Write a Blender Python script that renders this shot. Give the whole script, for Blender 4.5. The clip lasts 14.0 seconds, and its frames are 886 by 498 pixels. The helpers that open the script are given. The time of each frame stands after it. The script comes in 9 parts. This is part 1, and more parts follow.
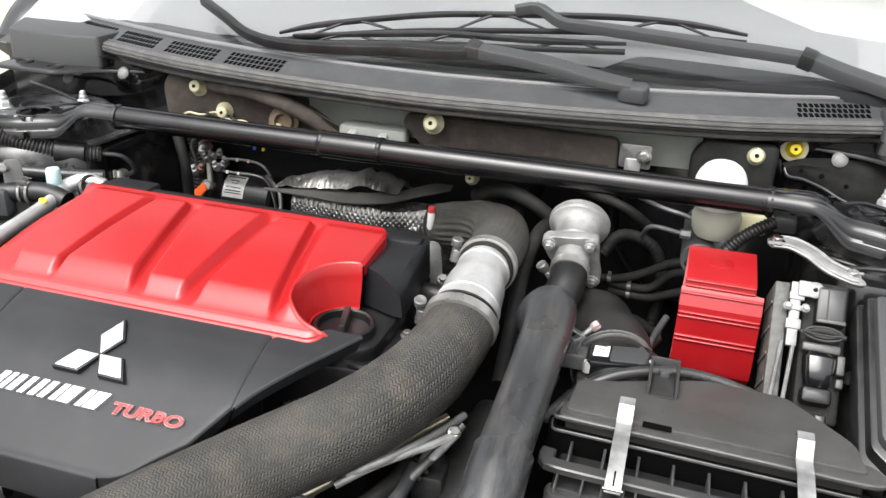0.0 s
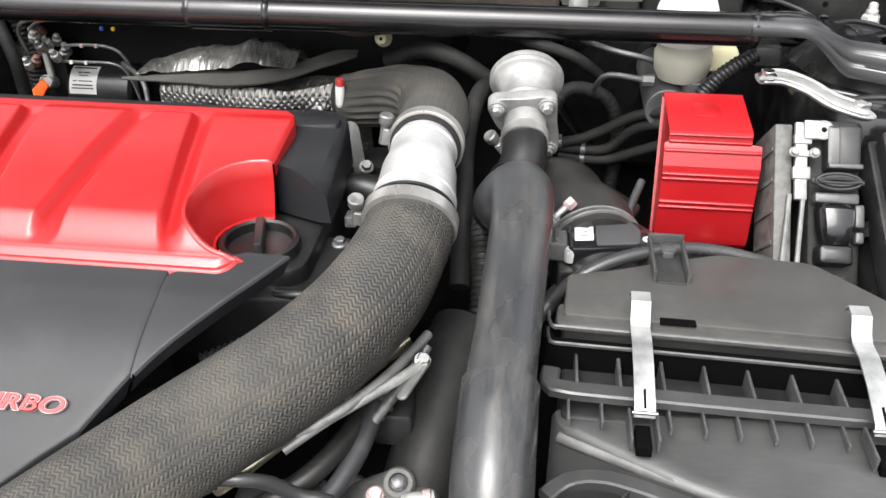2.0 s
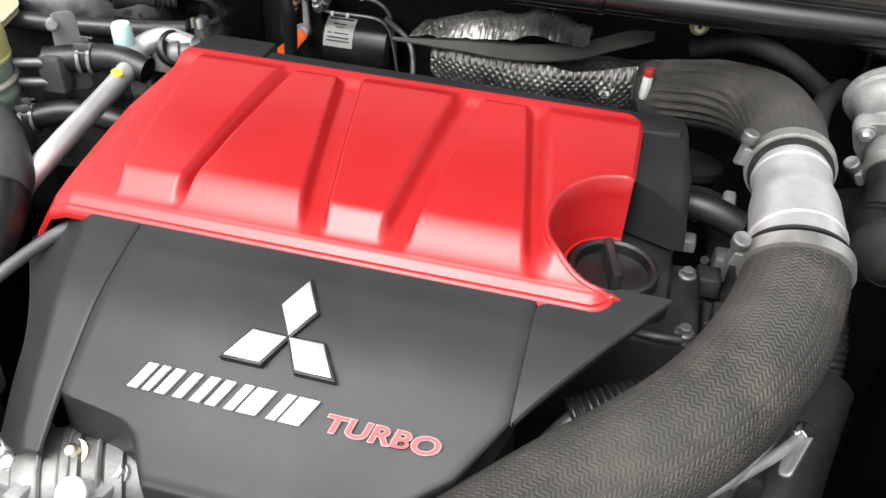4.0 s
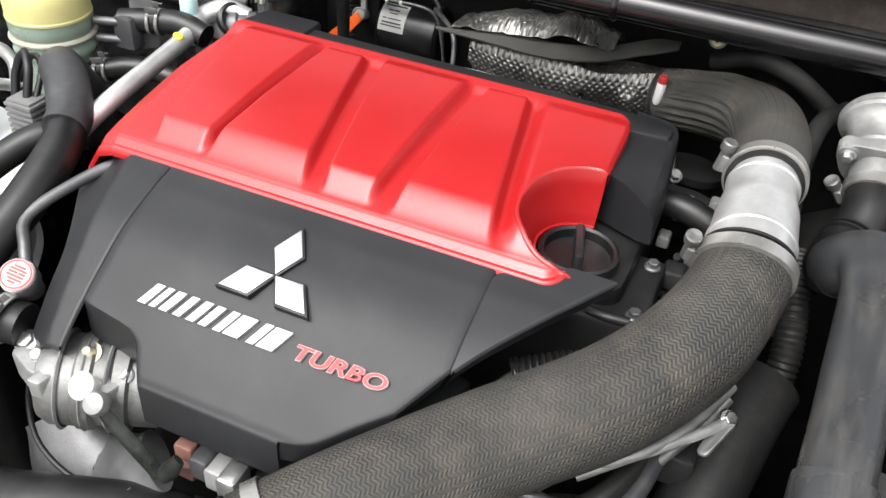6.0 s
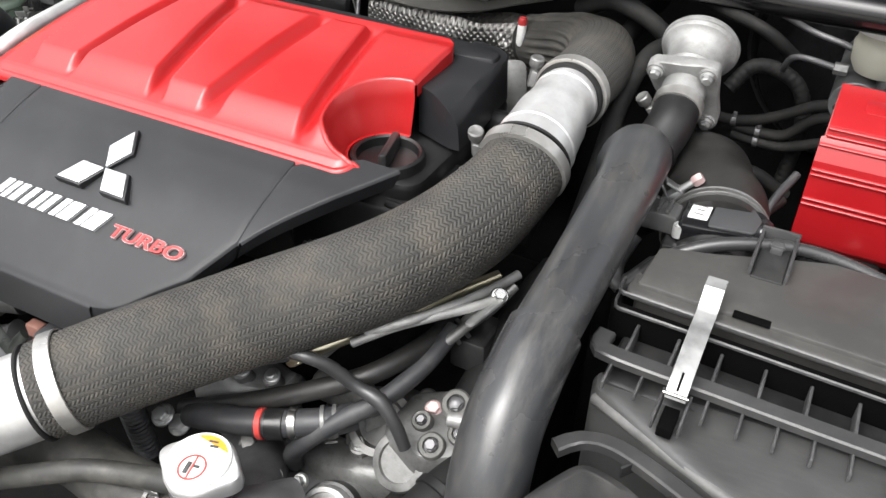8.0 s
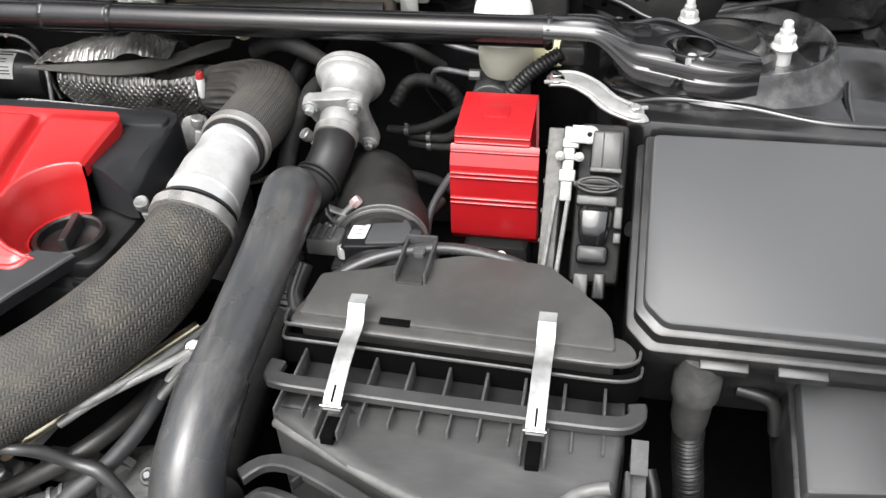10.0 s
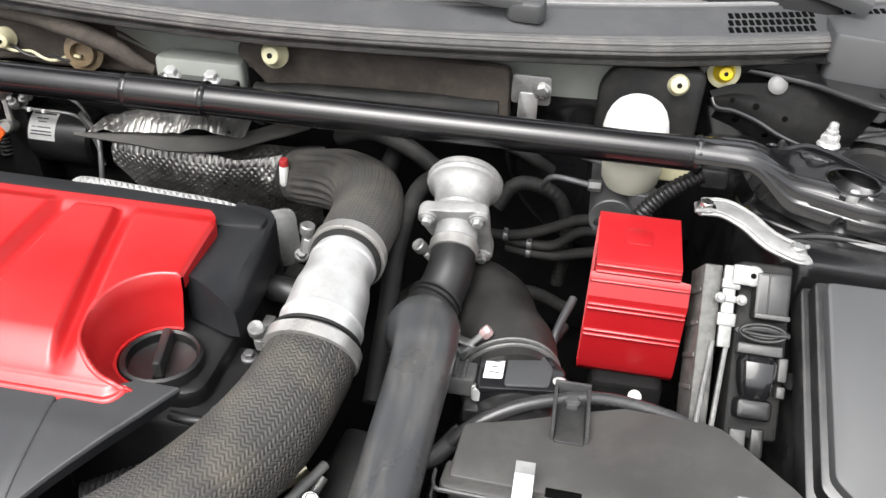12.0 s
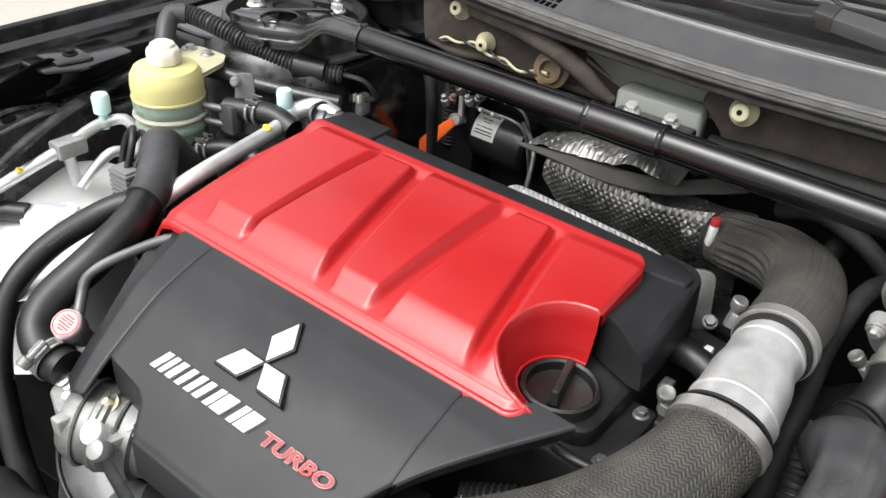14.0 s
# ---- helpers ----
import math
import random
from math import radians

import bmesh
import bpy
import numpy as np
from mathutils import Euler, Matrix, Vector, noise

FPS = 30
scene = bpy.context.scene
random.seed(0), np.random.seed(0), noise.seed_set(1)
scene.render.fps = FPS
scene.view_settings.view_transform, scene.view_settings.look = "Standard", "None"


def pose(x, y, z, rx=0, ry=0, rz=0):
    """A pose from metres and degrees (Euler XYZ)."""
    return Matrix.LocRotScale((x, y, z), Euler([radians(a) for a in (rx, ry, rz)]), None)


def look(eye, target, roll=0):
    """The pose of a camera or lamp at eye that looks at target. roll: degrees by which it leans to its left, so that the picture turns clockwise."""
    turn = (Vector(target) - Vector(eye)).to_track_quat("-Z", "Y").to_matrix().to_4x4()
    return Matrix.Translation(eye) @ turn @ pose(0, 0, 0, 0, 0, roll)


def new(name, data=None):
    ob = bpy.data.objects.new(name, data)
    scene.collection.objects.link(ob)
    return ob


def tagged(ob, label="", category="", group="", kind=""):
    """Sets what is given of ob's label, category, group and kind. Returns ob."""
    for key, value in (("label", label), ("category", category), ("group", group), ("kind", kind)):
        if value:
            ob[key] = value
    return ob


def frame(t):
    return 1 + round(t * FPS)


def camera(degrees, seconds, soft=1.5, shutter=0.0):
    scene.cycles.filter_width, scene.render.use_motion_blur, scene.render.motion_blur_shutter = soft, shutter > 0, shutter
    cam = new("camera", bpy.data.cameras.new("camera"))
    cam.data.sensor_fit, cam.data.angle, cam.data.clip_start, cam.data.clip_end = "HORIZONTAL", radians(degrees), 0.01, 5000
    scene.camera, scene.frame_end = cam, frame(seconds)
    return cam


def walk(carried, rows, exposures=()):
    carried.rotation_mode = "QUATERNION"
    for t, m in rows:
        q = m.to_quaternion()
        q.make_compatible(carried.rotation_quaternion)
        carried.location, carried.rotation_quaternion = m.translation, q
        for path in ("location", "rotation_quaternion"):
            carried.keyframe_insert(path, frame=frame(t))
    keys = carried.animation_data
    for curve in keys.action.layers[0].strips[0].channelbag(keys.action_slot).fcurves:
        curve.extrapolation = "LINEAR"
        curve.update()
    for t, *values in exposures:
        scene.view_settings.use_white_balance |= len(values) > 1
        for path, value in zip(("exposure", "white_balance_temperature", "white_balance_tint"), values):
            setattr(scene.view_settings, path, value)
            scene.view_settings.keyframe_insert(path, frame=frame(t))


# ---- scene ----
cam = camera(55.6, 14.0)
PATH = [
    (0, (0.294, 0.034, 1.201), (-0.214, 1.793, 0.395), 2.4),
    (0.5, (0.278, 0.093, 1.145), (-0.176, 1.867, 0.341), 0.8),
    (1, (0.262, 0.129, 1.112), (-0.077, 1.931, 0.314), 0.2),
    (1.5, (0.239, 0.151, 1.119), (-0.004, 1.886, 0.154), 0.1),
    (2, (0.211, 0.174, 1.137), (0.005, 1.852, 0.068), -0.2),
    (2.5, (0.145, 0.208, 1.136), (-0.011, 1.861, 0.021), 0.7),
    (3, (0.076, 0.233, 1.147), (-0.105, 1.855, -0.008), 2.2),
    (3.5, (0.03, 0.238, 1.15), (-0.236, 1.827, -0.035), 2.1),
    (4, (0.001, 0.229, 1.153), (-0.366, 1.78, -0.056), 2.6),
    (4.2, (-0.003, 0.221, 1.158), (-0.376, 1.77, -0.051), 3.2),
    (6.5, (0.139, 0.193, 1.181), (-0.483, 1.643, -0.047), 3.8),
    (7, (0.192, 0.189, 1.171), (-0.477, 1.625, -0.05), 2.9),
    (7.5, (0.254, 0.183, 1.158), (-0.434, 1.626, -0.044), 2.6),
    (8, (0.315, 0.182, 1.142), (-0.41, 1.628, -0.034), 1.5),
    (8.5, (0.369, 0.168, 1.133), (-0.39, 1.598, -0.042), -0.8),
    (9, (0.434, 0.165, 1.142), (-0.131, 1.669, -0.049), -0.3),
    (9.2, (0.452, 0.169, 1.16), (-0.069, 1.686, -0.035), -1.5),
    (11.3, (0.374, 0.231, 1.219), (0.165, 1.855, 0.07), -0.7),
    (11.5, (0.349, 0.241, 1.22), (0.127, 1.874, 0.086), -0.3),
    (12, (0.283, 0.263, 1.226), (0.023, 1.898, 0.104), 2.4),
    (12.5, (0.208, 0.27, 1.233), (-0.296, 1.848, 0.112), 1.6),
    (13, (0.153, 0.263, 1.236), (-0.522, 1.775, 0.114), 2.4),
    (13.5, (0.154, 0.259, 1.233), (-0.683, 1.697, 0.124), 2.9),
    (14, (0.207, 0.26, 1.225), (-0.777, 1.608, 0.122), 3.9),
]
EXPOSURE = [(0.0, 0.8), (1.0, 1.0), (2.0, 1.12), (3.0, 0.92), (4.0, 0.65), (6.5, 0.70), (8.0, 0.87), (9.0, 1.09), (11.5, 1.02), (12.0, 1.05), (12.5, 0.92), (13.0, 0.77), (14.0, 0.55)]
walk(cam, [(t, look(eye, target, roll)) for t, eye, target, roll in PATH], EXPOSURE)

# ---- world and light ----
world = bpy.data.worlds.new("overcast_sky")
scene.world = world
world.use_nodes = True
wn, wl = world.node_tree.nodes, world.node_tree.links
sky = wn.new("ShaderNodeTexSky")
sky.sky_type, sky.sun_disc = "NISHITA", False
sky.sun_elevation, sky.sun_rotation = radians(58), radians(200)
sky.air_density, sky.dust_density, sky.ozone_density = 1.0, 4.0, 1.0
grey = wn.new("ShaderNodeHueSaturation")
grey.inputs["Saturation"].default_value = 0.12
wl.new(sky.outputs[0], grey.inputs["Color"])
# an overcast dome is about three times as bright overhead as at the horizon
where = wn.new("ShaderNodeTexCoord")
split = wn.new("ShaderNodeSeparateXYZ")
wl.new(where.outputs["Generated"], split.inputs[0])
dome = wn.new("ShaderNodeMapRange")
dome.inputs[3].default_value, dome.inputs[4].default_value = 0.75, 2.2
wl.new(split.outputs[2], dome.inputs[0])
shade = wn.new("ShaderNodeMixRGB")
shade.blend_type, shade.inputs[0].default_value = "MULTIPLY", 1.0
wl.new(grey.outputs[0], shade.inputs[1])
wl.new(dome.outputs[0], shade.inputs[2])
wl.new(shade.outputs[0], wn["Background"].inputs["Color"])
wn["Background"].inputs["Strength"].default_value = 0.15

sun = new("sun", bpy.data.lights.new("sun", "SUN"))
sun.data.energy, sun.data.angle, sun.data.color = 0.8, radians(40), (1.0, 0.97, 0.93)
sun.matrix_world = look((-0.5, -1.3, 3.0), (0, 0.6, 0.8))


# ---- materials ----
def mat(name, base, rough=0.5, metal=0.0, vary=0.15, scale=9.0, grain=900.0, bump=0.12, coat=0.0, dust=None, dust_amt=0.0,
        rough_vary=0.12, trans=0.0, sss=0.0, spec=0.5, per_piece=0.0, dist=0.0004, stretch=None):
    m = bpy.data.materials.new(name)
    m.use_nodes = True
    n, l = m.node_tree.nodes, m.node_tree.links
    b = n["Principled BSDF"]
    tc = n.new("ShaderNodeTexCoord")
    big = n.new("ShaderNodeTexNoise")
    big.inputs["Scale"].default_value, big.inputs["Detail"].default_value = scale, 6.0
    l.new(tc.outputs["Object"], big.inputs["Vector"])
    fine = n.new("ShaderNodeTexNoise")
    fine.inputs["Scale"].default_value, fine.inputs["Detail"].default_value = grain, 2.0
    l.new(tc.outputs["Object"], fine.inputs["Vector"])
    ramp = n.new("ShaderNodeMapRange")
    ramp.inputs[1].default_value, ramp.inputs[2].default_value = 0.3, 0.7
    ramp.inputs[3].default_value, ramp.inputs[4].default_value = 1 - vary, 1 + vary
    l.new(big.outputs[0], ramp.inputs[0])
    mul = n.new("ShaderNodeMixRGB")
    mul.blend_type, mul.inputs[0].default_value = "MULTIPLY", 1.0
    mul.inputs[1].default_value = (*base, 1)
    l.new(ramp.outputs[0], mul.inputs[2])
    col = mul.outputs[0]
    if per_piece:
        info = n.new("ShaderNodeObjectInfo")
        rr = n.new("ShaderNodeMapRange")
        rr.inputs[3].default_value, rr.inputs[4].default_value = 1 - per_piece, 1 + per_piece
        l.new(info.outputs["Random"], rr.inputs[0])
        m2 = n.new("ShaderNodeMixRGB")
        m2.blend_type, m2.inputs[0].default_value = "MULTIPLY", 1.0
        l.new(col, m2.inputs[1])
        l.new(rr.outputs[0], m2.inputs[2])
        col = m2.outputs[0]
    if dust:
        spots = n.new("ShaderNodeTexNoise")
        spots.inputs["Scale"].default_value, spots.inputs["Detail"].default_value = scale * 3.1, 9.0
        spots.inputs["Roughness"].default_value = 0.68
        if stretch:
            place = n.new("ShaderNodeMapping")
            place.inputs["Scale"].default_value = stretch
            place.inputs["Rotation"].default_value = (0, 0, 0.25)
            l.new(tc.outputs["Object"], place.inputs["Vector"])
            l.new(place.outputs[0], spots.inputs["Vector"])
        else:
            l.new(tc.outputs["Object"], spots.inputs["Vector"])
        dr = n.new("ShaderNodeMapRange")
        dr.inputs[1].default_value, dr.inputs[2].default_value = 0.46, 0.74
        dr.inputs[3].default_value, dr.inputs[4].default_value = 0.0, dust_amt
        l.new(spots.outputs[0], dr.inputs[0])
        mix = n.new("ShaderNodeMixRGB")
        l.new(dr.outputs[0], mix.inputs[0])
        l.new(col, mix.inputs[1])
        mix.inputs[2].default_value = (*dust, 1)
        col = mix.outputs[0]
    l.new(col, b.inputs["Base Color"])
    rv = n.new("ShaderNodeMapRange")
    rv.inputs[1].default_value, rv.inputs[2].default_value = 0.3, 0.7
    rv.inputs[3].default_value, rv.inputs[4].default_value = max(rough - rough_vary, 0.03), min(rough + rough_vary, 1)
    l.new(big.outputs[0], rv.inputs[0])
    l.new(rv.outputs[0], b.inputs["Roughness"])
    b.inputs["Metallic"].default_value = metal
    b.inputs["Coat Weight"].default_value = coat
    b.inputs["Coat Roughness"].default_value = 0.08
    b.inputs["Transmission Weight"].default_value = trans
    b.inputs["Specular IOR Level"].default_value = spec
    if sss:
        b.inputs["Subsurface Weight"].default_value = sss
        b.inputs["Subsurface Radius"].default_value = (0.02, 0.02, 0.012)
        b.inputs["Subsurface Scale"].default_value = 0.5
    if bump:
        bp = n.new("ShaderNodeBump")
        bp.inputs["Strength"].default_value, bp.inputs["Distance"].default_value = bump, dist
        l.new(fine.outputs[0], bp.inputs["Height"])
        l.new(bp.outputs[0], b.inputs["Normal"])
    return m


def braided(name, base, pitch, count, strength, dust):
    """Woven rubber: chevrons round a tube, from its map (turns, metres)."""
    m = mat(name, base, 0.72, vary=0.34, scale=11, bump=0, dust=dust, dust_amt=0.5, rough_vary=0.1, spec=0.4)
    n, l = m.node_tree.nodes, m.node_tree.links
    uv = n.new("ShaderNodeUVMap")
    sep = n.new("ShaderNodeSeparateXYZ")
    l.new(uv.outputs[0], sep.inputs[0])

    def op(kind, a, v):
        k = n.new("ShaderNodeMath")
        k.operation = kind
        for i, s in enumerate((a, v)):
            if isinstance(s, (int, float)):
                k.inputs[i].default_value = s
            elif s is not None:
                l.new(s, k.inputs[i])
        return k.outputs[0]

    zig = op("ABSOLUTE", op("SUBTRACT", op("FRACT", op("MULTIPLY", sep.outputs[0], count), None), 0.5), None)
    run = op("ADD", op("DIVIDE", sep.outputs[1], pitch), op("MULTIPLY", zig, 1.6))
    wave = op("SINE", op("MULTIPLY", run, 2 * math.pi), None)
    cord = op("MULTIPLY", op("SINE", op("MULTIPLY", zig, 2 * math.pi), None), 0.8)
    h = op("ADD", wave, cord)
    fine = n.new("ShaderNodeTexNoise")
    fine.inputs["Scale"].default_value = 700
    tc = n["Texture Coordinate"]
    l.new(tc.outputs["Object"], fine.inputs["Vector"])
    h2 = op("ADD", h, op("MULTIPLY", fine.outputs[0], 1.6))
    bp = n.new("ShaderNodeBump")
    bp.inputs["Strength"].default_value, bp.inputs["Distance"].default_value = strength, 0.0009
    l.new(h2, bp.inputs["Height"])
    l.new(bp.outputs[0], n["Principled BSDF"].inputs["Normal"])
    return m


def foil(name, base=(0.37, 0.36, 0.345), dirt=0.7):
    """Embossed aluminium sheet with a diamond grid of small dimples, dulled by heat."""
    m = mat(name, base, 0.36, 0.85, vary=0.4, scale=26, bump=0, dust=(0.09, 0.084, 0.076), dust_amt=dirt)
    n, l = m.node_tree.nodes, m.node_tree.links
    sep = n.new("ShaderNodeSeparateXYZ")
    l.new(n["Texture Coordinate"].outputs["Object"], sep.inputs[0])

    def op(kind, a, v):
        k = n.new("ShaderNodeMath")
        k.operation = kind
        for i, s in enumerate((a, v)):
            if isinstance(s, (int, float)):
                k.inputs[i].default_value = s
            else:
                l.new(s, k.inputs[i])
        return k.outputs[0]

    along = op("SUBTRACT", sep.outputs[2], sep.outputs[1])
    p = op("SINE", op("MULTIPLY", op("ADD", sep.outputs[0], along), 820.0), 0.0)
    q = op("SINE", op("MULTIPLY", op("SUBTRACT", sep.outputs[0], along), 820.0), 0.0)
    crumple = n.new("ShaderNodeTexNoise")
    crumple.inputs["Scale"].default_value = 70.0
    l.new(n["Texture Coordinate"].outputs["Object"], crumple.inputs["Vector"])
    dots = op("MULTIPLY", op("ADD", op("MULTIPLY", p, 0.5), 0.5), op("ADD", op("MULTIPLY", q, 0.5), 0.5))
    h = op("SUBTRACT", op("MULTIPLY", crumple.outputs[0], 2.0), op("MULTIPLY", dots, 1.6))
    bp = n.new("ShaderNodeBump")
    bp.inputs["Strength"].default_value, bp.inputs["Distance"].default_value = 0.6, 0.0011
    l.new(h, bp.inputs["Height"])
    l.new(bp.outputs[0], n["Principled BSDF"].inputs["Normal"])
    return m


M_COVER = mat("cover_black_plastic", (0.0170, 0.0175, 0.0192), 0.44, vary=0.15, scale=7, grain=1600, bump=0.22, dust=(0.08, 0.08, 0.082), dust_amt=0.14, rough_vary=0.08, spec=0.38)
M_RED = mat("red_satin_plastic", (0.37, 0.0085, 0.0100), 0.34, vary=0.10, scale=8, grain=1500, bump=0.15, coat=0.0, spec=0.75, rough_vary=0.06, dust=(0.42, 0.06, 0.06), dust_amt=0.10)
M_REDBOX = mat("red_gloss_paint", (0.31, 0.0075, 0.0105), 0.36, vary=0.08, scale=12, bump=0.05, coat=0.08, spec=0.5, rough_vary=0.06)
M_SILVER = mat("silver_badge", (0.86, 0.86, 0.87), 0.22, 0.6, vary=0.03, bump=0.02, rough_vary=0.04)
M_REDTXT = mat("red_badge", (0.42, 0.03, 0.03), 0.4, vary=0.08, bump=0.05)
M_PINK = mat("pale_badge_edge", (0.5, 0.33, 0.33), 0.4, vary=0.05, bump=0)
M_BRAID = braided("braided_hose_rubber", (0.047, 0.0455, 0.042), 0.0031, 32, 0.55, (0.12, 0.103, 0.080))
M_RUBBER = mat("black_rubber", (0.008, 0.008, 0.0085), 0.42, vary=0.25, scale=14, grain=500, bump=0.15, dust=(0.07, 0.066, 0.06), dust_amt=0.2)
M_DULL = mat("dull_old_rubber", (0.010, 0.010, 0.010), 0.68, vary=0.3, scale=16, grain=400, bump=0.3, dust=(0.05, 0.047, 0.042), dust_amt=0.35, spec=0.3)
M_INTAKE = mat("dusty_intake_rubber", (0.016, 0.0155, 0.015), 0.46, vary=0.3, scale=16, grain=400, bump=0.25, dust=(0.09, 0.083, 0.072), dust_amt=0.22)
M_HOSEDUST = mat("dusty_grey_green_rubber", (0.028, 0.028, 0.026), 0.6, vary=0.25, scale=18, grain=500, bump=0.2, dust=(0.16, 0.15, 0.125), dust_amt=0.4)
M_SLEEVEBK = mat("dusty_corrugated_plastic", (0.022, 0.022, 0.023), 0.45, vary=0.2, scale=20, grain=600, bump=0.1, dust=(0.12, 0.115, 0.105), dust_amt=0.3)
M_SATIN = mat("satin_black_pipe", (0.034, 0.034, 0.035), 0.33, vary=0.25, scale=10, grain=400, bump=0.1, dust=(0.12, 0.115, 0.11), dust_amt=0.22)
M_GREYRUB = mat("grey_rubber", (0.036, 0.037, 0.04), 0.5, vary=0.2, scale=20, bump=0.12, dust=(0.15, 0.14, 0.13), dust_amt=0.25)
M_ALU = mat("spun_aluminium", (0.75, 0.75, 0.745), 0.36, 0.7, vary=0.12, scale=45, grain=300, bump=0.12, rough_vary=0.08, dust=(0.48, 0.46, 0.44), dust_amt=0.25)
M_CAST = mat("cast_aluminium", (0.31, 0.31, 0.305), 0.55, 0.45, vary=0.25, scale=45, grain=600, bump=0.6, dust=(0.14, 0.135, 0.12), dust_amt=0.45)
M_BAND = mat("brushed_steel_band", (0.54, 0.53, 0.51), 0.36, 0.8, vary=0.15, scale=40, grain=300, bump=0.08, dust=(0.25, 0.23, 0.2), dust_amt=0.25)
M_CASTMID = mat("weathered_cast_aluminium", (0.22, 0.22, 0.215), 0.48, 0.6, vary=0.3, scale=34, grain=600, bump=0.5, dust=(0.07, 0.065, 0.06), dust_amt=0.6)
M_CREAMW = mat("pale_cream_plastic", (0.80, 0.78, 0.66), 0.42, vary=0.05, scale=20, bump=0.05, sss=0.2)
M_CASTDK = mat("dark_cast_metal", (0.16, 0.16, 0.165), 0.5, 0.7, vary=0.3, scale=22, grain=500, bump=0.4, dust=(0.09, 0.08, 0.07), dust_amt=0.5)
M_STEEL = mat("bright_steel", (0.55, 0.545, 0.53), 0.27, 1.0, vary=0.12, scale=40, grain=300, bump=0.06)
M_ZINC = mat("zinc_plated_steel", (0.50, 0.505, 0.50), 0.4, 0.9, vary=0.15, scale=60, grain=250, bump=0.25, dust=(0.3, 0.29, 0.26), dust_amt=0.3)
M_NUT = mat("bright_plated_steel", (0.74, 0.74, 0.73), 0.36, 0.6, vary=0.12, scale=70, grain=300, bump=0.12)
M_FRAME = mat("dull_zinc_casting", (0.27, 0.272, 0.265), 0.5, 0.5, vary=0.3, scale=90, grain=400, bump=0.4, dust=(0.12, 0.115, 0.10), dust_amt=0.4)
M_SINK = mat("mottled_grey_casting", (0.085, 0.085, 0.08), 0.6, 0.15, vary=0.5, scale=110, grain=500, bump=0.5, dust=(0.17, 0.165, 0.145), dust_amt=0.5)
M_CATCH = mat("worn_black_catch", (0.05, 0.05, 0.05), 0.42, vary=0.25, scale=50, bump=0.15, dust=(0.16, 0.155, 0.14), dust_amt=0.3)
M_CLIP = mat("mottled_galvanised_steel", (0.33, 0.333, 0.33), 0.48, 0.7, vary=0.22, scale=110, grain=250, bump=0.2, dust=(0.4, 0.4, 0.39), dust_amt=0.4)
M_GOLD = mat("yellow_passivated_steel", (0.6, 0.55, 0.4), 0.33, 1.0, vary=0.15, scale=30, bump=0.05)
M_GLOSS = mat("black_gloss_paint", (0.008, 0.008, 0.009), 0.17, vary=0.3, scale=12, grain=200, bump=0.03, coat=0.4, dust=(0.06, 0.06, 0.058), dust_amt=0.06, rough_vary=0.06)
M_BODY = mat("black_body_paint", (0.005, 0.005, 0.0055), 0.17, vary=0.3, scale=9, grain=150, bump=0.04, coat=0.35, dust=(0.14, 0.134, 0.125), dust_amt=0.13)
M_PLAST = mat("black_moulded_plastic", (0.013, 0.013, 0.0135), 0.36, vary=0.25, scale=13, grain=1000, bump=0.2, dust=(0.13, 0.125, 0.115), dust_amt=0.18, spec=0.55)
M_WORN = mat("scuffed_black_plastic", (0.05, 0.05, 0.051), 0.42, vary=0.2, scale=40, grain=1000, bump=0.2, dust=(0.2, 0.195, 0.185), dust_amt=0.25)
M_AIRBOX = mat("air_box_plastic", (0.033, 0.033, 0.0335), 0.38, vary=0.18, scale=11, grain=1200, bump=0.22, dust=(0.14, 0.135, 0.125), dust_amt=0.22, spec=0.6)
M_EDGE = mat("pale_scuffed_edge", (0.10, 0.10, 0.098), 0.42, vary=0.25, scale=30, grain=900, bump=0.15, dust=(0.26, 0.25, 0.23), dust_amt=0.3)
M_LIDTOP = mat("dusty_lid_plastic", (0.046, 0.045, 0.043), 0.46, vary=0.15, scale=9, grain=1200, bump=0.22, dust=(0.15, 0.143, 0.13), dust_amt=0.25, spec=0.55)
M_BOWL = mat("scratched_air_box_plastic", (0.045, 0.045, 0.045), 0.40, vary=0.2, scale=22, grain=1200, bump=0.22, dust=(0.2, 0.19, 0.17), dust_amt=0.08, spec=0.6, stretch=(0.8, 4.0, 1.0))
M_PIPE = mat("dusty_black_pipe", (0.030, 0.031, 0.033), 0.30, vary=0.22, scale=9, grain=500, bump=0.12, dust=(0.17, 0.155, 0.135), dust_amt=0.3, spec=0.6, stretch=(3.0, 0.6, 1.0))
M_PLASTG = mat("grey_black_plastic_lid", (0.05, 0.051, 0.053), 0.5, vary=0.08, scale=6, grain=1800, bump=0.3, rough_vary=0.06)
# base kept near black to paint in the deep bay's shade; the dust is dirt
M_DARK = mat("shaded_dirty_black", (0.004, 0.004, 0.004), 0.7, vary=0.4, scale=15, grain=200, bump=0.3, dust=(0.022, 0.02, 0.019), dust_amt=0.3, spec=0.2)
M_COWL = mat("weathered_cowl_plastic", (0.055, 0.056, 0.059), 0.55, vary=0.12, scale=8, grain=1200, bump=0.3, dust=(0.2, 0.2, 0.19), dust_amt=0.15)
M_BEAD = mat("pale_cowl_bead", (0.19, 0.19, 0.19), 0.5, vary=0.15, scale=25, grain=900, bump=0.1, dust=(0.3, 0.3, 0.29), dust_amt=0.3)
M_GROMMET = mat("brown_rubber_grommet", (0.14, 0.10, 0.055), 0.6, vary=0.25, scale=40, bump=0.2, dust=(0.3, 0.25, 0.18), dust_amt=0.3)
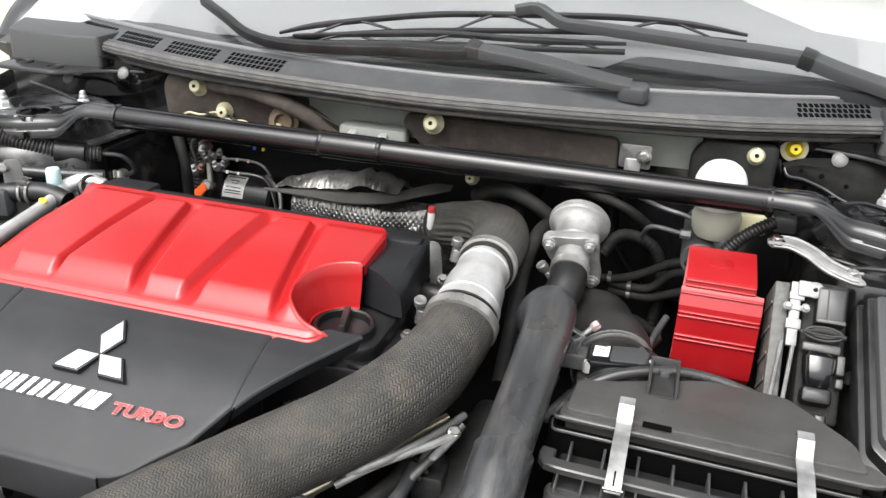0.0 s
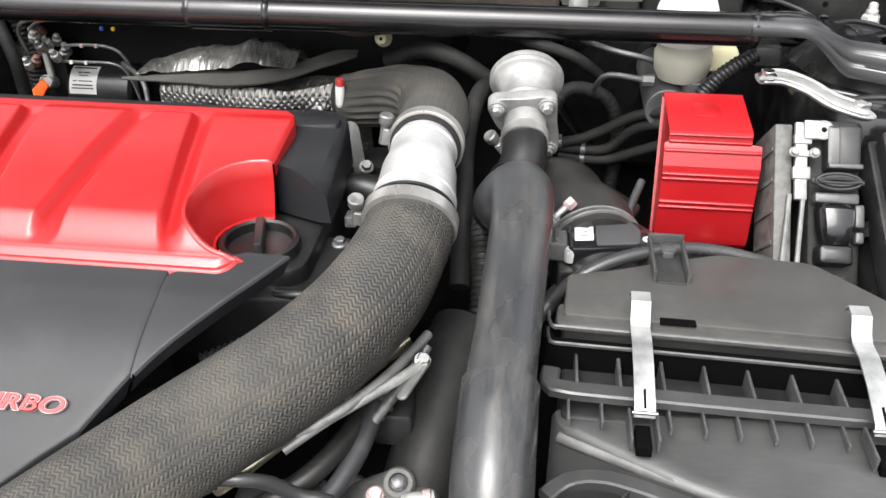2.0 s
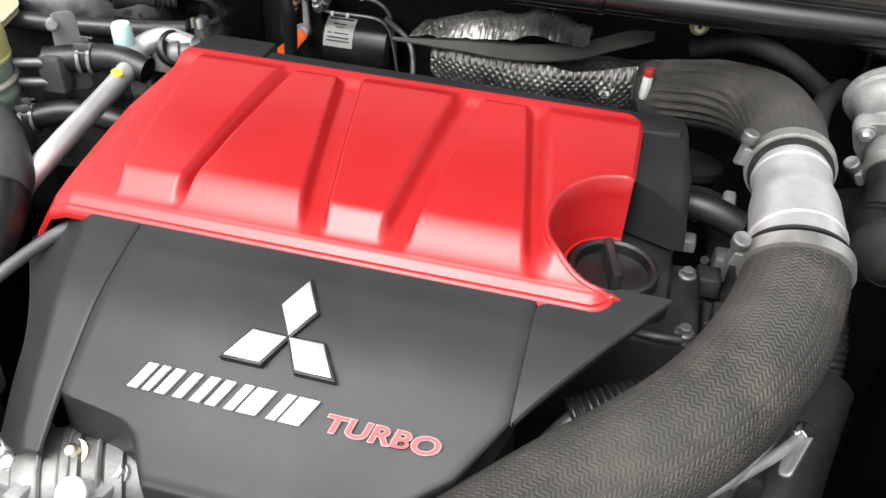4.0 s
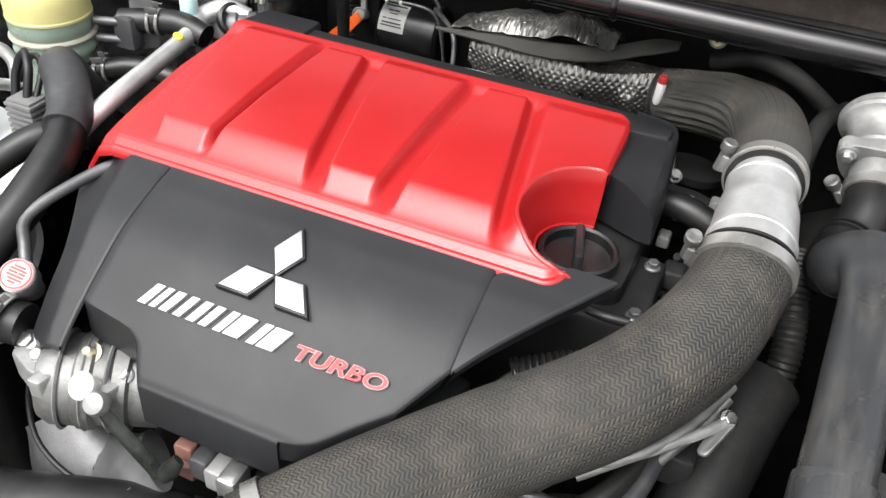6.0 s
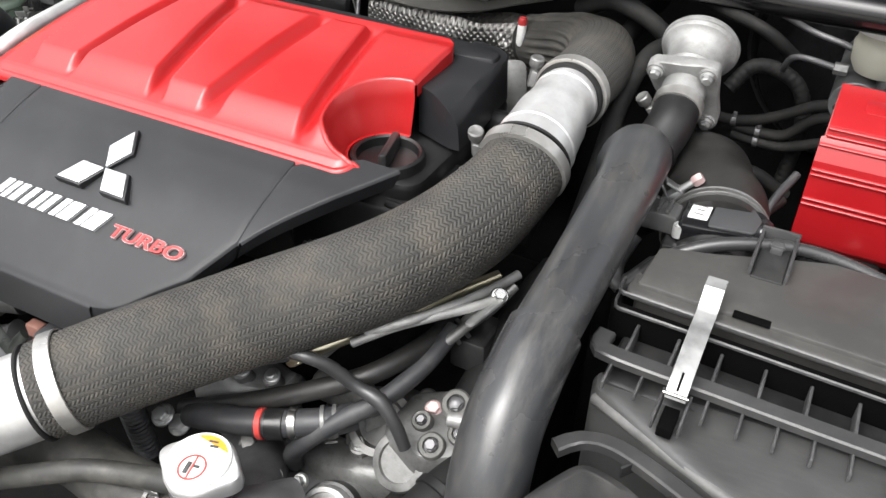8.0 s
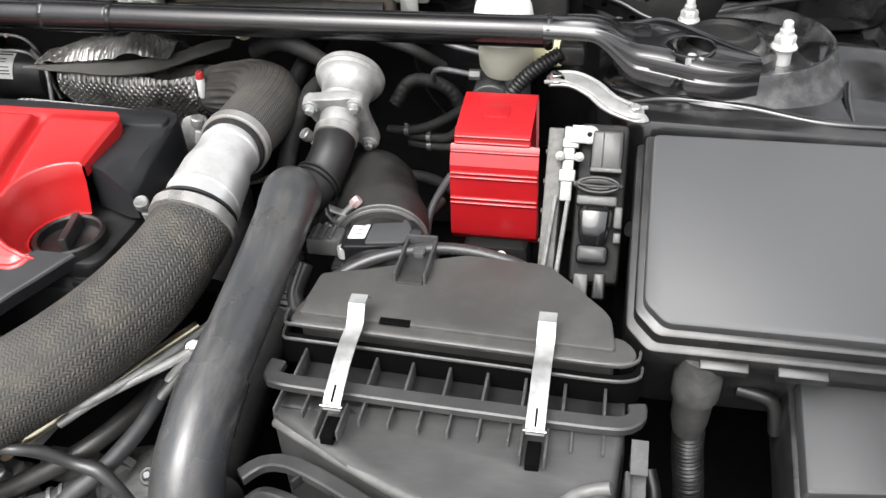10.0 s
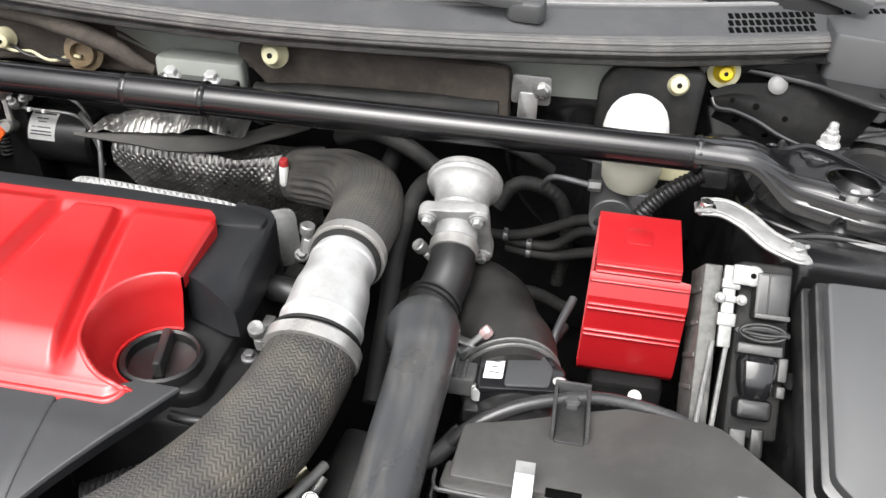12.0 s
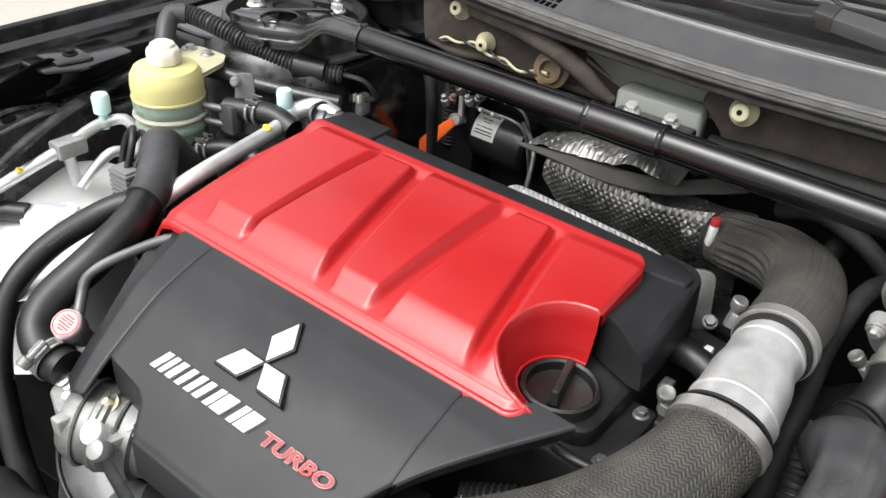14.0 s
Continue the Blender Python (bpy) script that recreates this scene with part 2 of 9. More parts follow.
M_LEVER = mat("dark_green_steel", (0.018, 0.021, 0.018), 0.38, 0.3, vary=0.25, scale=40, bump=0.1, dust=(0.12, 0.12, 0.11), dust_amt=0.25)
M_SEAL = mat("weathered_rubber_seal", (0.078, 0.077, 0.075), 0.6, vary=0.12, scale=18, grain=500, bump=0.3, dust=(0.24, 0.225, 0.2), dust_amt=0.3)
M_SEALDK = mat("black_sheet_edge", (0.012, 0.012, 0.012), 0.5, vary=0.3, scale=30, bump=0.2, dust=(0.06, 0.05, 0.045), dust_amt=0.4)
# flat black that stands in for the shade inside holes, slots and recesses
M_HOLE = mat("painted_shade_black", (0.002, 0.002, 0.002), 0.9, vary=0.05, bump=0, spec=0.05)
M_BRACE = mat("worn_black_enamel", (0.005, 0.005, 0.0055), 0.20, vary=0.3, scale=22, grain=180, bump=0.05, dust=(0.05, 0.05, 0.052), dust_amt=0.07, rough_vary=0.08)
M_PAD = mat("brown_grey_felt", (0.058, 0.050, 0.044), 0.95, vary=0.3, scale=14, grain=600, bump=0.9, dust=(0.14, 0.12, 0.1), dust_amt=0.4, spec=0.1, dist=0.001)
M_PRIMER = mat("bare_primer_sheet", (0.26, 0.275, 0.25), 0.5, vary=0.12, scale=10, bump=0.1, dust=(0.2, 0.19, 0.16), dust_amt=0.4)
M_WHITE = mat("white_plastic", (0.76, 0.76, 0.74), 0.35, vary=0.03, bump=0.03, sss=0.2)
M_TANK = mat("milky_tank_plastic", (0.8, 0.81, 0.8), 0.42, vary=0.06, scale=9, bump=0.08, sss=0.4)
M_BOTTLE = mat("aged_translucent_plastic", (0.42, 0.41, 0.34), 0.4, vary=0.1, scale=14, bump=0.05, sss=0.2)
M_YELLOW = mat("yellowed_plastic", (0.60, 0.56, 0.25), 0.4, vary=0.08, scale=14, bump=0.05, sss=0.4)
M_FLUID = mat("green_fluid_plastic", (0.24, 0.31, 0.25), 0.38, vary=0.1, scale=14, bump=0.05, sss=0.2)
M_CREAM = mat("cream_nylon", (0.50, 0.47, 0.31), 0.45, vary=0.1, scale=40, bump=0.05, sss=0.1)
M_YCAP = mat("yellow_plug", (0.75, 0.55, 0.02), 0.4, vary=0.06, bump=0.03)
M_ORANGE = mat("orange_tag", (0.85, 0.13, 0.02), 0.5, vary=0.05, bump=0.03)
M_LABEL = mat("paper_label", (0.78, 0.78, 0.76), 0.5, vary=0.04, bump=0.02)
M_INK = mat("label_ink", (0.05, 0.05, 0.05), 0.6, vary=0.02, bump=0)
M_INKRED = mat("red_print", (0.6, 0.06, 0.05), 0.6, vary=0.02, bump=0)
M_INKORG = mat("orange_print", (0.85, 0.30, 0.025), 0.55, vary=0.03, bump=0)
M_AQUA = mat("pale_aqua_cap", (0.55, 0.75, 0.75), 0.4, vary=0.04, bump=0.02, sss=0.1)
M_PINKP = mat("pink_marked_steel", (0.55, 0.40, 0.39), 0.45, 0.4, vary=0.2, scale=80, bump=0.1)
M_SHELF = mat("dusty_black_sheet", (0.018, 0.018, 0.019), 0.3, vary=0.3, scale=14, grain=300, bump=0.1, coat=0.15, dust=(0.16, 0.155, 0.15), dust_amt=0.5)
# grey base paints the sky's sheen on black sheet, with some dust over it
M_TOPSHEET = mat("dust_and_sheen_sheet", (0.07, 0.07, 0.072), 0.36, vary=0.15, scale=12, grain=300, bump=0.1, coat=0.2, dust=(0.13, 0.127, 0.12), dust_amt=0.3)
M_CLEARPL = mat("cloudy_clear_plastic", (0.26, 0.255, 0.25), 0.25, vary=0.1, scale=30, bump=0.05, sss=0.3)
M_BLUE = mat("blue_plastic", (0.03, 0.10, 0.5), 0.4, vary=0.05, bump=0.03)
M_DUCT = mat("duct_plastic", (0.027, 0.027, 0.0275), 0.44, vary=0.2, scale=9, grain=1200, bump=0.22, dust=(0.12, 0.115, 0.105), dust_amt=0.35)
M_GREYPL = mat("grey_connector_plastic", (0.15, 0.15, 0.15), 0.45, vary=0.15, scale=20, bump=0.1, dust=(0.25, 0.24, 0.22), dust_amt=0.3)
M_FLAP = mat("dusty_rubber_flap", (0.062, 0.060, 0.055), 0.7, vary=0.2, scale=18, grain=500, bump=0.3, dust=(0.11, 0.10, 0.085), dust_amt=0.3)
M_WRAP = braided("silver_braid", (0.42, 0.42, 0.415), 0.0062, 5, 1.0, (0.10, 0.095, 0.09))
M_FOIL = foil("embossed_heat_foil")
# same foil with sky light painted in: paler base, less dirt
M_FOIL_LIT = foil("sky_lit_embossed_foil", (0.56, 0.55, 0.53), 0.3)
M_COPPER = mat("brown_relay_plastic", (0.19, 0.09, 0.07), 0.5, vary=0.2, bump=0.1)
M_GROUND = mat("pale_concrete", (0.36, 0.34, 0.30), 0.9, vary=0.15, scale=1.5, grain=90, bump=0.4, dust=(0.25, 0.23, 0.2), dust_amt=0.4, dist=0.003)
# grey of the added panel that imitates sky reflected in the glass
M_SKYGREY = mat("reflected_sky_grey", (0.36, 0.365, 0.375), 0.55, vary=0.05, scale=3, grain=300, bump=0.05)
M_DASH = mat("dashboard_black", (0.005, 0.005, 0.006), 0.8, vary=0.2, bump=0.2)
M_GLASS = mat("windscreen_glass", (0.93, 0.95, 0.94), 0.04, vary=0.01, bump=0, trans=1.0, rough_vary=0.01, spec=0.3)


# ---- mesh helpers ----
HOME = {}


def rounded(pts, r=0.006, n=4):
    """A flat outline with its corners rounded; the count stays the same for any r."""
    out, c = [], len(pts)
    for i in range(c):
        p, a, b = Vector(pts[i]).to_2d(), Vector(pts[i - 1]).to_2d(), Vector(pts[(i + 1) % c]).to_2d()
        u, w = a - p, b - p
        k = min(r, u.length * 0.45, w.length * 0.45)
        s, e = p + u.normalized() * k, p + w.normalized() * k
        for j in range(n + 1):
            f = j / n
            out.append(s * (1 - f) ** 2 + p * 2 * f * (1 - f) + e * f * f)
    return out


def inset(pts, d):
    """Moves a counter-clockwise outline inwards by d."""
    out, c = [], len(pts)
    for i in range(c):
        p, a, b = Vector(pts[i]).to_2d(), Vector(pts[i - 1]).to_2d(), Vector(pts[(i + 1) % c]).to_2d()
        u, w = (p - a), (b - p)
        if u.length < 1e-7:
            u = w
        if w.length < 1e-7:
            w = u
        u, w = u.normalized(), w.normalized()
        n1, n2 = Vector((-u.y, u.x)), Vector((-w.y, w.x))
        m = n1 + n2
        m = m / max(m.length_squared, 0.4) * 2
        out.append(p + m * d)
    return out


def loft(bm, rings, cap=True, m=None, closed=False):
    rows = [[bm.verts.new((m @ Vector(v)) if m else v) for v in ring] for ring in rings]
    n = len(rows[0])
    pairs = list(zip(rows, rows[1:])) + ([(rows[-1], rows[0])] if closed else [])
    for a, b in pairs:
        for i in range(n):
            bm.faces.new((a[i], a[(i + 1) % n], b[(i + 1) % n], b[i]))
    if cap and not closed:
        bm.faces.new(rows[0][::-1])
        bm.faces.new(rows[-1])
    return rows


def slab(bm, pts, z0, z1, r=0.006, bev=0.002, m=None, top=None, n=4):
    """A bevelled plate over a counter-clockwise outline; top(x, y) adds to the upper height."""
    o = rounded(pts, r, n)
    i1, i2 = inset(o, bev * 0.35), inset(o, bev)
    f = top or (lambda x, y: 0.0)
    rings = [[(p.x, p.y, z0 + bev * 0.4) for p in o], [(p.x, p.y, z1 - bev + f(p.x, p.y)) for p in o],
             [(p.x, p.y, z1 - bev * 0.3 + f(p.x, p.y)) for p in i1], [(p.x, p.y, z1 + f(p.x, p.y)) for p in i2]]
    rings.insert(0, [(p.x, p.y, z0) for p in i1])
    loft(bm, rings, m=m)


def box(bm, c, s, bev=0.0015, m=None, r=None):
    x, y, z = c
    a, b, h = s[0] / 2, s[1] / 2, s[2] / 2
    slab(bm, [(x - a, y - b), (x + a, y - b), (x + a, y + b), (x - a, y + b)], z - h, z + h, r if r is not None else bev, min(bev, h * 0.6), m, n=2)


def basis(p, axis, side=None):
    """A pose at p with z along axis."""
    z = Vector(axis).normalized()
    s = Vector(side) if side else (Vector((1, 0, 0)) if abs(z.x) < 0.9 else Vector((0, 1, 0)))
    x = (s - z * s.dot(z)).normalized()
    y = z.cross(x)
    return Matrix.Translation(p) @ Matrix((x, y, z)).transposed().to_4x4()


def lathe(bm, prof, p=(0, 0, 0), axis=(0, 0, 1), seg=32, wob=None, m=None, closed=False):
    """Turns a profile of (radius, height) round an axis."""
    k = m or basis(p, axis)
    rings = []
    for r, h in prof:
        rings.append([(r * (1 + (wob(a) if wob else 0)) * math.cos(a), r * (1 + (wob(a) if wob else 0)) * math.sin(a), h)
                      for a in (2 * math.pi * i / seg for i in range(seg))])
    loft(bm, rings, m=k, cap=not closed, closed=closed)


def rod(bm, p, q, r, seg=16, bev=0.0008):
    d = Vector(q) - Vector(p)
    h = d.length
    bev = min(bev, r * 0.4, h * 0.3)
    lathe(bm, [(r - bev, 0), (r, bev), (r, h - bev), (r - bev, h)], p, d, seg)


def bolt(bm, p, axis, r=0.006, h=0.005, flange=1.45):
    """A hexagon head on a washer flange."""
    k = basis(p, axis)
    lathe(bm, [(r * flange, 0), (r * flange, h * 0.2), (r * flange * 0.85, h * 0.35)], m=k, seg=20)
    lathe(bm, [(r, h * 0.3), (r, h * 0.9), (r * 0.85, h)], m=k @ pose(0, 0, 0, 0, 0, 17), seg=6)


def smooth_path(pts, step=0.006):
    """Points along a Catmull-Rom line, about step apart, with their place between the given points."""
    P = [Vector(p) for p in pts]
    P = [P[0] * 2 - P[1]] + P + [P[-1] * 2 - P[-2]]
    out = []
    for i in range(1, len(P) - 2):
        a, b, c, d = P[i - 1:i + 3]
        n = max(2, int((c - b).length / step))
        for j in range(n):
            f = j / n
            out.append((0.5 * (2 * b + (c - a) * f + (2 * a - 5 * b + 4 * c - d) * f * f + (3 * b - a - 3 * c + d) * f ** 3), i - 1 + f))
    out.append((P[-2], len(pts) - 1.0))
    return out


def tube(bm, pts, r, seg=20, step=0.006, rib=None, flat=1.0, side=None, cap=True, lump=0.0):
    """A hose along a smooth line. r: one radius, or one for each point. rib: (pitch, depth) of its corrugation."""
    line = smooth_path(pts, min(step, rib[0] / 5) if rib else step)
    rs = r if isinstance(r, (list, tuple)) else [r] * len(pts)
    uv = bm.loops.layers.uv.verify()
    up, run, rings, vs = None, 0.0, [], []
    for i, (p, f) in enumerate(line):
        t = (line[min(i + 1, len(line) - 1)][0] - line[max(i - 1, 0)][0]).normalized()
        if up is None:
            up = Vector(side) if side else (Vector((0, 0, 1)) if abs(t.z) < 0.9 else Vector((1, 0, 0)))
        up = (up - t * up.dot(t)).normalized()
        w = t.cross(up)
        if i:
            run += (p - line[i - 1][0]).length
        j = min(int(f), len(rs) - 2)
        g = f - j
        g = g * g * (3 - 2 * g)
        rad = rs[j] * (1 - g) + rs[j + 1] * g
        if rib:
            rad += rib[1] * (0.5 + 0.5 * math.cos(2 * math.pi * run / rib[0])) ** 0.6 - rib[1] * 0.5
        if lump:
            rad *= 1 + lump * noise.noise(Vector((run * 30, rad * 70, 3.1)))
        rings.append([p + (up * math.cos(a) * flat + w * math.sin(a)) * rad for a in (2 * math.pi * k / seg for k in range(seg))])
        vs.append(run)
    rows = [[bm.verts.new(v) for v in ring] for ring in rings]
    for i in range(len(rows) - 1):
        for k in range(seg):
            q = (k + 1) % seg
            face = bm.faces.new((rows[i][k], rows[i][q], rows[i + 1][q], rows[i + 1][k]))
            for lp, (u, v) in zip(face.loops, ((k, i), (k + 1, i), (k + 1, i + 1), (k, i + 1))):
                lp[uv].uv = (u / seg, vs[v])
    if cap:
        bm.faces.new(rows[0][::-1])
        bm.faces.new(rows[-1])


def finish(name, bm, material, home=Vector((0, 0, 0)), sharp=38):
    bmesh.ops.recalc_face_normals(bm, faces=bm.faces[:])
    for e in bm.edges:
        e.smooth = not (len(e.link_faces) == 2 and e.calc_face_angle(0) > radians(sharp))
    for f in bm.faces:
        f.smooth = True
    me = bpy.data.meshes.new(name)
    bm.to_mesh(me)
    bm.free()
    me.transform(Matrix.Translation(-home))
    me.materials.append(material)
    return me


def thing(name, at, label, category, group="", kind=""):
    """An empty at the thing's base, to hold its parts."""
    ob = new(name)
    ob.empty_display_size = 0.02
    ob.location = at
    HOME[ob.name] = Vector(at)
    return tagged(ob, label, category, group, kind)


def part(name, bm, material, parent, label="", sharp=38):
    """One mesh under a thing or under a part; bm is in world places."""
    home = HOME[parent.name]
    ob = new(name, finish(name, bm, material, home, sharp))
    ob.parent = parent
    HOME[ob.name] = home
    return tagged(ob, label)


def solo(name, bm, material, label, category, group="", kind="", sharp=38):
    """A thing of one mesh."""
    at = Vector((0, 0, 0))
    for v in bm.verts:
        at += v.co
    at /= max(len(bm.verts), 1)
    ob = new(name, finish(name, bm, material, at, sharp))
    ob.location = at
    HOME[ob.name] = at
    return tagged(ob, label, category, group, kind)


def structure(name, bm, material, label="", sharp=38):
    ob = new(name, finish(name, bm, material, Vector((0, 0, 0)), sharp))
    HOME[ob.name] = Vector((0, 0, 0))
    return tagged(ob, label, "", "", "structure")


def B():
    return bmesh.new()


def smoothstep(a, b, v):
    f = min(max((v - a) / (b - a), 0), 1)
    return f * f * (3 - 2 * f)


# ---- ground and the car's body round the bay ----
bm = B()
loft(bm, [[(-60, -60, -0.05), (60, -60, -0.05), (60, 60, -0.05), (-60, 60, -0.05)], [(-60, -60, 0), (60, -60, 0), (60, 60, 0), (-60, 60, 0)]])
structure("ground", bm, M_GROUND, "pale dusty concrete under the car")

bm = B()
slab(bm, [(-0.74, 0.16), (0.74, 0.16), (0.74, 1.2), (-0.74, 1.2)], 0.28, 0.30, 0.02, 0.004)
structure("bay_floor", bm, M_DARK, "dirty tray under the engine, blackened for shade")

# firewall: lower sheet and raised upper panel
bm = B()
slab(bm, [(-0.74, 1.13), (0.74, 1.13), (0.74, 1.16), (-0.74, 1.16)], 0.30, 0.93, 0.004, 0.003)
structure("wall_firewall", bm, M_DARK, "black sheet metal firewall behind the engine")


def extrude_profile(bm, prof, path, close=False):
    """Carries a (forward, up) profile along points of (x, y, z); forward is +y."""
    rings = [[(x, y + a, z + b) for a, b in prof] for x, y, z in path]
    loft(bm, rings, cap=True)


XS = [-0.70 + 1.40 * i / 40 for i in range(41)]


def bow(x):
    """How far the cowl's front edge lies back, towards the sides."""
    return 0.20 * (abs(x) / 0.76) ** 2


def rise(x):
    """How far the cowl climbs towards the sides."""
    return 0.012 * (abs(x) / 0.76) ** 1.3 + 0.001 * max(0, 1 - (x / 0.35) ** 2)


# upper panel with primer paint, under the cowl
bm = B()
extrude_profile(bm, [(0.045, -0.035), (0.035, 0.02), (0.02, 0.035), (0.05, 0.04), (0.075, -0.035)], [(x, 0.965 + bow(x) * 0.35, 0.935) for x in XS if -0.20 < x < 0.34])
structure("wall_firewall_upper", bm, M_PRIMER, "grey-green primer sheet of the upper firewall")
for s in (-1, 1):
    bm = B()
    extrude_profile(bm, [(0.045, -0.06), (0.035, 0.02), (0.02, 0.026), (0.05, 0.035), (0.075, -0.06)], [(x, 0.972 + bow(x) * 0.35, 0.930) for x in ([v for v in XS if v < -0.18] if s < 0 else [v for v in XS if v > 0.32])])
    structure("wall_firewall_corner", bm, M_BODY, "black painted corner of the upper firewall")

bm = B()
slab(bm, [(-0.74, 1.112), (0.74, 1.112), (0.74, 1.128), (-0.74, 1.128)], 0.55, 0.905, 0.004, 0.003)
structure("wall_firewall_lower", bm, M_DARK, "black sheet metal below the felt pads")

# rubber seal and cowl panel
bm = B()
extrude_profile(bm, [(0.004, 0.0045), (-0.001, 0.005), (-0.0030, 0.0060), (-0.0032, 0.0078), (-0.0012, 0.0086), (-0.0012, 0.0094), (-0.0034, 0.0102), (-0.0030, 0.0124), (-0.0006, 0.0130), (-0.0002, 0.0140), (-0.0014, 0.0150), (0.0006, 0.0168), (0.0030, 0.0166), (0.0038, 0.0176), (0.0060, 0.0182), (0.009, 0.017), (0.02, 0.015), (0.024, 0.006)],
                [(x, 0.946 + bow(x), 0.951 + rise(x) + 0.003 * max(0, 1 - (x / 0.35) ** 2)) for x in XS])
structure("trim_cowl_seal", bm, M_SEAL, "weathered grey rubber seal along the cowl", 25)
bm = B()
extrude_profile(bm, [(0.0, -0.006), (-0.003, -0.004), (-0.003, -0.001), (0.001, 0.001), (0.001, 0.003), (0.004, 0.0044), (0.022, 0.004), (0.022, -0.006)], [(x, 0.948 + bow(x), 0.951 + rise(x) + 0.004 * max(0, 1 - (x / 0.35) ** 2)) for x in XS])
structure("trim_cowl_flange", bm, M_SEALDK, "black sheet flange under the cowl seal")
bm = B()
extrude_profile(bm, [(0.0, 0.0), (0.0, 0.004), (0.003, 0.0080), (0.007, 0.0085), (0.010, 0.006), (0.0440, 0.0180), (0.0445, 0.0205), (0.0460, 0.0216), (0.0495, 0.0216), (0.0505, 0.0196), (0.0525, 0.0190), (0.0600, 0.0206), (0.0610, 0.0196), (0.0630, 0.0206), (0.0720, 0.0222), (0.0735, 0.0205), (0.086, 0.019), (0.086, 0.012), (0.05, 0.010), (0.03, 0.006), (0.008, 0.0)],
                [(x, 0.953 + bow(x), 0.962 + rise(x)) for x in XS])
cowl = structure("trim_cowl_panel", bm, M_COWL, "grey weathered plastic cowl panel", 22)

bm = B()
extrude_profile(bm, [(0.0455, 0.0195), (0.0453, 0.0228), (0.0466, 0.0240), (0.0490, 0.0240), (0.0502, 0.0228), (0.0502, 0.0195)], [(x, 0.953 + bow(x), 0.962 + rise(x)) for x in XS])
structure("trim_cowl_bead", bm, M_BEAD, "pale bead along the cowl panel", 25)
bm = B()
extrude_profile(bm, [(0.0595, 0.0195), (0.0595, 0.0216), (0.0610, 0.0220), (0.0622, 0.0195)], [(x, 0.953 + bow(x), 0.962 + rise(x)) for x in XS])
structure("trim_cowl_line", bm, M_BEAD, "thin pale edge line of the cowl panel", 25)

# windscreen
bm = B()
rows = []
for k in range(2):
    for i in range(9):
        f = i / 8
        rows.append([(x, 1.01 + bow(x) * 1.1 + 0.85 * f + (0.004 if k else 0), 0.981 + 0.48 * f + rise(x) - 0.02 * f * (x / 0.7) ** 2 - (0.005 if k else 0)) for x in XS])
for k in range(2):
    vs = [[bm.verts.new(v) for v in row] for row in rows[k * 9:k * 9 + 9]]
    for a, b in zip(vs, vs[1:]):
        for i in range(len(a) - 1):
            bm.faces.new((a[i], a[i + 1], b[i + 1], b[i]) if k == 0 else (b[i], b[i + 1], a[i + 1], a[i]))
wind = structure("window_windscreen", bm, M_GLASS, "clear sloping windscreen glass")
wind.visible_shadow = False
# added panels coloured as sky reflected in the windscreen, the dashboard, and the closed cabin
bm = B()
slab(bm, [(-0.7, 0.0), (0.7, 0.0), (0.66, 0.13), (0.43, 0.126), (0.36, 0.155), (0.25, 0.21), (0.20, 0.86), (-0.66, 0.86)], -0.006, 0, 0.004, 0.002, m=pose(0, 1.09, 0.975, 29.5, 0, 0))
solo("sunshade", bm, M_SKYGREY, "added grey panel behind the windscreen, coloured as reflected sky", "sunshade")
bm = B()
slab(bm, [(0.15, 0.10), (0.72, 0.10), (0.72, 0.86), (0.15, 0.86)], -0.020, -0.014, 0.004, 0.002, m=pose(0, 1.09, 0.975, 29.5, 0, 0))
solo("sunshade_flap", bm, M_WHITE, "added white panel coloured as the brightest reflected sky", "sunshade")
bm = B()
slab(bm, [(0.17, 1.05), (0.52, 1.075), (0.50, 1.10), (0.45, 1.12), (0.22, 1.11)], 0.94, 0.992, 0.02, 0.006, top=lambda x, y: 0.010 * (1 - ((x - 0.38) / 0.22) ** 2))
solo("dashboard", bm, M_DASH, "black dashboard top seen through the glass", "dashboard")
bm = B()
slab(bm, [(-0.76, 1.17), (0.76, 1.17), (0.76, 2.6), (-0.76, 2.6)], 0.3, 0.95, 0.05, 0.02)
structure("wall_cabin", bm, M_DARK, "dark closed cabin behind the firewall")


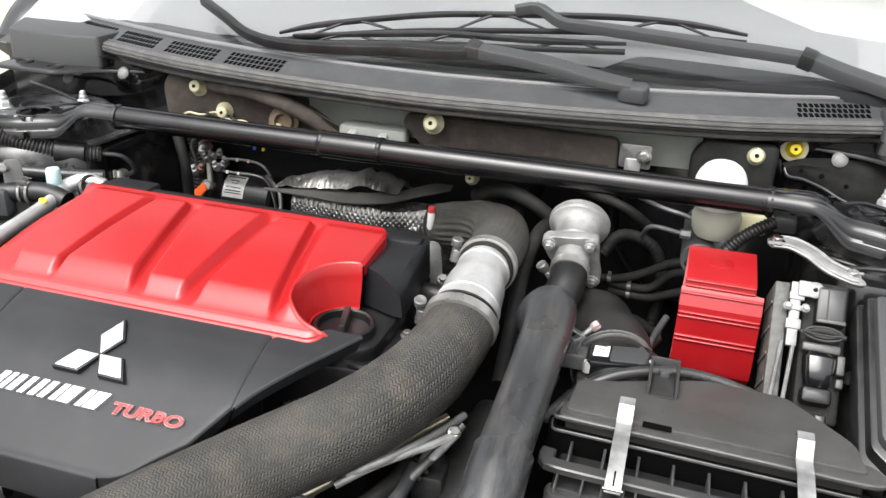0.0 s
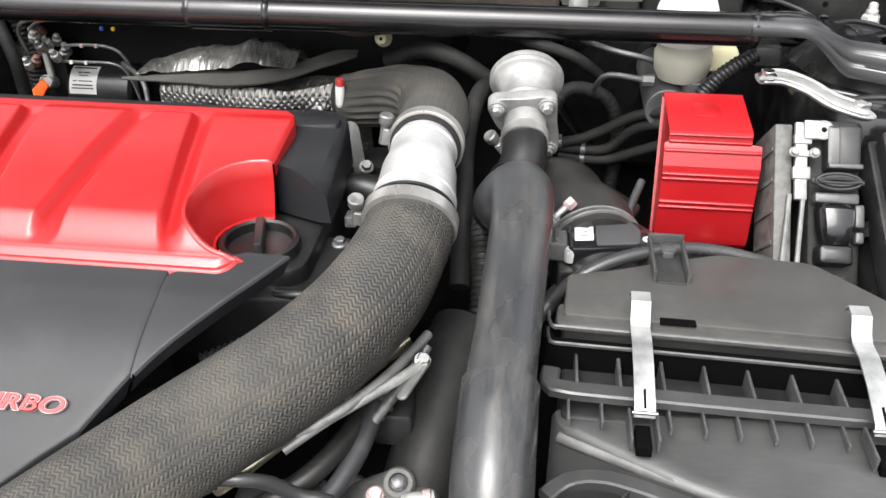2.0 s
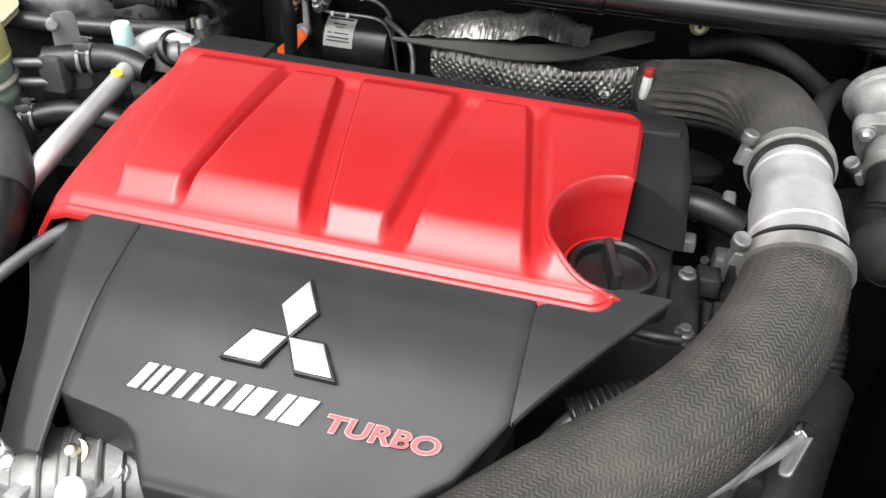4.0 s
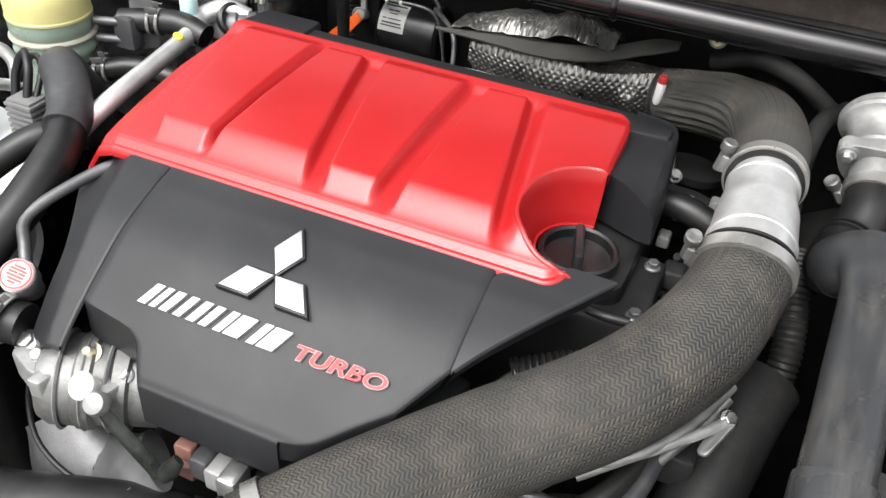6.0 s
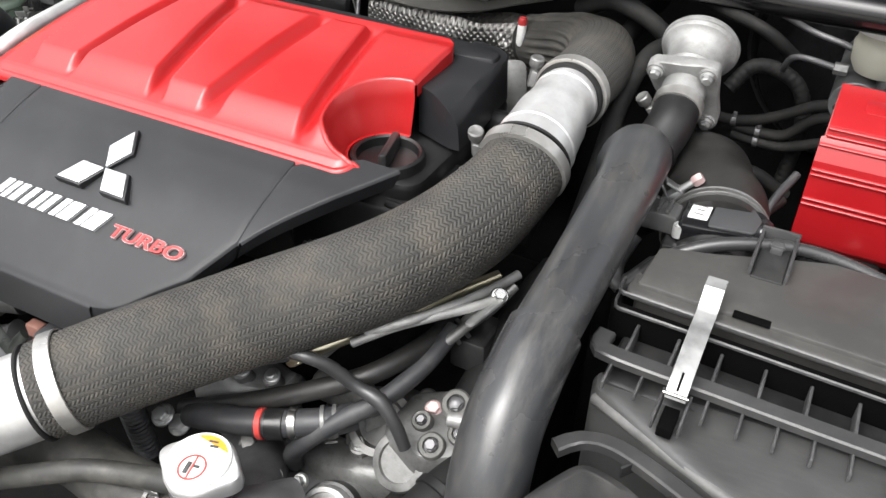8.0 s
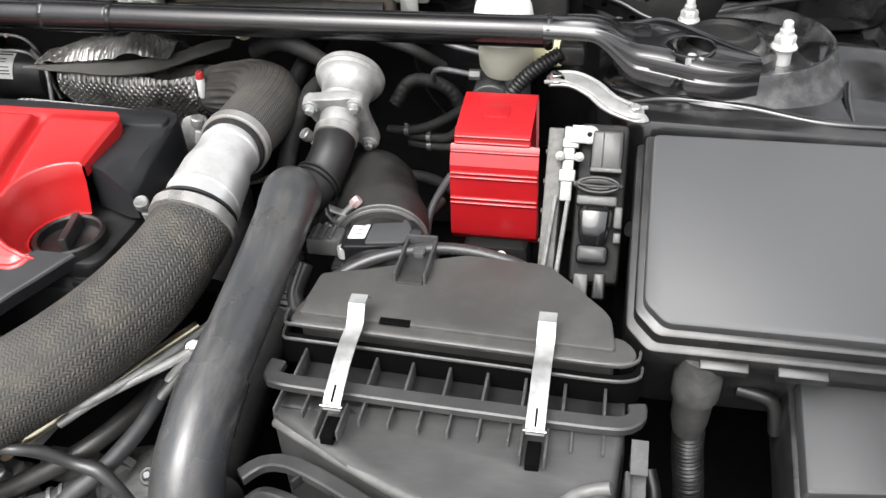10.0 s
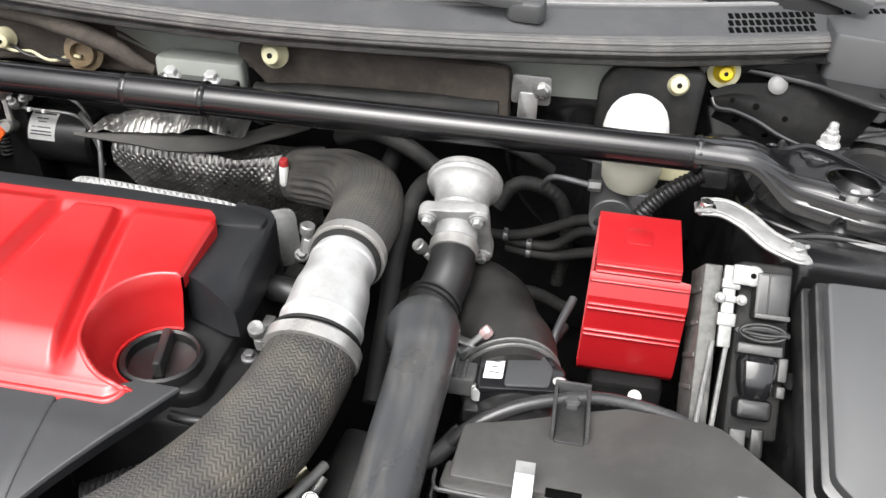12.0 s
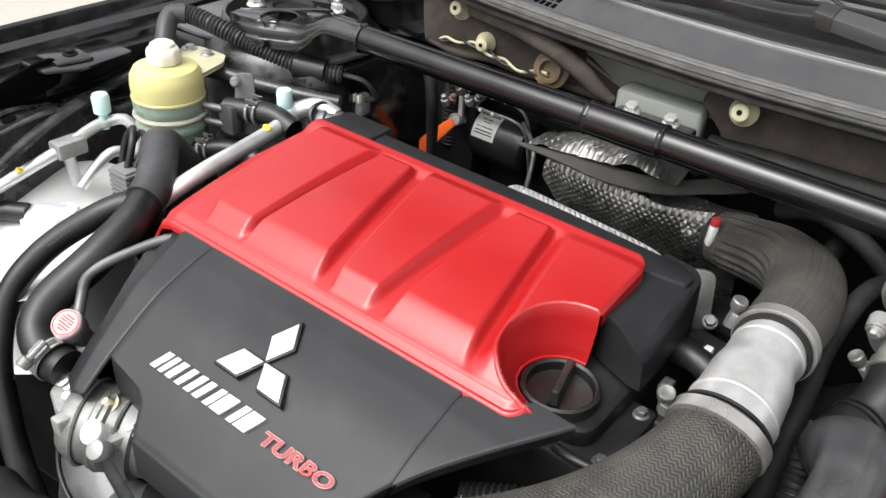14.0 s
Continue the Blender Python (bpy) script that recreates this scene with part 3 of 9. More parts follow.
def side(s):
    """Inner wing, ledge and outer wing on one side of the bay."""
    bm = B()
    prof = [(0.705, 0.30), (0.70, 0.80), (0.692, 0.838), (0.694, 0.843), (0.715, 0.843), (0.718, 0.849), (0.738, 0.850), (0.741, 0.857), (0.752, 0.862), (0.758, 0.874), (0.766, 0.878),
            (0.782, 0.87), (0.80, 0.83), (0.84, 0.60), (0.85, 0.40), (0.84, 0.40), (0.78, 0.70), (0.72, 0.75), (0.72, 0.30)]
    ys = [0.10, 0.2, 0.35, 0.5, 0.65, 0.8, 0.95, 1.1, 1.25, 1.5, 1.9, 2.6]
    rings = []
    for y in ys:
        pinch = 0.05 * max(0, (0.5 - y) / 0.4) ** 1.5
        drop = 0.05 * max(0, (0.7 - y) / 0.6) ** 1.3
        climb = 0.075 * smoothstep(1.0, 1.5, y)
        rings.append([(s * (x - pinch), y, z - (drop if z > 0.6 else 0) + (climb if z > 0.7 else 0)) for x, z in prof])
    loft(bm, rings)
    name = "wall_wing_left" if s < 0 else "wall_wing_right"
    structure(name, bm, M_BODY, "black painted inner wing and wing edge")
    bm = B()
    tube(bm, [(s * 0.752, 1.13, 0.93), (s * 0.748, 1.22, 0.985), (s * 0.728, 1.50, 1.150), (s * 0.690, 2.00, 1.430)], [0.032, 0.044, 0.046, 0.046], 18, flat=0.8)
    structure("trim_pillar", bm, M_BODY, "black windscreen pillar above the wing")
    # strut tower
    bm = B()
    lathe(bm, [(0.118, -0.20), (0.116, -0.05), (0.112, -0.030), (0.103, -0.020), (0.095, -0.014), (0.0905, -0.006), (0.0885, 0.0012), (0.0865, 0.0034), (0.0840, 0.0030), (0.0815, -0.002), (0.078, -0.010),
               (0.060, -0.009), (0.02, -0.010)], (s * 0.553, 0.962, 0.888), (0, 0, 1), 72)
    structure("wall_strut_tower", bm, M_SHELF, "black painted strut tower with a rolled rim")
    # ledge bracket along the back corner
    bm = B()
    flip = lambda q: q if s > 0 else [(-x, y) for x, y in q[::-1]]
    slab(bm, flip([(0.43, 1.055), (0.52, 1.05), (0.70, 1.085), (0.74, 1.13), (0.46, 1.13)]), 0.85, 0.935, 0.02, 0.008)
    slab(bm, flip([(0.425, 1.036), (0.49, 1.012), (0.515, 0.990), (0.541, 0.969), (0.642, 0.978), (0.650, 1.13), (0.44, 1.13)]), 0.936, 0.942, 0.012, 0.003)
    structure("wall_corner_panel", bm, M_BODY, "black painted corner panel beside the cowl")
    bm = B()
    slab(bm, flip([(0.50, 1.024), (0.545, 1.012), (0.652, 1.024), (0.70, 1.11), (0.72, 1.20), (0.50, 1.20)]), 0.940, 0.984, 0.006, 0.004)
    structure("trim_cowl_end", bm, M_PLASTG, "dark grey plastic end piece of the cowl")
    for x, y in ((0.554, 0.995), (0.613, 1.005)):
        bm = B()
        lathe(bm, [(0.0118, 0.0), (0.0115, 0.0016), (0.0100, 0.0018), (0.0094, 0.0006), (0.002, 0.0006)], (s * x, y, 0.942), (0, 0, 1), 28)
        solo("ledge_hole", bm, M_RUBBER, "round dark hole with a pressed lip in the corner ledge", "hole", "ledge holes")
    bm = B()
    tube(bm, [(s * 0.528, 1.010, 0.890), (s * 0.550, 1.012, 0.897), (s * 0.580, 1.022, 0.900), (s * 0.612, 1.034, 0.901), (s * 0.646, 1.046, 0.902)], [0.001, 0.0028, 0.0026, 0.0024, 0.0022], 10, 0.004)
    structure("trim_seam_lip", bm, M_TOPSHEET, "raised seam lip under the corner ledge")


side(-1)
side(1)

# front slam panel behind the camera's feet, and radiator top
bm = B()
slab(bm, [(-0.7, 0.06), (0.7, 0.06), (0.7, 0.20), (-0.7, 0.20)], 0.55, 0.60, 0.02, 0.006)
structure("wall_slam_panel", bm, M_BODY, "black radiator support panel at the bay's front")
bm = B()
slab(bm, [(-0.34, 0.24), (0.34, 0.24), (0.34, 0.30), (-0.34, 0.30)], 0.30, 0.59, 0.01, 0.004)
structure("wall_radiator", bm, M_DARK, "black radiator tank at the bay's front")

# raised bonnet overhead
bm = B()
slab(bm, [(-0.72, 0.0), (0.72, 0.0), (0.62, 1.05), (-0.62, 1.05)], -0.012, 0.012, 0.05, 0.006, m=pose(0, 1.14, 1.22, 0, 0, 180) @ pose(0, 0, 0, 66, 0, 0))
structure("ceiling_bonnet", bm, M_BODY, "black bonnet propped open over the bay")


# ---- engine cover ----
def cover_z(y):
    """Height of the cover's middle section from back to front."""
    pts = [(0.40, 0.684), (0.44, 0.715), (0.48, 0.742), (0.506, 0.763), (0.53, 0.780), (0.563, 0.8005), (0.6, 0.8145), (0.616, 0.819), (0.65, 0.8285), (0.73, 0.8425), (0.812, 0.851), (0.85, 0.852)]
    pts.append((0.90, 0.853))
    for k in range(1, len(pts) - 2):
        (p, zp), (a, za), (b, zb), (q, zq) = pts[k - 1:k + 3]
        if y <= b:
            f = (y - a) / (b - a)
            ma, mb = (zb - zp) / (b - p) * (b - a), (zq - za) / (q - a) * (b - a)
            return za * (2 * f ** 3 - 3 * f * f + 1) + ma * (f ** 3 - 2 * f * f + f) + zb * (3 * f * f - 2 * f ** 3) + mb * (f ** 3 - f * f)
    return pts[-2][1]


def patch(bm, left, right, y0, y1, height, nx, ny, rim):
    """A smooth grid between two side lines left(y) and right(y), with rims that turn down: rim (front, back, left, right)."""
    grid = []
    ys = [y0 + (y1 - y0) * j / ny for j in range(ny + 1)]
    for j, y in enumerate(ys):
        a, b = left(y), right(y)
        grid.append([Vector((a + (b - a) * i / nx, y, height(a + (b - a) * i / nx, y))) for i in range(nx + 1)])
    f, bk, lf, rt = rim
    rows = [[bm.verts.new(v) for v in row] for row in grid]
    for a, b in zip(rows, rows[1:]):
        for i in range(nx):
            bm.faces.new((a[i], a[i + 1], b[i + 1], b[i]))

    def skirt(line, out, depth, tuck=0.0018):
        if depth <= 0:
            return
        last = line
        for o, z in ((0.0008, 0.0006), (0.0016, 0.0022), (tuck, depth)):
            nxt = [bm.verts.new(v.co.copy()) for v in line]
            for v, s in zip(nxt, line):
                v.co = s.co + Vector((out[0] * o, out[1] * o, -z))
            for i in range(len(line) - 1):
                bm.faces.new((last[i], nxt[i], nxt[i + 1], last[i + 1]))
            last = nxt

    skirt(rows[0], (0, -1), f, 0.002 if f > 0.03 else -0.4 * f)
    skirt(rows[-1], (0, 1), bk)
    skirt([r[0] for r in rows], (-1, 0), lf)
    skirt([r[-1] for r in rows], (1, 0), rt, -0.3 * rt)


COVER = thing("engine_cover", (-0.17, 0.65, 0.70), "black and red plastic engine cover with a silver badge", "engine cover")

# front face between the two grooves, with the notch for the throttle body cut at its lower corner
def along(table, y):
    """A value read between the rows of a short table in rising y."""
    for (a, va), (b, vb) in zip(table, table[1:]):
        if y <= b:
            return va + (vb - va) * max(0.0, (y - a) / (b - a))
    return table[-1][1]


def front_left(y):
    notch = ((0.4838, -0.2325), (0.4916, -0.238), (0.497, -0.2415), (0.5028, -0.2455), (0.5053, -0.2490), (0.5085, -0.2570), (0.5108, -0.2700), (0.5118, -0.2840), (0.5135, -0.2995))
    return -0.2985 - 0.010 * (0.616 - y) if y > 0.5135 else along(notch, y)


def front_right(y):
    return along(((0.4838, -0.1220), (0.4846, -0.1130), (0.4865, -0.1045), (0.489, -0.0985), (0.4935, -0.0913), (0.5033, -0.0770), (0.517, -0.0560), (0.549, -0.0325), (0.56, -0.0325)), y)


bm = B()
patch(bm, front_left, front_right, 0.4838, 0.622, lambda x, y: cover_z(y) - 0.0012 * smoothstep(0.4875, 0.4838, y), 40, 90, (0.036, 0.002, 0.034, 0.020))
part("front_face", bm, M_COVER, COVER, "matt black sloping front face")
# left strip beyond the groove
bm = B()
patch(bm, lambda y: -0.336 - 0.052 * smoothstep(0.53, 0.66, y) * 1.28 - 0.006 * smoothstep(0.49, 0.535, y) + 0.016 * smoothstep(0.4965, 0.486, y) ** 2, lambda y: -0.3005 - 0.010 * (0.616 - y), 0.486, 0.632,
      lambda x, y: cover_z(y) - 0.7 * max(0, -0.314 - 0.024 * (y - 0.49) / 0.14 - x), 18, 34, (0.02, 0.002, 0.022, 0.010))
part("side_strip", bm, M_COVER, COVER)
# right wing that runs to a point beside the filler cap
bm = B()
patch(bm, lambda y: -0.0310 + max(0, (y - 0.619) * 2.05), lambda y: min(-0.0305 + (y - 0.548) * 0.82, 0.012 + (y - 0.600) * 0.82), 0.5485, 0.642,
      lambda x, y: cover_z(y) - 0.02 * max(0, x + 0.01), 22, 30, (0.012, 0.004, 0.010, 0.016))
part("side_wing", bm, M_COVER, COVER)
# lower chin
bm = B()
slab(bm, [(-0.220, 0.496), (-0.108, 0.494), (-0.042, 0.555), (-0.03, 0.60), (-0.30, 0.60), (-0.24, 0.52)], 0.69, 0.735, 0.01, 0.004)
part("chin", bm, M_COVER, COVER)
# back edge, corner tab and the wing that closes the cover beside the red panel
bm = B()
slab(bm, [(-0.362, 0.808), (0.0, 0.806), (0.044, 0.812), (0.044, 0.828), (0.03, 0.838), (-0.10, 0.846), (-0.362, 0.848)], 0.76, 0.8480, 0.006, 0.003)
part("back_edge", bm, M_COVER, COVER)
bm = B()
slab(bm, [(-0.372, 0.815), (-0.302, 0.815), (-0.302, 0.858), (-0.362, 0.858)], 0.80, 0.852, 0.005, 0.004)
part("corner_tab", bm, M_COVER, COVER)
def panel_left(y):
    return 0.010 + 0.036 * max(0.0, (0.738 - y) / 0.014)


def panel_right(y):
    edge = 0.0525 - 0.005 * smoothstep(0.76, 0.84, y)
    return edge - (0.018 - math.sqrt(max(0.018 ** 2 - max(0.0, y - 0.828) ** 2, 0.0)))


def panel_top(x, y):
    return 0.8465 - 0.10 * max(0, x - 0.014) - 0.9 * max(0, x - 0.0465) - 0.42 * max(0, x - 0.029) * smoothstep(0.768, 0.732, y)


bm = B()
rings = []
for j in range(37):
    y = 0.724 + 0.1215 * (j / 36) ** (1.0 if j > 8 else 1.1)
    a, b = panel_left(y), panel_right(y)
    top = [(a + (b - a) * i / 14, y, panel_top(a + (b - a) * i / 14, y)) for i in range(15)]
    rings.append([(a, y, 0.804), *top, (b + 0.0012, y, panel_top(b, y) - 0.003), (b + 0.003, y, 0.804)])
loft(bm, rings)
part("side_panel", bm, M_COVER, COVER, sharp=30)

# red panel: raised tapering lands with valleys between them
CAP = Vector((0.010, 0.687))
ARC, ARC_R, BORE = Vector((0.010, 0.681)), 0.0465, 0.0345
CREST, LIP, BACK = 0.6325, 0.6205, 0.8125
# height of the front lip above the black cover, by the distance from its edge
RIM = [(0.0, -0.0022), (0.0016, 0.0004), (0.0026, 0.0012), (0.0044, 0.0012), (0.0054, 0.0006), (0.0108, 0.0042), (0.0120, 0.0046)]


def red_left(y):
    return -0.362 - 0.024 * smoothstep(0.80, 0.62, y) + 0.010 * smoothstep(BACK - 0.010, BACK + 0.003, y)


def red_right(y):
    if y < LIP + 0.016:
        return -0.001 + math.sqrt(max(0.016 ** 2 - (LIP + 0.016 - y) ** 2, 1e-9))
    if y > BACK - 0.026:
        return 0.014 - 0.026 + math.sqrt(max(0.026 ** 2 - (y - BACK + 0.026) ** 2, 0))
    return 0.014


# each land: (left, right) at the back, (left, right) at the front, front end, back end
LANDS = [((-0.341, -0.272), (-0.325, -0.286), (0.634, 0.655), (0.80, 0.812)), ((-0.256, -0.225), (-0.277, -0.195), (0.6315, 0.662), (0.797, 0.792)),
         ((-0.203, -0.130), (-0.174, -0.141), (0.634, 0.655), (0.80, 0.812)), ((-0.105, -0.075), (-0.119, -0.046), (0.6315, 0.662), (0.797, 0.792))]


def red_z(x, y):
    z = cover_z(y) + 0.004
    f = (0.800 - y) / 0.165
    lift = 0.0
    for k, ((a0, b0), (a1, b1), (e0, e1), (t0, t1)) in enumerate(LANDS):
        a, b = a0 + (a1 - a0) * f, b0 + (b1 - b0) * f
        fall = 0.0072 + (0.0050 * max(0.0, 1 - f) if k in (0, 2) else 0.0)
        s = smoothstep(a - 0.0036, a + 0.0008, x) * smoothstep(b + fall, b - 0.0004, x)
        s *= smoothstep(e0, e1, y)
        if k in (1, 3):
            s *= smoothstep(t0, t1, y)
        lift = max(lift, s)
    b4 = LANDS[3][0][1] + (LANDS[3][1][1] - LANDS[3][0][1]) * f
    lift = max(lift, smoothstep(b4 + 0.007, b4 + 0.022, x) * 0.8 * smoothstep(0.6315, 0.652, y))
    even = smoothstep(0.786, 0.803, y)
    lift = lift * (1 - even) + 0.50 * even
    z += 0.0102 * lift
    e = y - LIP
    if x > -0.001 and y < LIP + 0.016:
        e = 0.016 - math.hypot(x + 0.001, y - LIP - 0.016)
    if e < 0.012:
        e = max(e, 0.0)
        k = max(i for i in range(len(RIM) - 1) if RIM[i][0] <= e)
        (a, za), (b, zb) = RIM[k], RIM[k + 1]
        z += za + (zb - za) * (e - a) / (b - a) - 0.004 - 0.0008 * smoothstep(0.009, 0.012, e)
    z -= 0.35 * max(0, -0.3565 - x) + 1.1 * max(0, -0.370 - x)
    z -= 0.004 * smoothstep(BACK - 0.004, BACK + 0.0006, y)
    z -= 0.0035 * smoothstep(0.0105, 0.0145, x) * smoothstep(0.70, 0.73, y)
    d = math.hypot(x - ARC.x, y - ARC.y)
    return z


bm = B()
nx, ny = 330, 140
ys = [LIP + e for e in (0.0, 0.0004, 0.0009, 0.0016, 0.0026, 0.0035, 0.0044, 0.0054, 0.0067, 0.0080, 0.0094, 0.0108, 0.0114, 0.0120)] + [CREST + 0.0016 + (BACK - CREST - 0.0016) * j / ny for j in range(ny + 1)]
ny = len(ys) - 1
grid = {}
for j, y0 in enumerate(ys):
    a, b = red_left(y0), red_right(y0)
    for i in range(nx + 1):
        x, y = a + (b - a) * i / nx, y0
        for c, r, band in ((ARC, ARC_R, 0.0010),):
            d = Vector((x, y)) - c
            if abs(d.length - r) < band and y > 0.636:
                d = d.normalized() * r
                x, y = c.x + d.x, c.y + d.y
        grid[i, j] = bm.verts.new((x, y, red_z(x, y)))
for j in range(ny):
    for i in range(nx):
        q = [grid[i, j], grid[i + 1, j], grid[i + 1, j + 1], grid[i, j + 1]]
        c = sum((v.co for v in q), Vector()) / 4
        if (c.to_2d() - ARC).length > ARC_R - 0.0004:
            bm.faces.new(q)
for v in [v for v in bm.verts if not v.link_faces]:
    bm.verts.remove(v)
edges = [e for e in bm.edges if len(e.link_faces) == 1 and ((e.verts[0].co.to_2d() - ARC).length > ARC_R + 0.0016 or (e.verts[1].co.to_2d() - ARC).length > ARC_R + 0.0016)]
last = bmesh.ops.extrude_edge_only(bm, edges=edges)["geom"]
low = [v for v in last if isinstance(v, bmesh.types.BMVert)]
for v in low:
    v.co.z -= 0.011 if v.co.y > 0.63 else 0.004
red_panel = part("red_panel", bm, M_RED, COVER, "satin red ribbed top panel", 42)
# scooped wall round the filler cap
bm = B()
rings = []
for k in range(57):
    a = radians(86 + 190 * k / 56)
    u = Vector((math.cos(a), math.sin(a)))
    top = ARC + u * (ARC_R + 0.0004)
    low = CAP + u * (BORE - 0.001)
    zt = red_z(top.x, top.y) - 0.0002
    prof = [(top + u * 0.0022, zt - 0.002), (top + u * 0.0020, zt + 0.0002), (top + u * 0.0010, zt + 0.0010), (top - u * 0.0006, zt + 0.0008), (top - u * 0.0018, zt - 0.0010)]
    prof += [(top.lerp(low, f), zt + (0.809 - zt) * f ** 0.8) for f in (0.25, 0.5, 0.75, 0.93)]
    prof += [(low, 0.8085), (low - u * 0.002, 0.808), (low - u * 0.002, 0.800)]
    rings.append([bm.verts.new((p.x, p.y, z)) for p, z in prof])
for a, b in zip(rings, rings[1:]):
    for i in range(len(a) - 1):
        bm.faces.new((a[i], a[i + 1], b[i + 1], b[i]))
part("filler_scoop", bm, M_RED, red_panel, "scooped red wall round the filler cap", 50)

bm = B()
edge_line = [ARC + Vector((math.cos(radians(a)), math.sin(radians(a)))) * (ARC_R + 0.0004) for a in range(178, 279, 4)]
tube(bm, [(p.x, p.y, red_z(p.x, p.y) - 0.0002) for p in edge_line], 0.0015, 10, 0.003)
part("scoop_rim", bm, M_RED, red_panel)

# lettering and badge on the sloping face
FACE = basis((-0.1705, 0.5645, 0.8032), (0, -0.36, 0.93), (1, 0, 0))


def plate(bm, pts, z0, z1, m):
    loft(bm, [[(x, y, z0) for x, y in pts], [(x, y, z1) for x, y in pts], [(x, y, z1 + 0.0003) for x, y in inset(pts, 0.0004)]], m=m)


L = 0.039
for k in range(3):
    a = radians(90 + 120 * k)
    u, w = Vector((math.cos(a), math.sin(a))), Vector((-math.sin(a), math.cos(a)))
    rh = [u * 0.0012, u * L / 2 - w * L * 0.285, u * L, u * L / 2 + w * L * 0.285]
    bm = B()
    plate(bm, inset(rh, -0.0016), -0.004, 0.0012, FACE)
    back = part("badge_backing", bm, M_COVER, COVER)
    bm = B()
    plate(bm, rh, 0.0, 0.0026, FACE)
    part("badge_diamond", bm, M_SILVER, back, "bright silver diamond")

# plain bars stand in the place of the maker's lettering
WORD = basis((-0.1705, 0.5235, 0.7765), (0, -0.55, 0.835), (1, 0, 0))


def bars(letters, x0, h, slant, wd, m, z=0.0022):
    for a, b in letters:
        bm = B()
        pts = [(x0 + a, 0), (x0 + b, 0), (x0 + b + slant, h), (x0 + a + slant, h)]
        plate(bm, pts, -0.004, z, m)
        part("letter_bar", bm, M_SILVER, COVER, "plain silver bar")


bars([(0.0, 0.0065), (0.0095, 0.0145), (0.0178, 0.0245), (0.0295, 0.0355), (0.0405, 0.047), (0.0505, 0.0570), (0.0625, 0.0685), (0.0705, 0.0825), (0.089, 0.0950), (0.0968, 0.1095)], -0.088, 0.0165, 0.009, 0, WORD)


def words(text, size, m, depth, grow):
    cu = bpy.data.curves.new("words", "FONT")
    cu.body, cu.size, cu.extrude, cu.shear, cu.offset = text, size, depth, 0.2, grow
    ob = bpy.data.objects.new("words", cu)
    scene.collection.objects.link(ob)
    me = bpy.data.meshes.new_from_object(ob.evaluated_get(bpy.context.evaluated_depsgraph_get()))
    bpy.data.objects.remove(ob)
    bm = B()
    bm.from_mesh(me)
    bpy.data.meshes.remove(me)
    for v in bm.verts:
        v.co = m @ v.co
    return bm


TEXT = WORD @ Matrix.Translation((0.0350, 0.0008, 0.001)) @ Matrix.Diagonal((1.46, 1, 1, 1))
bm = words("TURBO", 0.0142, TEXT, 0.0012, 0.0006)
rim_o = part("lettering_edge", bm, M_PINK, COVER, "pale raised edge of the lettering")
bm = words("TURBO", 0.0142, TEXT, 0.0021, 0.00015)
part("lettering", bm, M_REDTXT, rim_o, "raised red lettering")

# ---- cam cover and filler cap ----
CC = thing("cam_cover", (-0.15, 0.75, 0.62), "black plastic cam cover under the engine cover", "cam cover")
bm = B()
slab(bm, [(-0.06, 0.64), (0.072, 0.648), (0.072, 0.735), (-0.06, 0.735)], 0.70, 0.786, 0.008, 0.004)
part("filler_platform", bm, M_RUBBER, CC)
bm = B()
slab(bm, [(-0.36, 0.66), (0.05, 0.66), (0.05, 0.85), (-0.36, 0.85)], 0.62, 0.80, 0.02, 0.006)
part("cover_shell", bm, M_RUBBER, CC)
for q in ((0.062, 0.722, 0.786), (0.062, 0.660, 0.786)):
    bm = B()
    bolt(bm, q, (0, 0, 1), 0.0045, 0.006)
    part("bolt", bm, M_CASTDK, CC)
bm = B()
tube(bm, [(0.030, 0.652, 0.786), (0.045, 0.650, 0.787), (0.060, 0.652, 0.786)], 0.004, 10)
part("edge_rib", bm, M_RUBBER, CC)
CAPT = thing("oil_filler_cap", (0.010, 0.687, 0.791), "round black plastic oil filler cap with a grip rib", "filler cap")
bm = B()
lathe(bm, [(0.024, -0.006), (0.0300, -0.002), (0.0305, 0.014), (0.0298, 0.0178), (0.0275, 0.0190), (0.0255, 0.0175), (0.0245, 0.0105), (0.022, 0.0095), (0.003, 0.0095)], (0.010, 0.687, 0.791), (0, 0, 1), 48, wob=lambda a: 0.006 * math.cos(24 * a))
cap_disc = part("cap_disc", bm, M_RUBBER, CAPT)
bm = B()
box(bm, (0, 0.005, 0.0165), (0.0070, 0.042, 0.014), 0.0022, m=pose(0.010, 0.687, 0.791, 0, 0, 14))
part("grip", bm, M_PLAST, CAPT, "worn grip rib")
bm = B()
slab(bm, [(-0.005, -0.023), (0.005, -0.023), (0.004, -0.012), (-0.004, -0.012)], 0.0095, 0.0108, 0.002, 0.0004, m=pose(0.010, 0.687, 0.791, 0, 0, 14))
part("grip_pocket", bm, M_HOLE, CAPT)

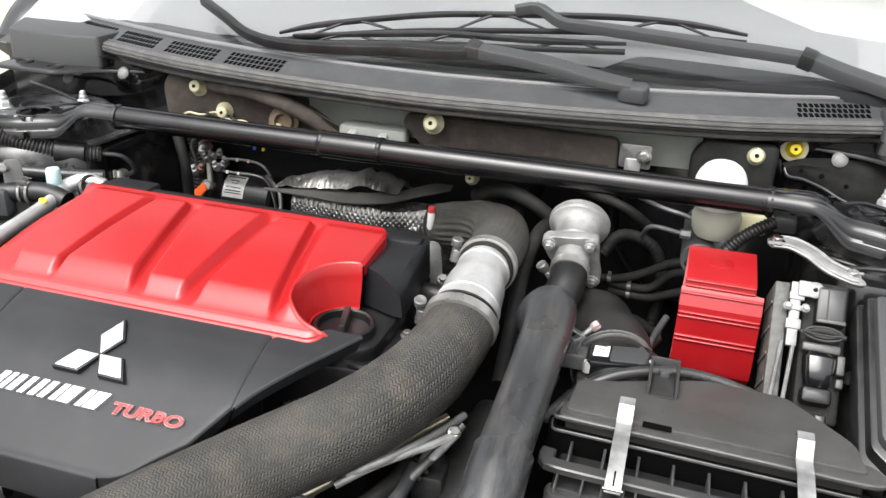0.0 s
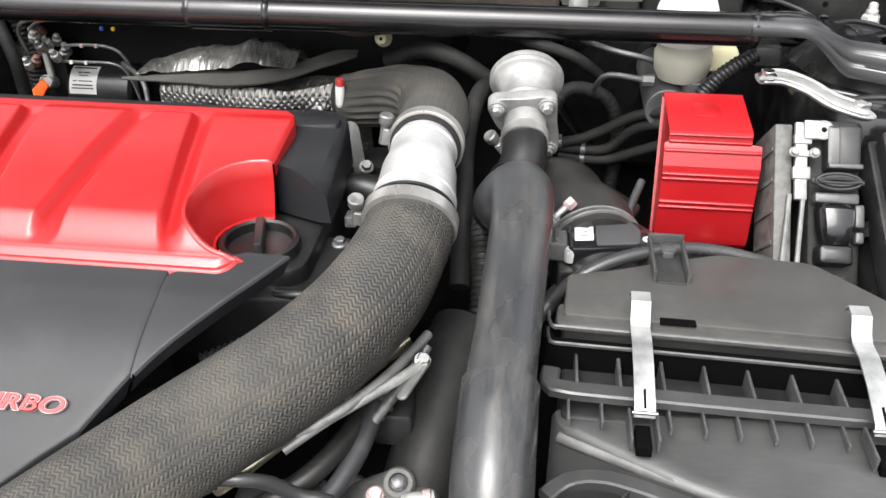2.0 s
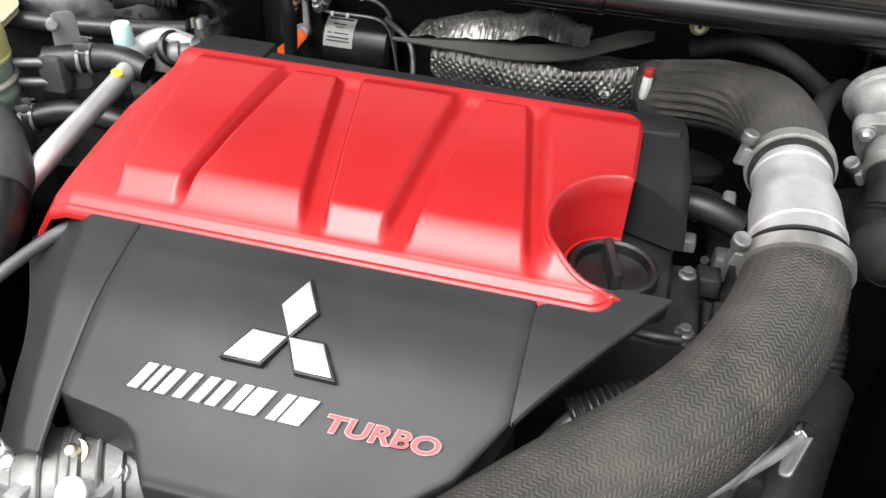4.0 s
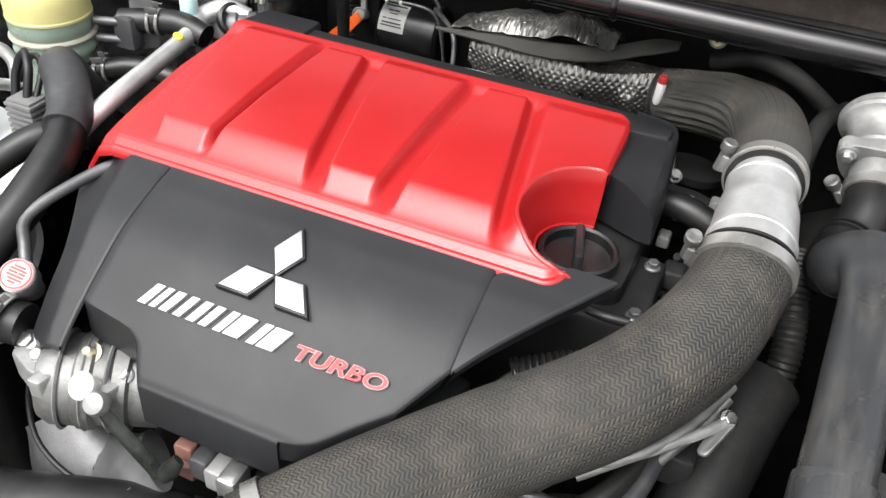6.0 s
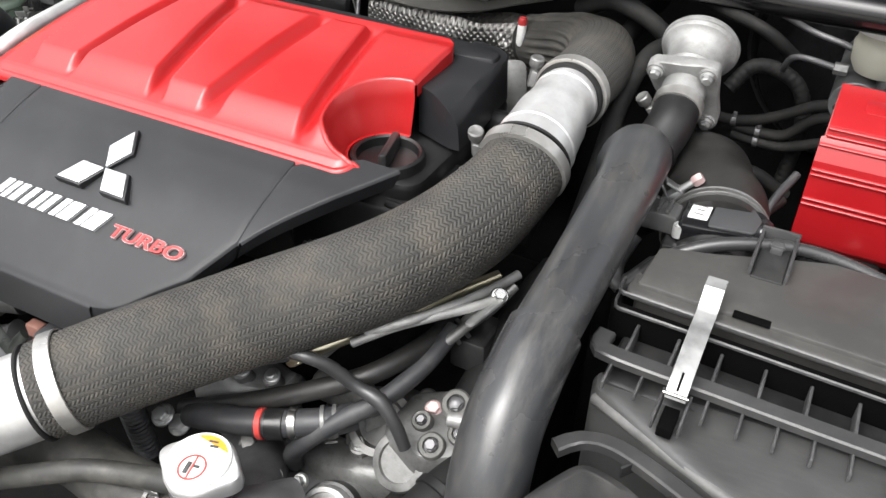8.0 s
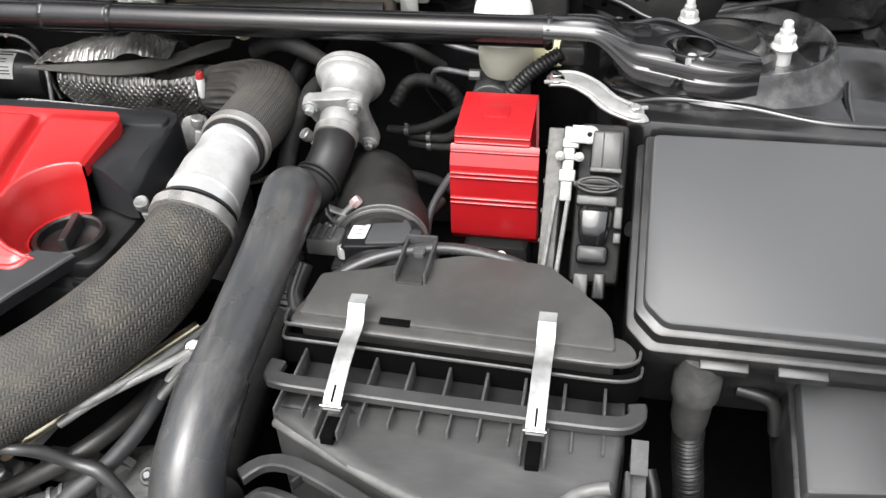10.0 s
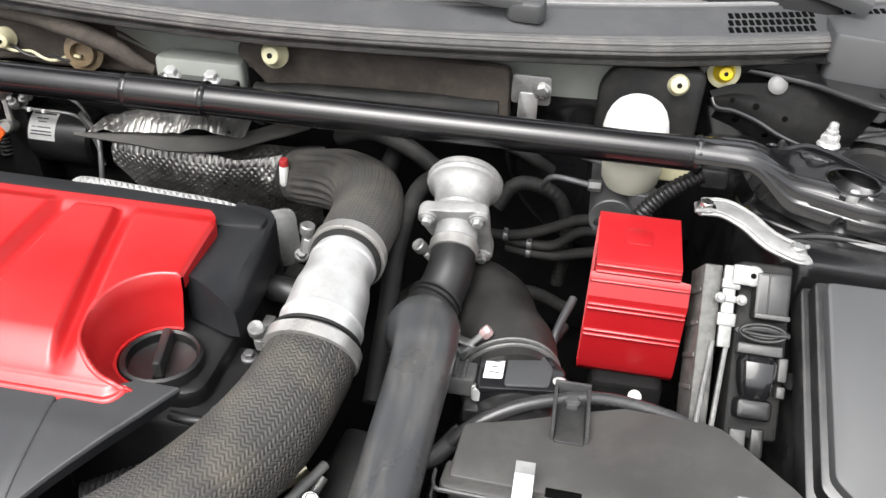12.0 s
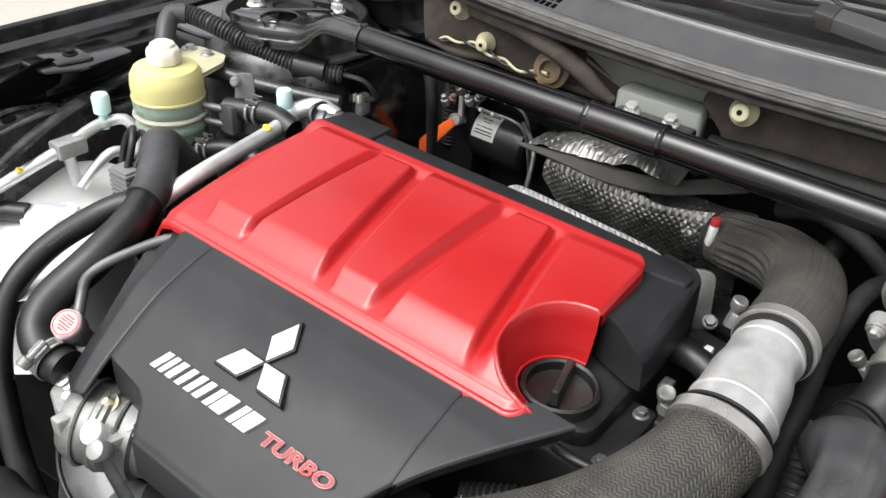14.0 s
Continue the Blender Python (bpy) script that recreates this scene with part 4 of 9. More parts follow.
# ---- charge hoses and pipes ----
def clamp(p, axis, r, w=0.011, turn=0.0, label="bright steel worm-drive hose clamp"):
    """A worm-drive clamp round a hose."""
    k = basis(p, axis) @ pose(0, 0, 0, 0, 0, turn)
    c = thing("hose_clamp", p, label, "hose clamp", "hose clamps")
    bm = B()
    lathe(bm, [(r, -w / 2), (r + 0.0012, -w / 2 + 0.0004), (r + 0.0012, w / 2 - 0.0004), (r, w / 2), (r - 0.001, 0)], m=k, seg=56)
    part("band", bm, M_BAND, c)
    bm = B()
    box(bm, (r + 0.0032, 0, 0), (0.0055, 0.014, w * 1.02), 0.0012, m=k)
    part("screw_housing", bm, M_CAST, c)
    for i in range(7):
        bm = B()
        box(bm, (r + 0.0012, 0, 0), (0.0006, 0.0011, w * 0.55), 0.0001, m=k @ pose(0, 0, 0, 0, 0, -22 - 3.2 * i))
        part("slot", bm, M_CASTDK, c)
    bm = B()
    box(bm, (r + 0.0036, 0, 0), (0.0072, 0.009, w * 0.5), 0.0012, m=k)
    part("screw_saddle", bm, M_CAST, c)
    bm = B()
    lathe(bm, [(0.0036, -0.014), (0.0036, 0.004), (0.0056, 0.0045), (0.0060, 0.006), (0.0060, 0.0115), (0.0050, 0.0125), (0.0015, 0.0118)], m=k @ Matrix.Translation((r + 0.0052, 0.006, 0)) @ pose(0, 0, 0, -90, 0, 0), seg=14)
    part("screw", bm, M_CASTMID, c)
    return c


HOSE = [(-0.106, 0.421, 0.722), (-0.055, 0.475, 0.738), (0.0, 0.527, 0.756), (0.066, 0.581, 0.781), (0.104, 0.632, 0.80), (0.121, 0.680, 0.818), (0.123, 0.705, 0.828)]
bm = B()
tube(bm, HOSE, [0.0345, 0.0355, 0.0360, 0.0362, 0.036, 0.0335, 0.0315], 56, 0.005)
CH = thing("charge_hose", (0.0, 0.53, 0.72), "thick braided black rubber charge hose with dusty weave", "hose")
part("hose", bm, M_BRAID, CH)
for q, ax, r in (((0.123, 0.7065, 0.829), (0.02, 1, 0.36), 0.0338), ((-0.109, 0.4185, 0.7205), (0.68, 0.72, 0.22), 0.0362)):
    bm = B()
    lathe(bm, [(r - 0.003, -0.0014), (r - 0.0012, -0.0011), (r - 0.0008, 0.0), (r - 0.0012, 0.0011), (r - 0.003, 0.0014)], q, ax, 48)
    part("end_lip", bm, M_DULL, CH, "dark moulded end lip")
bm = B()
tube(bm, [(0.123, 0.703, 0.827), (0.123, 0.722, 0.832), (0.122, 0.745, 0.8365), (0.121, 0.768, 0.840), (0.121, 0.80, 0.842)], [0.0305, 0.0305, 0.0295, 0.0262, 0.0255], 48, 0.003)
COUP = thing("alloy_coupler", (0.122, 0.75, 0.80), "tapered bright aluminium coupler between two hoses", "pipe")
part("pipe", bm, M_ALU, COUP)
for q, r in (((0.123, 0.718, 0.8305), 0.0312), ((0.121, 0.782, 0.8408), 0.0266)):
    bm = B()
    lathe(bm, [(r - 0.002, -0.0035), (r + 0.0006, -0.0012), (r + 0.0006, 0.0012), (r - 0.002, 0.0035)], q, (-0.02, 1, 0.15), 48)
    part("bead", bm, M_ALU, COUP)
ELBOW = [(0.121, 0.788, 0.841), (0.1205, 0.82, 0.8405), (0.1195, 0.862, 0.838), (0.108, 0.910, 0.831), (0.080, 0.945, 0.821), (0.047, 0.965, 0.810), (0.012, 0.980, 0.800)]
EH = thing("elbow_hose", (0.1, 0.93, 0.79), "braided black rubber elbow hose with moulded ribs", "hose")
bm = B()
tube(bm, ELBOW, [0.0285, 0.0298, 0.0308, 0.0318, 0.0305, 0.0285, 0.0268], 176, 0.005)
bm.normal_update()
for v in bm.verts:
    t = Vector((-0.93, 0.30, -0.2)).normalized()
    up = (Vector((0, 0, 1)) - t * t.z).normalized()
    a = math.atan2(v.normal.dot(t.cross(up)), v.normal.dot(up))
    v.co += v.normal * (0.0011 * math.cos(22 * a) * (1 - smoothstep(0.062, 0.100, v.co.x)) * smoothstep(0.016, 0.028, v.co.x))
part("hose", bm, M_BRAID, EH)
bm = B()
lathe(bm, [(0.0265, -0.0022), (0.0288, -0.0016), (0.0292, 0.0), (0.0292, 0.0020), (0.0285, 0.003)], (0.121, 0.789, 0.841), (0, 1, 0.0), 48)
part("end_lip", bm, M_DULL, EH, "dark moulded end lip")
bm = B()
lathe(bm, [(0.0245, -0.003), (0.0272, -0.002), (0.0272, 0.002), (0.0245, 0.003)], (0.0125, 0.9797, 0.8002), (-0.93, 0.30, -0.2), 48)
part("end_lip", bm, M_DULL, EH, "dark moulded end lip")
bm = B()
tube(bm, [(-0.100, 0.427, 0.724), (-0.125, 0.40, 0.716), (-0.20, 0.325, 0.695), (-0.30, 0.245, 0.66)], 0.0315, 48, 0.006)
solo("alloy_charge_pipe", bm, M_ALU, "bright aluminium charge pipe running forward", "pipe")
clamp((-0.096, 0.432, 0.7255), (0.68, 0.72, 0.22), 0.0356, turn=105)
clamp((0.1225, 0.697, 0.8255), (0.02, 1, 0.36), 0.0345, 0.010, turn=186)
clamp((0.121, 0.798, 0.8413), (0, 1, 0.03), 0.0303, 0.010, turn=190)
# white and red sensor plug beside the elbow
PLUG = thing("sensor_plug", (0.0, 1.0, 0.775), "small white plug with a red cap by the elbow hose", "plug")
bm = B()
lathe(bm, [(0.003, 0), (0.0046, 0.003), (0.0046, 0.022), (0.004, 0.024)], (0.011, 0.953, 0.804), (0.06, -0.05, 1), 20)
part("plug_body", bm, M_WHITE, PLUG)
bm = B()
lathe(bm, [(0.0046, 0), (0.0046, 0.005), (0.0036, 0.007)], (0.0124, 0.952, 0.8272), (0.06, -0.05, 1), 20)
part("plug_cap", bm, M_REDTXT, PLUG, "dull red cap")

# bypass valve
VALVE = thing("bypass_valve", (0.20, 0.9, 0.80), "cast aluminium bypass valve with a round bell", "valve")
VA = Vector((-0.03, 0.92, 0.39)).normalized()
vk = basis((0.200, 0.852, 0.8365), VA, (1, 0, 0))
bm = B()
lathe(bm, [(0.0165, -0.014), (0.0185, -0.008), (0.0185, 0.006), (0.0230, 0.008), (0.0245, 0.018), (0.0232, 0.021), (0.0240, 0.024), (0.0225, 0.027), (0.0250, 0.044), (0.0285, 0.049),
           (0.0318, 0.0505), (0.0325, 0.0525), (0.0325, 0.0600), (0.0315, 0.0620), (0.0285, 0.0625), (0.0275, 0.0610), (0.0262, 0.0610), (0.0252, 0.0632), (0.018, 0.0672), (0.006, 0.0682)], m=vk, seg=56)
body_o = part("valve_body", bm, M_CAST, VALVE)
bm = B()
lathe(bm, [(0.0310, 0.0535), (0.0336, 0.0548), (0.0336, 0.0585), (0.0310, 0.0600)], m=vk, seg=56)
part("bell_rim", bm, M_CAST, body_o, "rolled rim of the bell")
bm = B()
slab(bm, [(0.028, 0.008), (0.031, 0.028), (0.030, 0.040), (0.020, 0.043), (0.012, 0.036), (-0.012, 0.024), (-0.024, 0.010), (-0.032, -0.010), (-0.033, -0.021), (-0.022, -0.026), (0.0, -0.027), (0.014, -0.030), (0.026, -0.028), (0.027, -0.017)], 0.006, 0.0165, 0.006, 0.002, m=vk)
part("flange", bm, M_CAST, VALVE)
for q in ((-0.0245, -0.0165), (0.0185, -0.0205), (0.0215, 0.0335)):
    bm = B()
    lathe(bm, [(0.0078, 0.0035), (0.0078, 0.014), (0.0066, 0.0175)], m=vk @ Matrix.Translation((q[0], q[1], 0)), seg=24)
    lug = part("lug", bm, M_CAST, VALVE)
    bm = B()
    bolt(bm, vk @ Vector((q[0], q[1], 0.0035)), -VA, 0.0044, 0.0055)
    part("bolt", bm, M_ZINC, lug)
clamp(vk @ Vector((0, 0, -0.014)), VA, 0.0195, 0.010, turn=150, label="steel hose clamp on the bypass valve outlet")

# recirculation pipe, from the valve forward and down into the air duct
PIPE = thing("recirculation_pipe", (0.2, 0.46, 0.66), "satin black recirculation pipe with a rubber sleeve", "pipe")
bm = B()
tube(bm, [vk @ Vector((0, 0, -0.008)), vk @ Vector((0, 0, -0.034)), (0.1955, 0.800, 0.8100), (0.1875, 0.778, 0.8045), (0.1845, 0.757, 0.8075), (0.188, 0.740, 0.818)], [0.0190, 0.0192, 0.0196, 0.0206, 0.0212, 0.0200], 40, 0.004)
part("upper_hose", bm, M_RUBBER, PIPE, "soft black rubber elbow")
for d in (0.0, 0.0045):
    bm = B()
    lathe(bm, [(0.0196, -0.0012), (0.0224, -0.0008), (0.0224, 0.0008), (0.0196, 0.0012)], (0.1945 - d * 0.35, 0.797 - d, 0.8092 - d * 0.25), (0.30, 0.92, 0.28), 40)
    part("crease", bm, M_RUBBER, PIPE)
bm = B()
tube(bm, [(0.1845, 0.758, 0.8085), (0.1875, 0.747, 0.817), (0.194, 0.734, 0.8305), (0.201, 0.720, 0.8420), (0.2035, 0.703, 0.8435), (0.204, 0.688, 0.839), (0.202, 0.64, 0.824), (0.200, 0.59, 0.810), (0.198, 0.55, 0.798), (0.198, 0.52, 0.785)],
     [0.0205, 0.0232, 0.0240, 0.0238, 0.0226, 0.0218, 0.0212, 0.021, 0.0212, 0.021], 44, 0.004)
part("upper_pipe", bm, M_PIPE, PIPE)
bm = B()
tube(bm, [(0.1985, 0.556, 0.800), (0.198, 0.53, 0.790), (0.198, 0.50, 0.772), (0.200, 0.478, 0.745), (0.202, 0.468, 0.715), (0.203, 0.465, 0.675)], [0.0236, 0.0238, 0.024, 0.0242, 0.0235, 0.0225], 40, 0.004)
part("sleeve", bm, M_PIPE, PIPE, "thicker rubber sleeve")

# ---- red cover box ----
RB = thing("red_box", (0.355, 0.82, 0.68), "glossy red metal box cover with raised ribs", "box cover")
# outline of the side, as (back to front, up): it steps out towards the front
def red_box_ring(x, dx):
    side_pts = [(0.822, 0.748), (0.881, 0.858), (0.8795, 0.8625), (0.876, 0.864), (0.819, 0.8560), (0.8158, 0.8545), (0.8148, 0.8515), (0.8142, 0.8462), (0.8134, 0.8453), (0.8112, 0.8428), (0.8098, 0.8400), (0.8045, 0.829), (0.7985, 0.766), (0.8000, 0.760), (0.806, 0.752)]
    return [(x + (dx if z < 0.8455 and y < 0.85 else 0.0), y, z) for y, z in side_pts]


def shrink(ring, k):
    return [(x, 0.835 + (y - 0.835) * k, 0.80 + (z - 0.80) * k) for x, y, z in ring]


bm = B()
loft(bm, [shrink(red_box_ring(0.3192, -0.003), 0.975), shrink(red_box_ring(0.3178, -0.003), 0.993), red_box_ring(0.3170, -0.003), red_box_ring(0.3828, 0.008), shrink(red_box_ring(0.3820, 0.008), 0.993), shrink(red_box_ring(0.3806, 0.008), 0.975)])
part("cover", bm, M_REDBOX, RB, sharp=20)
for y, z, e in ((0.8150, 0.8528, 0.0), (0.8140, 0.8475, 0.0), (0.8098, 0.8412, 0.008), (0.8036, 0.8228, 0.008), (0.8032, 0.8188, 0.008), (0.8012, 0.7985, 0.008), (0.8008, 0.7942, 0.008)):
    bm = B()
    x0 = 0.3172 - (0.003 if e else 0.0)
    slab(bm, [(x0, -0.0016), (0.3826 + e, -0.0016), (0.3826 + e, 0.0012), (x0, 0.0012)], -0.0012, 0.0009, 0.0008, 0.0007, m=Matrix.Translation((0, y - 0.0004, z)) @ Matrix.Rotation(radians(28), 4, "X"), n=2)
    part("rib", bm, M_REDBOX, RB)
bm = B()
slab(bm, [(0.338, -0.010), (0.361, -0.010), (0.361, 0.010), (0.338, 0.010)], -0.001, 0.0006, 0.006, 0.0006, m=Matrix.Translation((0, 0.849, 0.8604)) @ Matrix.Rotation(radians(8), 4, "X"))
part("raised_mark", bm, M_REDBOX, RB, "faint raised mark")

# ---- air filter box ----
AB = thing("air_filter_box", (0.35, 0.58, 0.60), "black plastic air filter box with two steel clips", "air filter box")
lid = [(0.235, 0.622), (0.464, 0.615), (0.4625, 0.628), (0.4600, 0.648), (0.4550, 0.656), (0.434, 0.679), (0.413, 0.701), (0.404, 0.704), (0.346, 0.707), (0.314, 0.696), (0.275, 0.680), (0.238, 0.669)]
bm = B()
slab(bm, lid, 0.735, 0.8075, 0.004, 0.0016)
lid_o = part("lid", bm, M_LIDTOP, AB, "dusty dark grey lid")
bm = B()
slab(bm, [(0.2295, 0.6140), (0.470, 0.6055), (0.4785, 0.611), (0.4775, 0.622), (0.468, 0.632), (0.240, 0.638), (0.232, 0.638)], 0.799, 0.8045, 0.008, 0.002)
part("lid_flange", bm, M_LIDTOP, AB)
def strip(bm, path, w, h):
    """A flat band along a smooth line: w wide in the plan, h thick, with softened edges."""
    line = [q for q, f in smooth_path(path, 0.006)]
    rings = []
    for i, q in enumerate(line):
        t = (line[min(i + 1, len(line) - 1)] - line[max(i - 1, 0)]).normalized()
        n = Vector((-t.y, t.x, 0)).normalized()
        e = min(h * 0.3, 0.0012)
        rings.append([q + n * a + Vector((0, 0, c)) for a, c in ((-w / 2, -h), (w / 2, -h), (w / 2, -e), (w / 2 - e, 0), (-w / 2 + e, 0), (-w / 2, -e))])
    loft(bm, rings)


# lid flange: two rails with a groove between them, turning back at the corner
RAIL = [(0.226, 0.625), (0.2275, 0.6115), (0.240, 0.6095), (0.300, 0.6075), (0.380, 0.6045), (0.455, 0.6015), (0.4720, 0.6035), (0.4795, 0.609), (0.4805, 0.617)]
bm = B()
strip(bm, [(x, y + 0.0030, 0.8052) for x, y in RAIL], 0.0020, 0.003)
part("lid_rail", bm, M_WORN, AB, "worn upper rail")
bm = B()
strip(bm, [(x + (0.002 if x > 0.47 else 0), y - 0.0045, 0.7975) for x, y in RAIL], 0.0018, 0.0025)
part("lid_rail", bm, M_WORN, AB)
# black strip that paints the recess's shade between lid and body rim
bm = B()
strip(bm, [(x, y - 0.0006, 0.7960) for x, y in RAIL], 0.0066, 0.024)
part("lid_gasket", bm, M_HOLE, AB, "black strip painted as the shaded recess under the lid")
bm = B()
slab(bm, [(0.236, 0.56), (0.474, 0.552), (0.474, 0.612), (0.236, 0.616)], 0.60, 0.7745, 0.006, 0.003)
part("rib_channel", bm, M_PLAST, AB)
for k in range(9):
    bm = B()
    x = 0.245 + k * 0.0268
    box(bm, (x, 0.5895 - (x - 0.35) * 0.03, 0.7805), (0.0022, 0.029, 0.015), 0.0007)
    part("rib", bm, M_WORN, AB)
bm = B()
strip(bm, [(0.229, 0.590, 0.789), (0.2285, 0.5770, 0.789), (0.240, 0.5720, 0.7895), (0.300, 0.5695, 0.790), (0.380, 0.5675, 0.790), (0.455, 0.5655, 0.791), (0.474, 0.568, 0.791), (0.4805, 0.576, 0.791), (0.4800, 0.584, 0.791)], 0.0120, 0.006)
body_rim = part("body_rim", bm, M_AIRBOX, AB)
for k in range(12):
    x = 0.240 + k * 0.0200
    if min(abs(x - 0.283), abs(x - 0.417)) > 0.011:
        bm = B()
        box(bm, (x, 0.556 - (x - 0.35) * 0.02, 0.7815), (0.0018, 0.020, 0.006), 0.0006)
        part("gusset", bm, M_WORN, body_rim)
# bowl in front of the rim, ending in a rounded ridge
bm = B()
bowl = [(0.230, 0.574), (0.232, 0.556), (0.300, 0.515), (0.360, 0.488), (0.395, 0.472), (0.415, 0.472), (0.432, 0.492), (0.450, 0.512), (0.468, 0.516), (0.474, 0.572)]
slab(bm, bowl, 0.55, 0.784, 0.008, 0.006, top=lambda x, y: -0.012 * smoothstep(0.35, 0.24, x) - 0.006 * smoothstep(0.0, 0.03, 0.54 - y))
part("body", bm, M_BOWL, AB, "bowl with pale scratches")
bm = B()
tube(bm, [(0.236, 0.555, 0.763), (0.300, 0.521, 0.769), (0.360, 0.493, 0.775), (0.393, 0.478, 0.777), (0.413, 0.478, 0.777), (0.430, 0.498, 0.779), (0.449, 0.516, 0.781), (0.466, 0.518, 0.786)], 0.0042, 14)
part("ridge", bm, M_EDGE, AB, "ridge with a scuffed pale edge")
bm = B()
slab(bm, [(0.352, 0.380), (0.47, 0.40), (0.472, 0.535), (0.40, 0.535), (0.37, 0.47)], 0.45, 0.752, 0.008, 0.004)
part("body_front", bm, M_AIRBOX, AB)
side_o = B()
box(side_o, (0.4765, 0.512, 0.735), (0.004, 0.060, 0.080), 0.0012)
side_o = part("side_web", side_o, M_WORN, AB)
for k in range(5):
    bm = B()
    y, z = 0.548 - 0.0125 * k, 0.782 - 0.0165 * k
    loft(bm, [[(x, y + 0.010, z + 0.004), (x, y - 0.012, z - 0.003), (x, y + 0.006, z - 0.016)] for x in (0.4775, 0.4880)])
    part("side_tooth", bm, M_WORN, side_o)


def clip(x):
    """A sprung steel clip over the lid's rim."""
    c = thing("retaining_clip", (x, 0.585, 0.80), "bright steel spring clip holding the filter box lid", "clip", "filter box clips")
    w = 0.0061
    prof = [(0.632, 0.8195), (0.627, 0.8255), (0.618, 0.8245), (0.611, 0.815), (0.606, 0.812), (0.592, 0.812), (0.574, 0.808), (0.558, 0.802), (0.549, 0.7985), (0.546, 0.794)]
    bm = B()
    up = [(y, z) for y, z in prof]
    dn = [(y - 0.0004, z - 0.0013) for y, z in prof[::-1]]
    loft(bm, [[(x - w, y, z) for y, z in up + dn], [(x + w, y, z) for y, z in up + dn]])
    strap = part("strap", bm, M_CLIP, c)
    bm = B()
    box(bm, (0, 0, 0), (0.0013, 0.012, 0.0016), 0.0003, m=pose(x, 0.5535, 0.8006, 21, 0, 0))
    part("strap_slot", bm, M_HOLE, strap)
    for s in (-1, 1):
        bm = B()
        box(bm, (x + s * 0.0078, 0.5425, 0.7860), (0.0018, 0.026, 0.010), 0.0006)
        part("pivot_ear", bm, M_WORN, c)
    bm = B()
    slab(bm, [(x - 0.0045, 0.529), (x + 0.0045, 0.529), (x + 0.0045, 0.548), (x - 0.0045, 0.548)], 0.778, 0.7846, 0.001, 0.0004)
    part("pivot_slot", bm, M_HOLE, c)
    bm = B()
    rod(bm, (x - 0.0078, 0.546, 0.796), (x + 0.0078, 0.546, 0.796), 0.0012, 10)
    part("pivot_pin", bm, M_STEEL, c)


clip(0.283)
clip(0.417)
# cable guide at the back of the lid
bm = B()
for s in (-1, 1):
    bm = B()
    box(bm, (0.309 + s * 0.0115, 0.690, 0.806), (0.0025, 0.048, 0.020), 0.0008)
    part("cable_guide", bm, M_AIRBOX, lid_o)
bm = B()
box(bm, (0.309, 0.688, 0.8050), (0.0205, 0.048, 0.008), 0.001)
part("guide_floor", bm, M_PLAST, lid_o)
bm = B()
box(bm, (0.309, 0.7125, 0.814), (0.0255, 0.0025, 0.010), 0.0008)
part("guide_bar", bm, M_AIRBOX, lid_o)
bm = B()
box(bm, (0.3095, 0.7005, 0.8105), (0.008, 0.010, 0.006), 0.001)
box(bm, (0.3095, 0.6985, 0.8135), (0.010, 0.003, 0.003), 0.0006)
part("guide_hook", bm, M_WORN, lid_o)
bm = B()
slab(bm, [(0.297, 0.6185), (0.320, 0.6180), (0.320, 0.6245), (0.297, 0.625)], 0.806, 0.8079, 0.001, 0.0006)
part("slot_boss", bm, M_HOLE, lid_o)

# ---- air duct across the front ----
DUCT = thing("air_duct", (0.2, 0.4, 0.62), "broad black plastic air intake duct", "duct")
bm = B()
d_o = [(0.062, 0.372), (0.10, 0.360), (0.20, 0.330), (0.36, 0.330), (0.376, 0.42), (0.364, 0.442), (0.328, 0.471), (0.270, 0.497), (0.246, 0.500), (0.232, 0.478), (0.212, 0.448), (0.170, 0.428), (0.10, 0.412), (0.068, 0.40)]
slab(bm, d_o, 0.56, 0.777, 0.014, 0.010, top=lambda x, y: -0.067 * smoothstep(0.26, 0.07, x) - 0.042 * smoothstep(0.49, 0.36, y) * smoothstep(0.07, 0.26, x) - 0.002 * smoothstep(0.45, 0.50, y))
part("duct_body", bm, M_DUCT, DUCT)
bm = B()
strip(bm, [(0.228, 0.508, 0.764), (0.240, 0.517, 0.768), (0.262, 0.514, 0.776), (0.30, 0.498, 0.780), (0.345, 0.473, 0.783), (0.374, 0.448, 0.782), (0.386, 0.420, 0.775), (0.388, 0.395, 0.768)], 0.0105, 0.007)
part("duct_rim", bm, M_DUCT, DUCT)
for k in range(5):
    bm = B()
    f = k / 4
    box(bm, (0, 0, 0), (0.0018, 0.011, 0.008), 0.0006, m=pose(0.272 + 0.095 * f, 0.503 - 0.055 * f - 0.012 * f * f, 0.772, 0, 0, -35))
    part("rib", bm, M_PLAST, DUCT)
bm = B()
tube(bm, [(0.078, 0.391, 0.7145), (0.131, 0.409, 0.7235), (0.189, 0.417, 0.738), (0.239, 0.426, 0.754), (0.265, 0.430, 0.758), (0.285, 0.433, 0.759), (0.306, 0.434, 0.760), (0.326, 0.432, 0.759)], 0.0070, 14, 0.004, flat=0.32)
part("duct_seam", bm, M_DARK, DUCT, "soft black sealing strip")

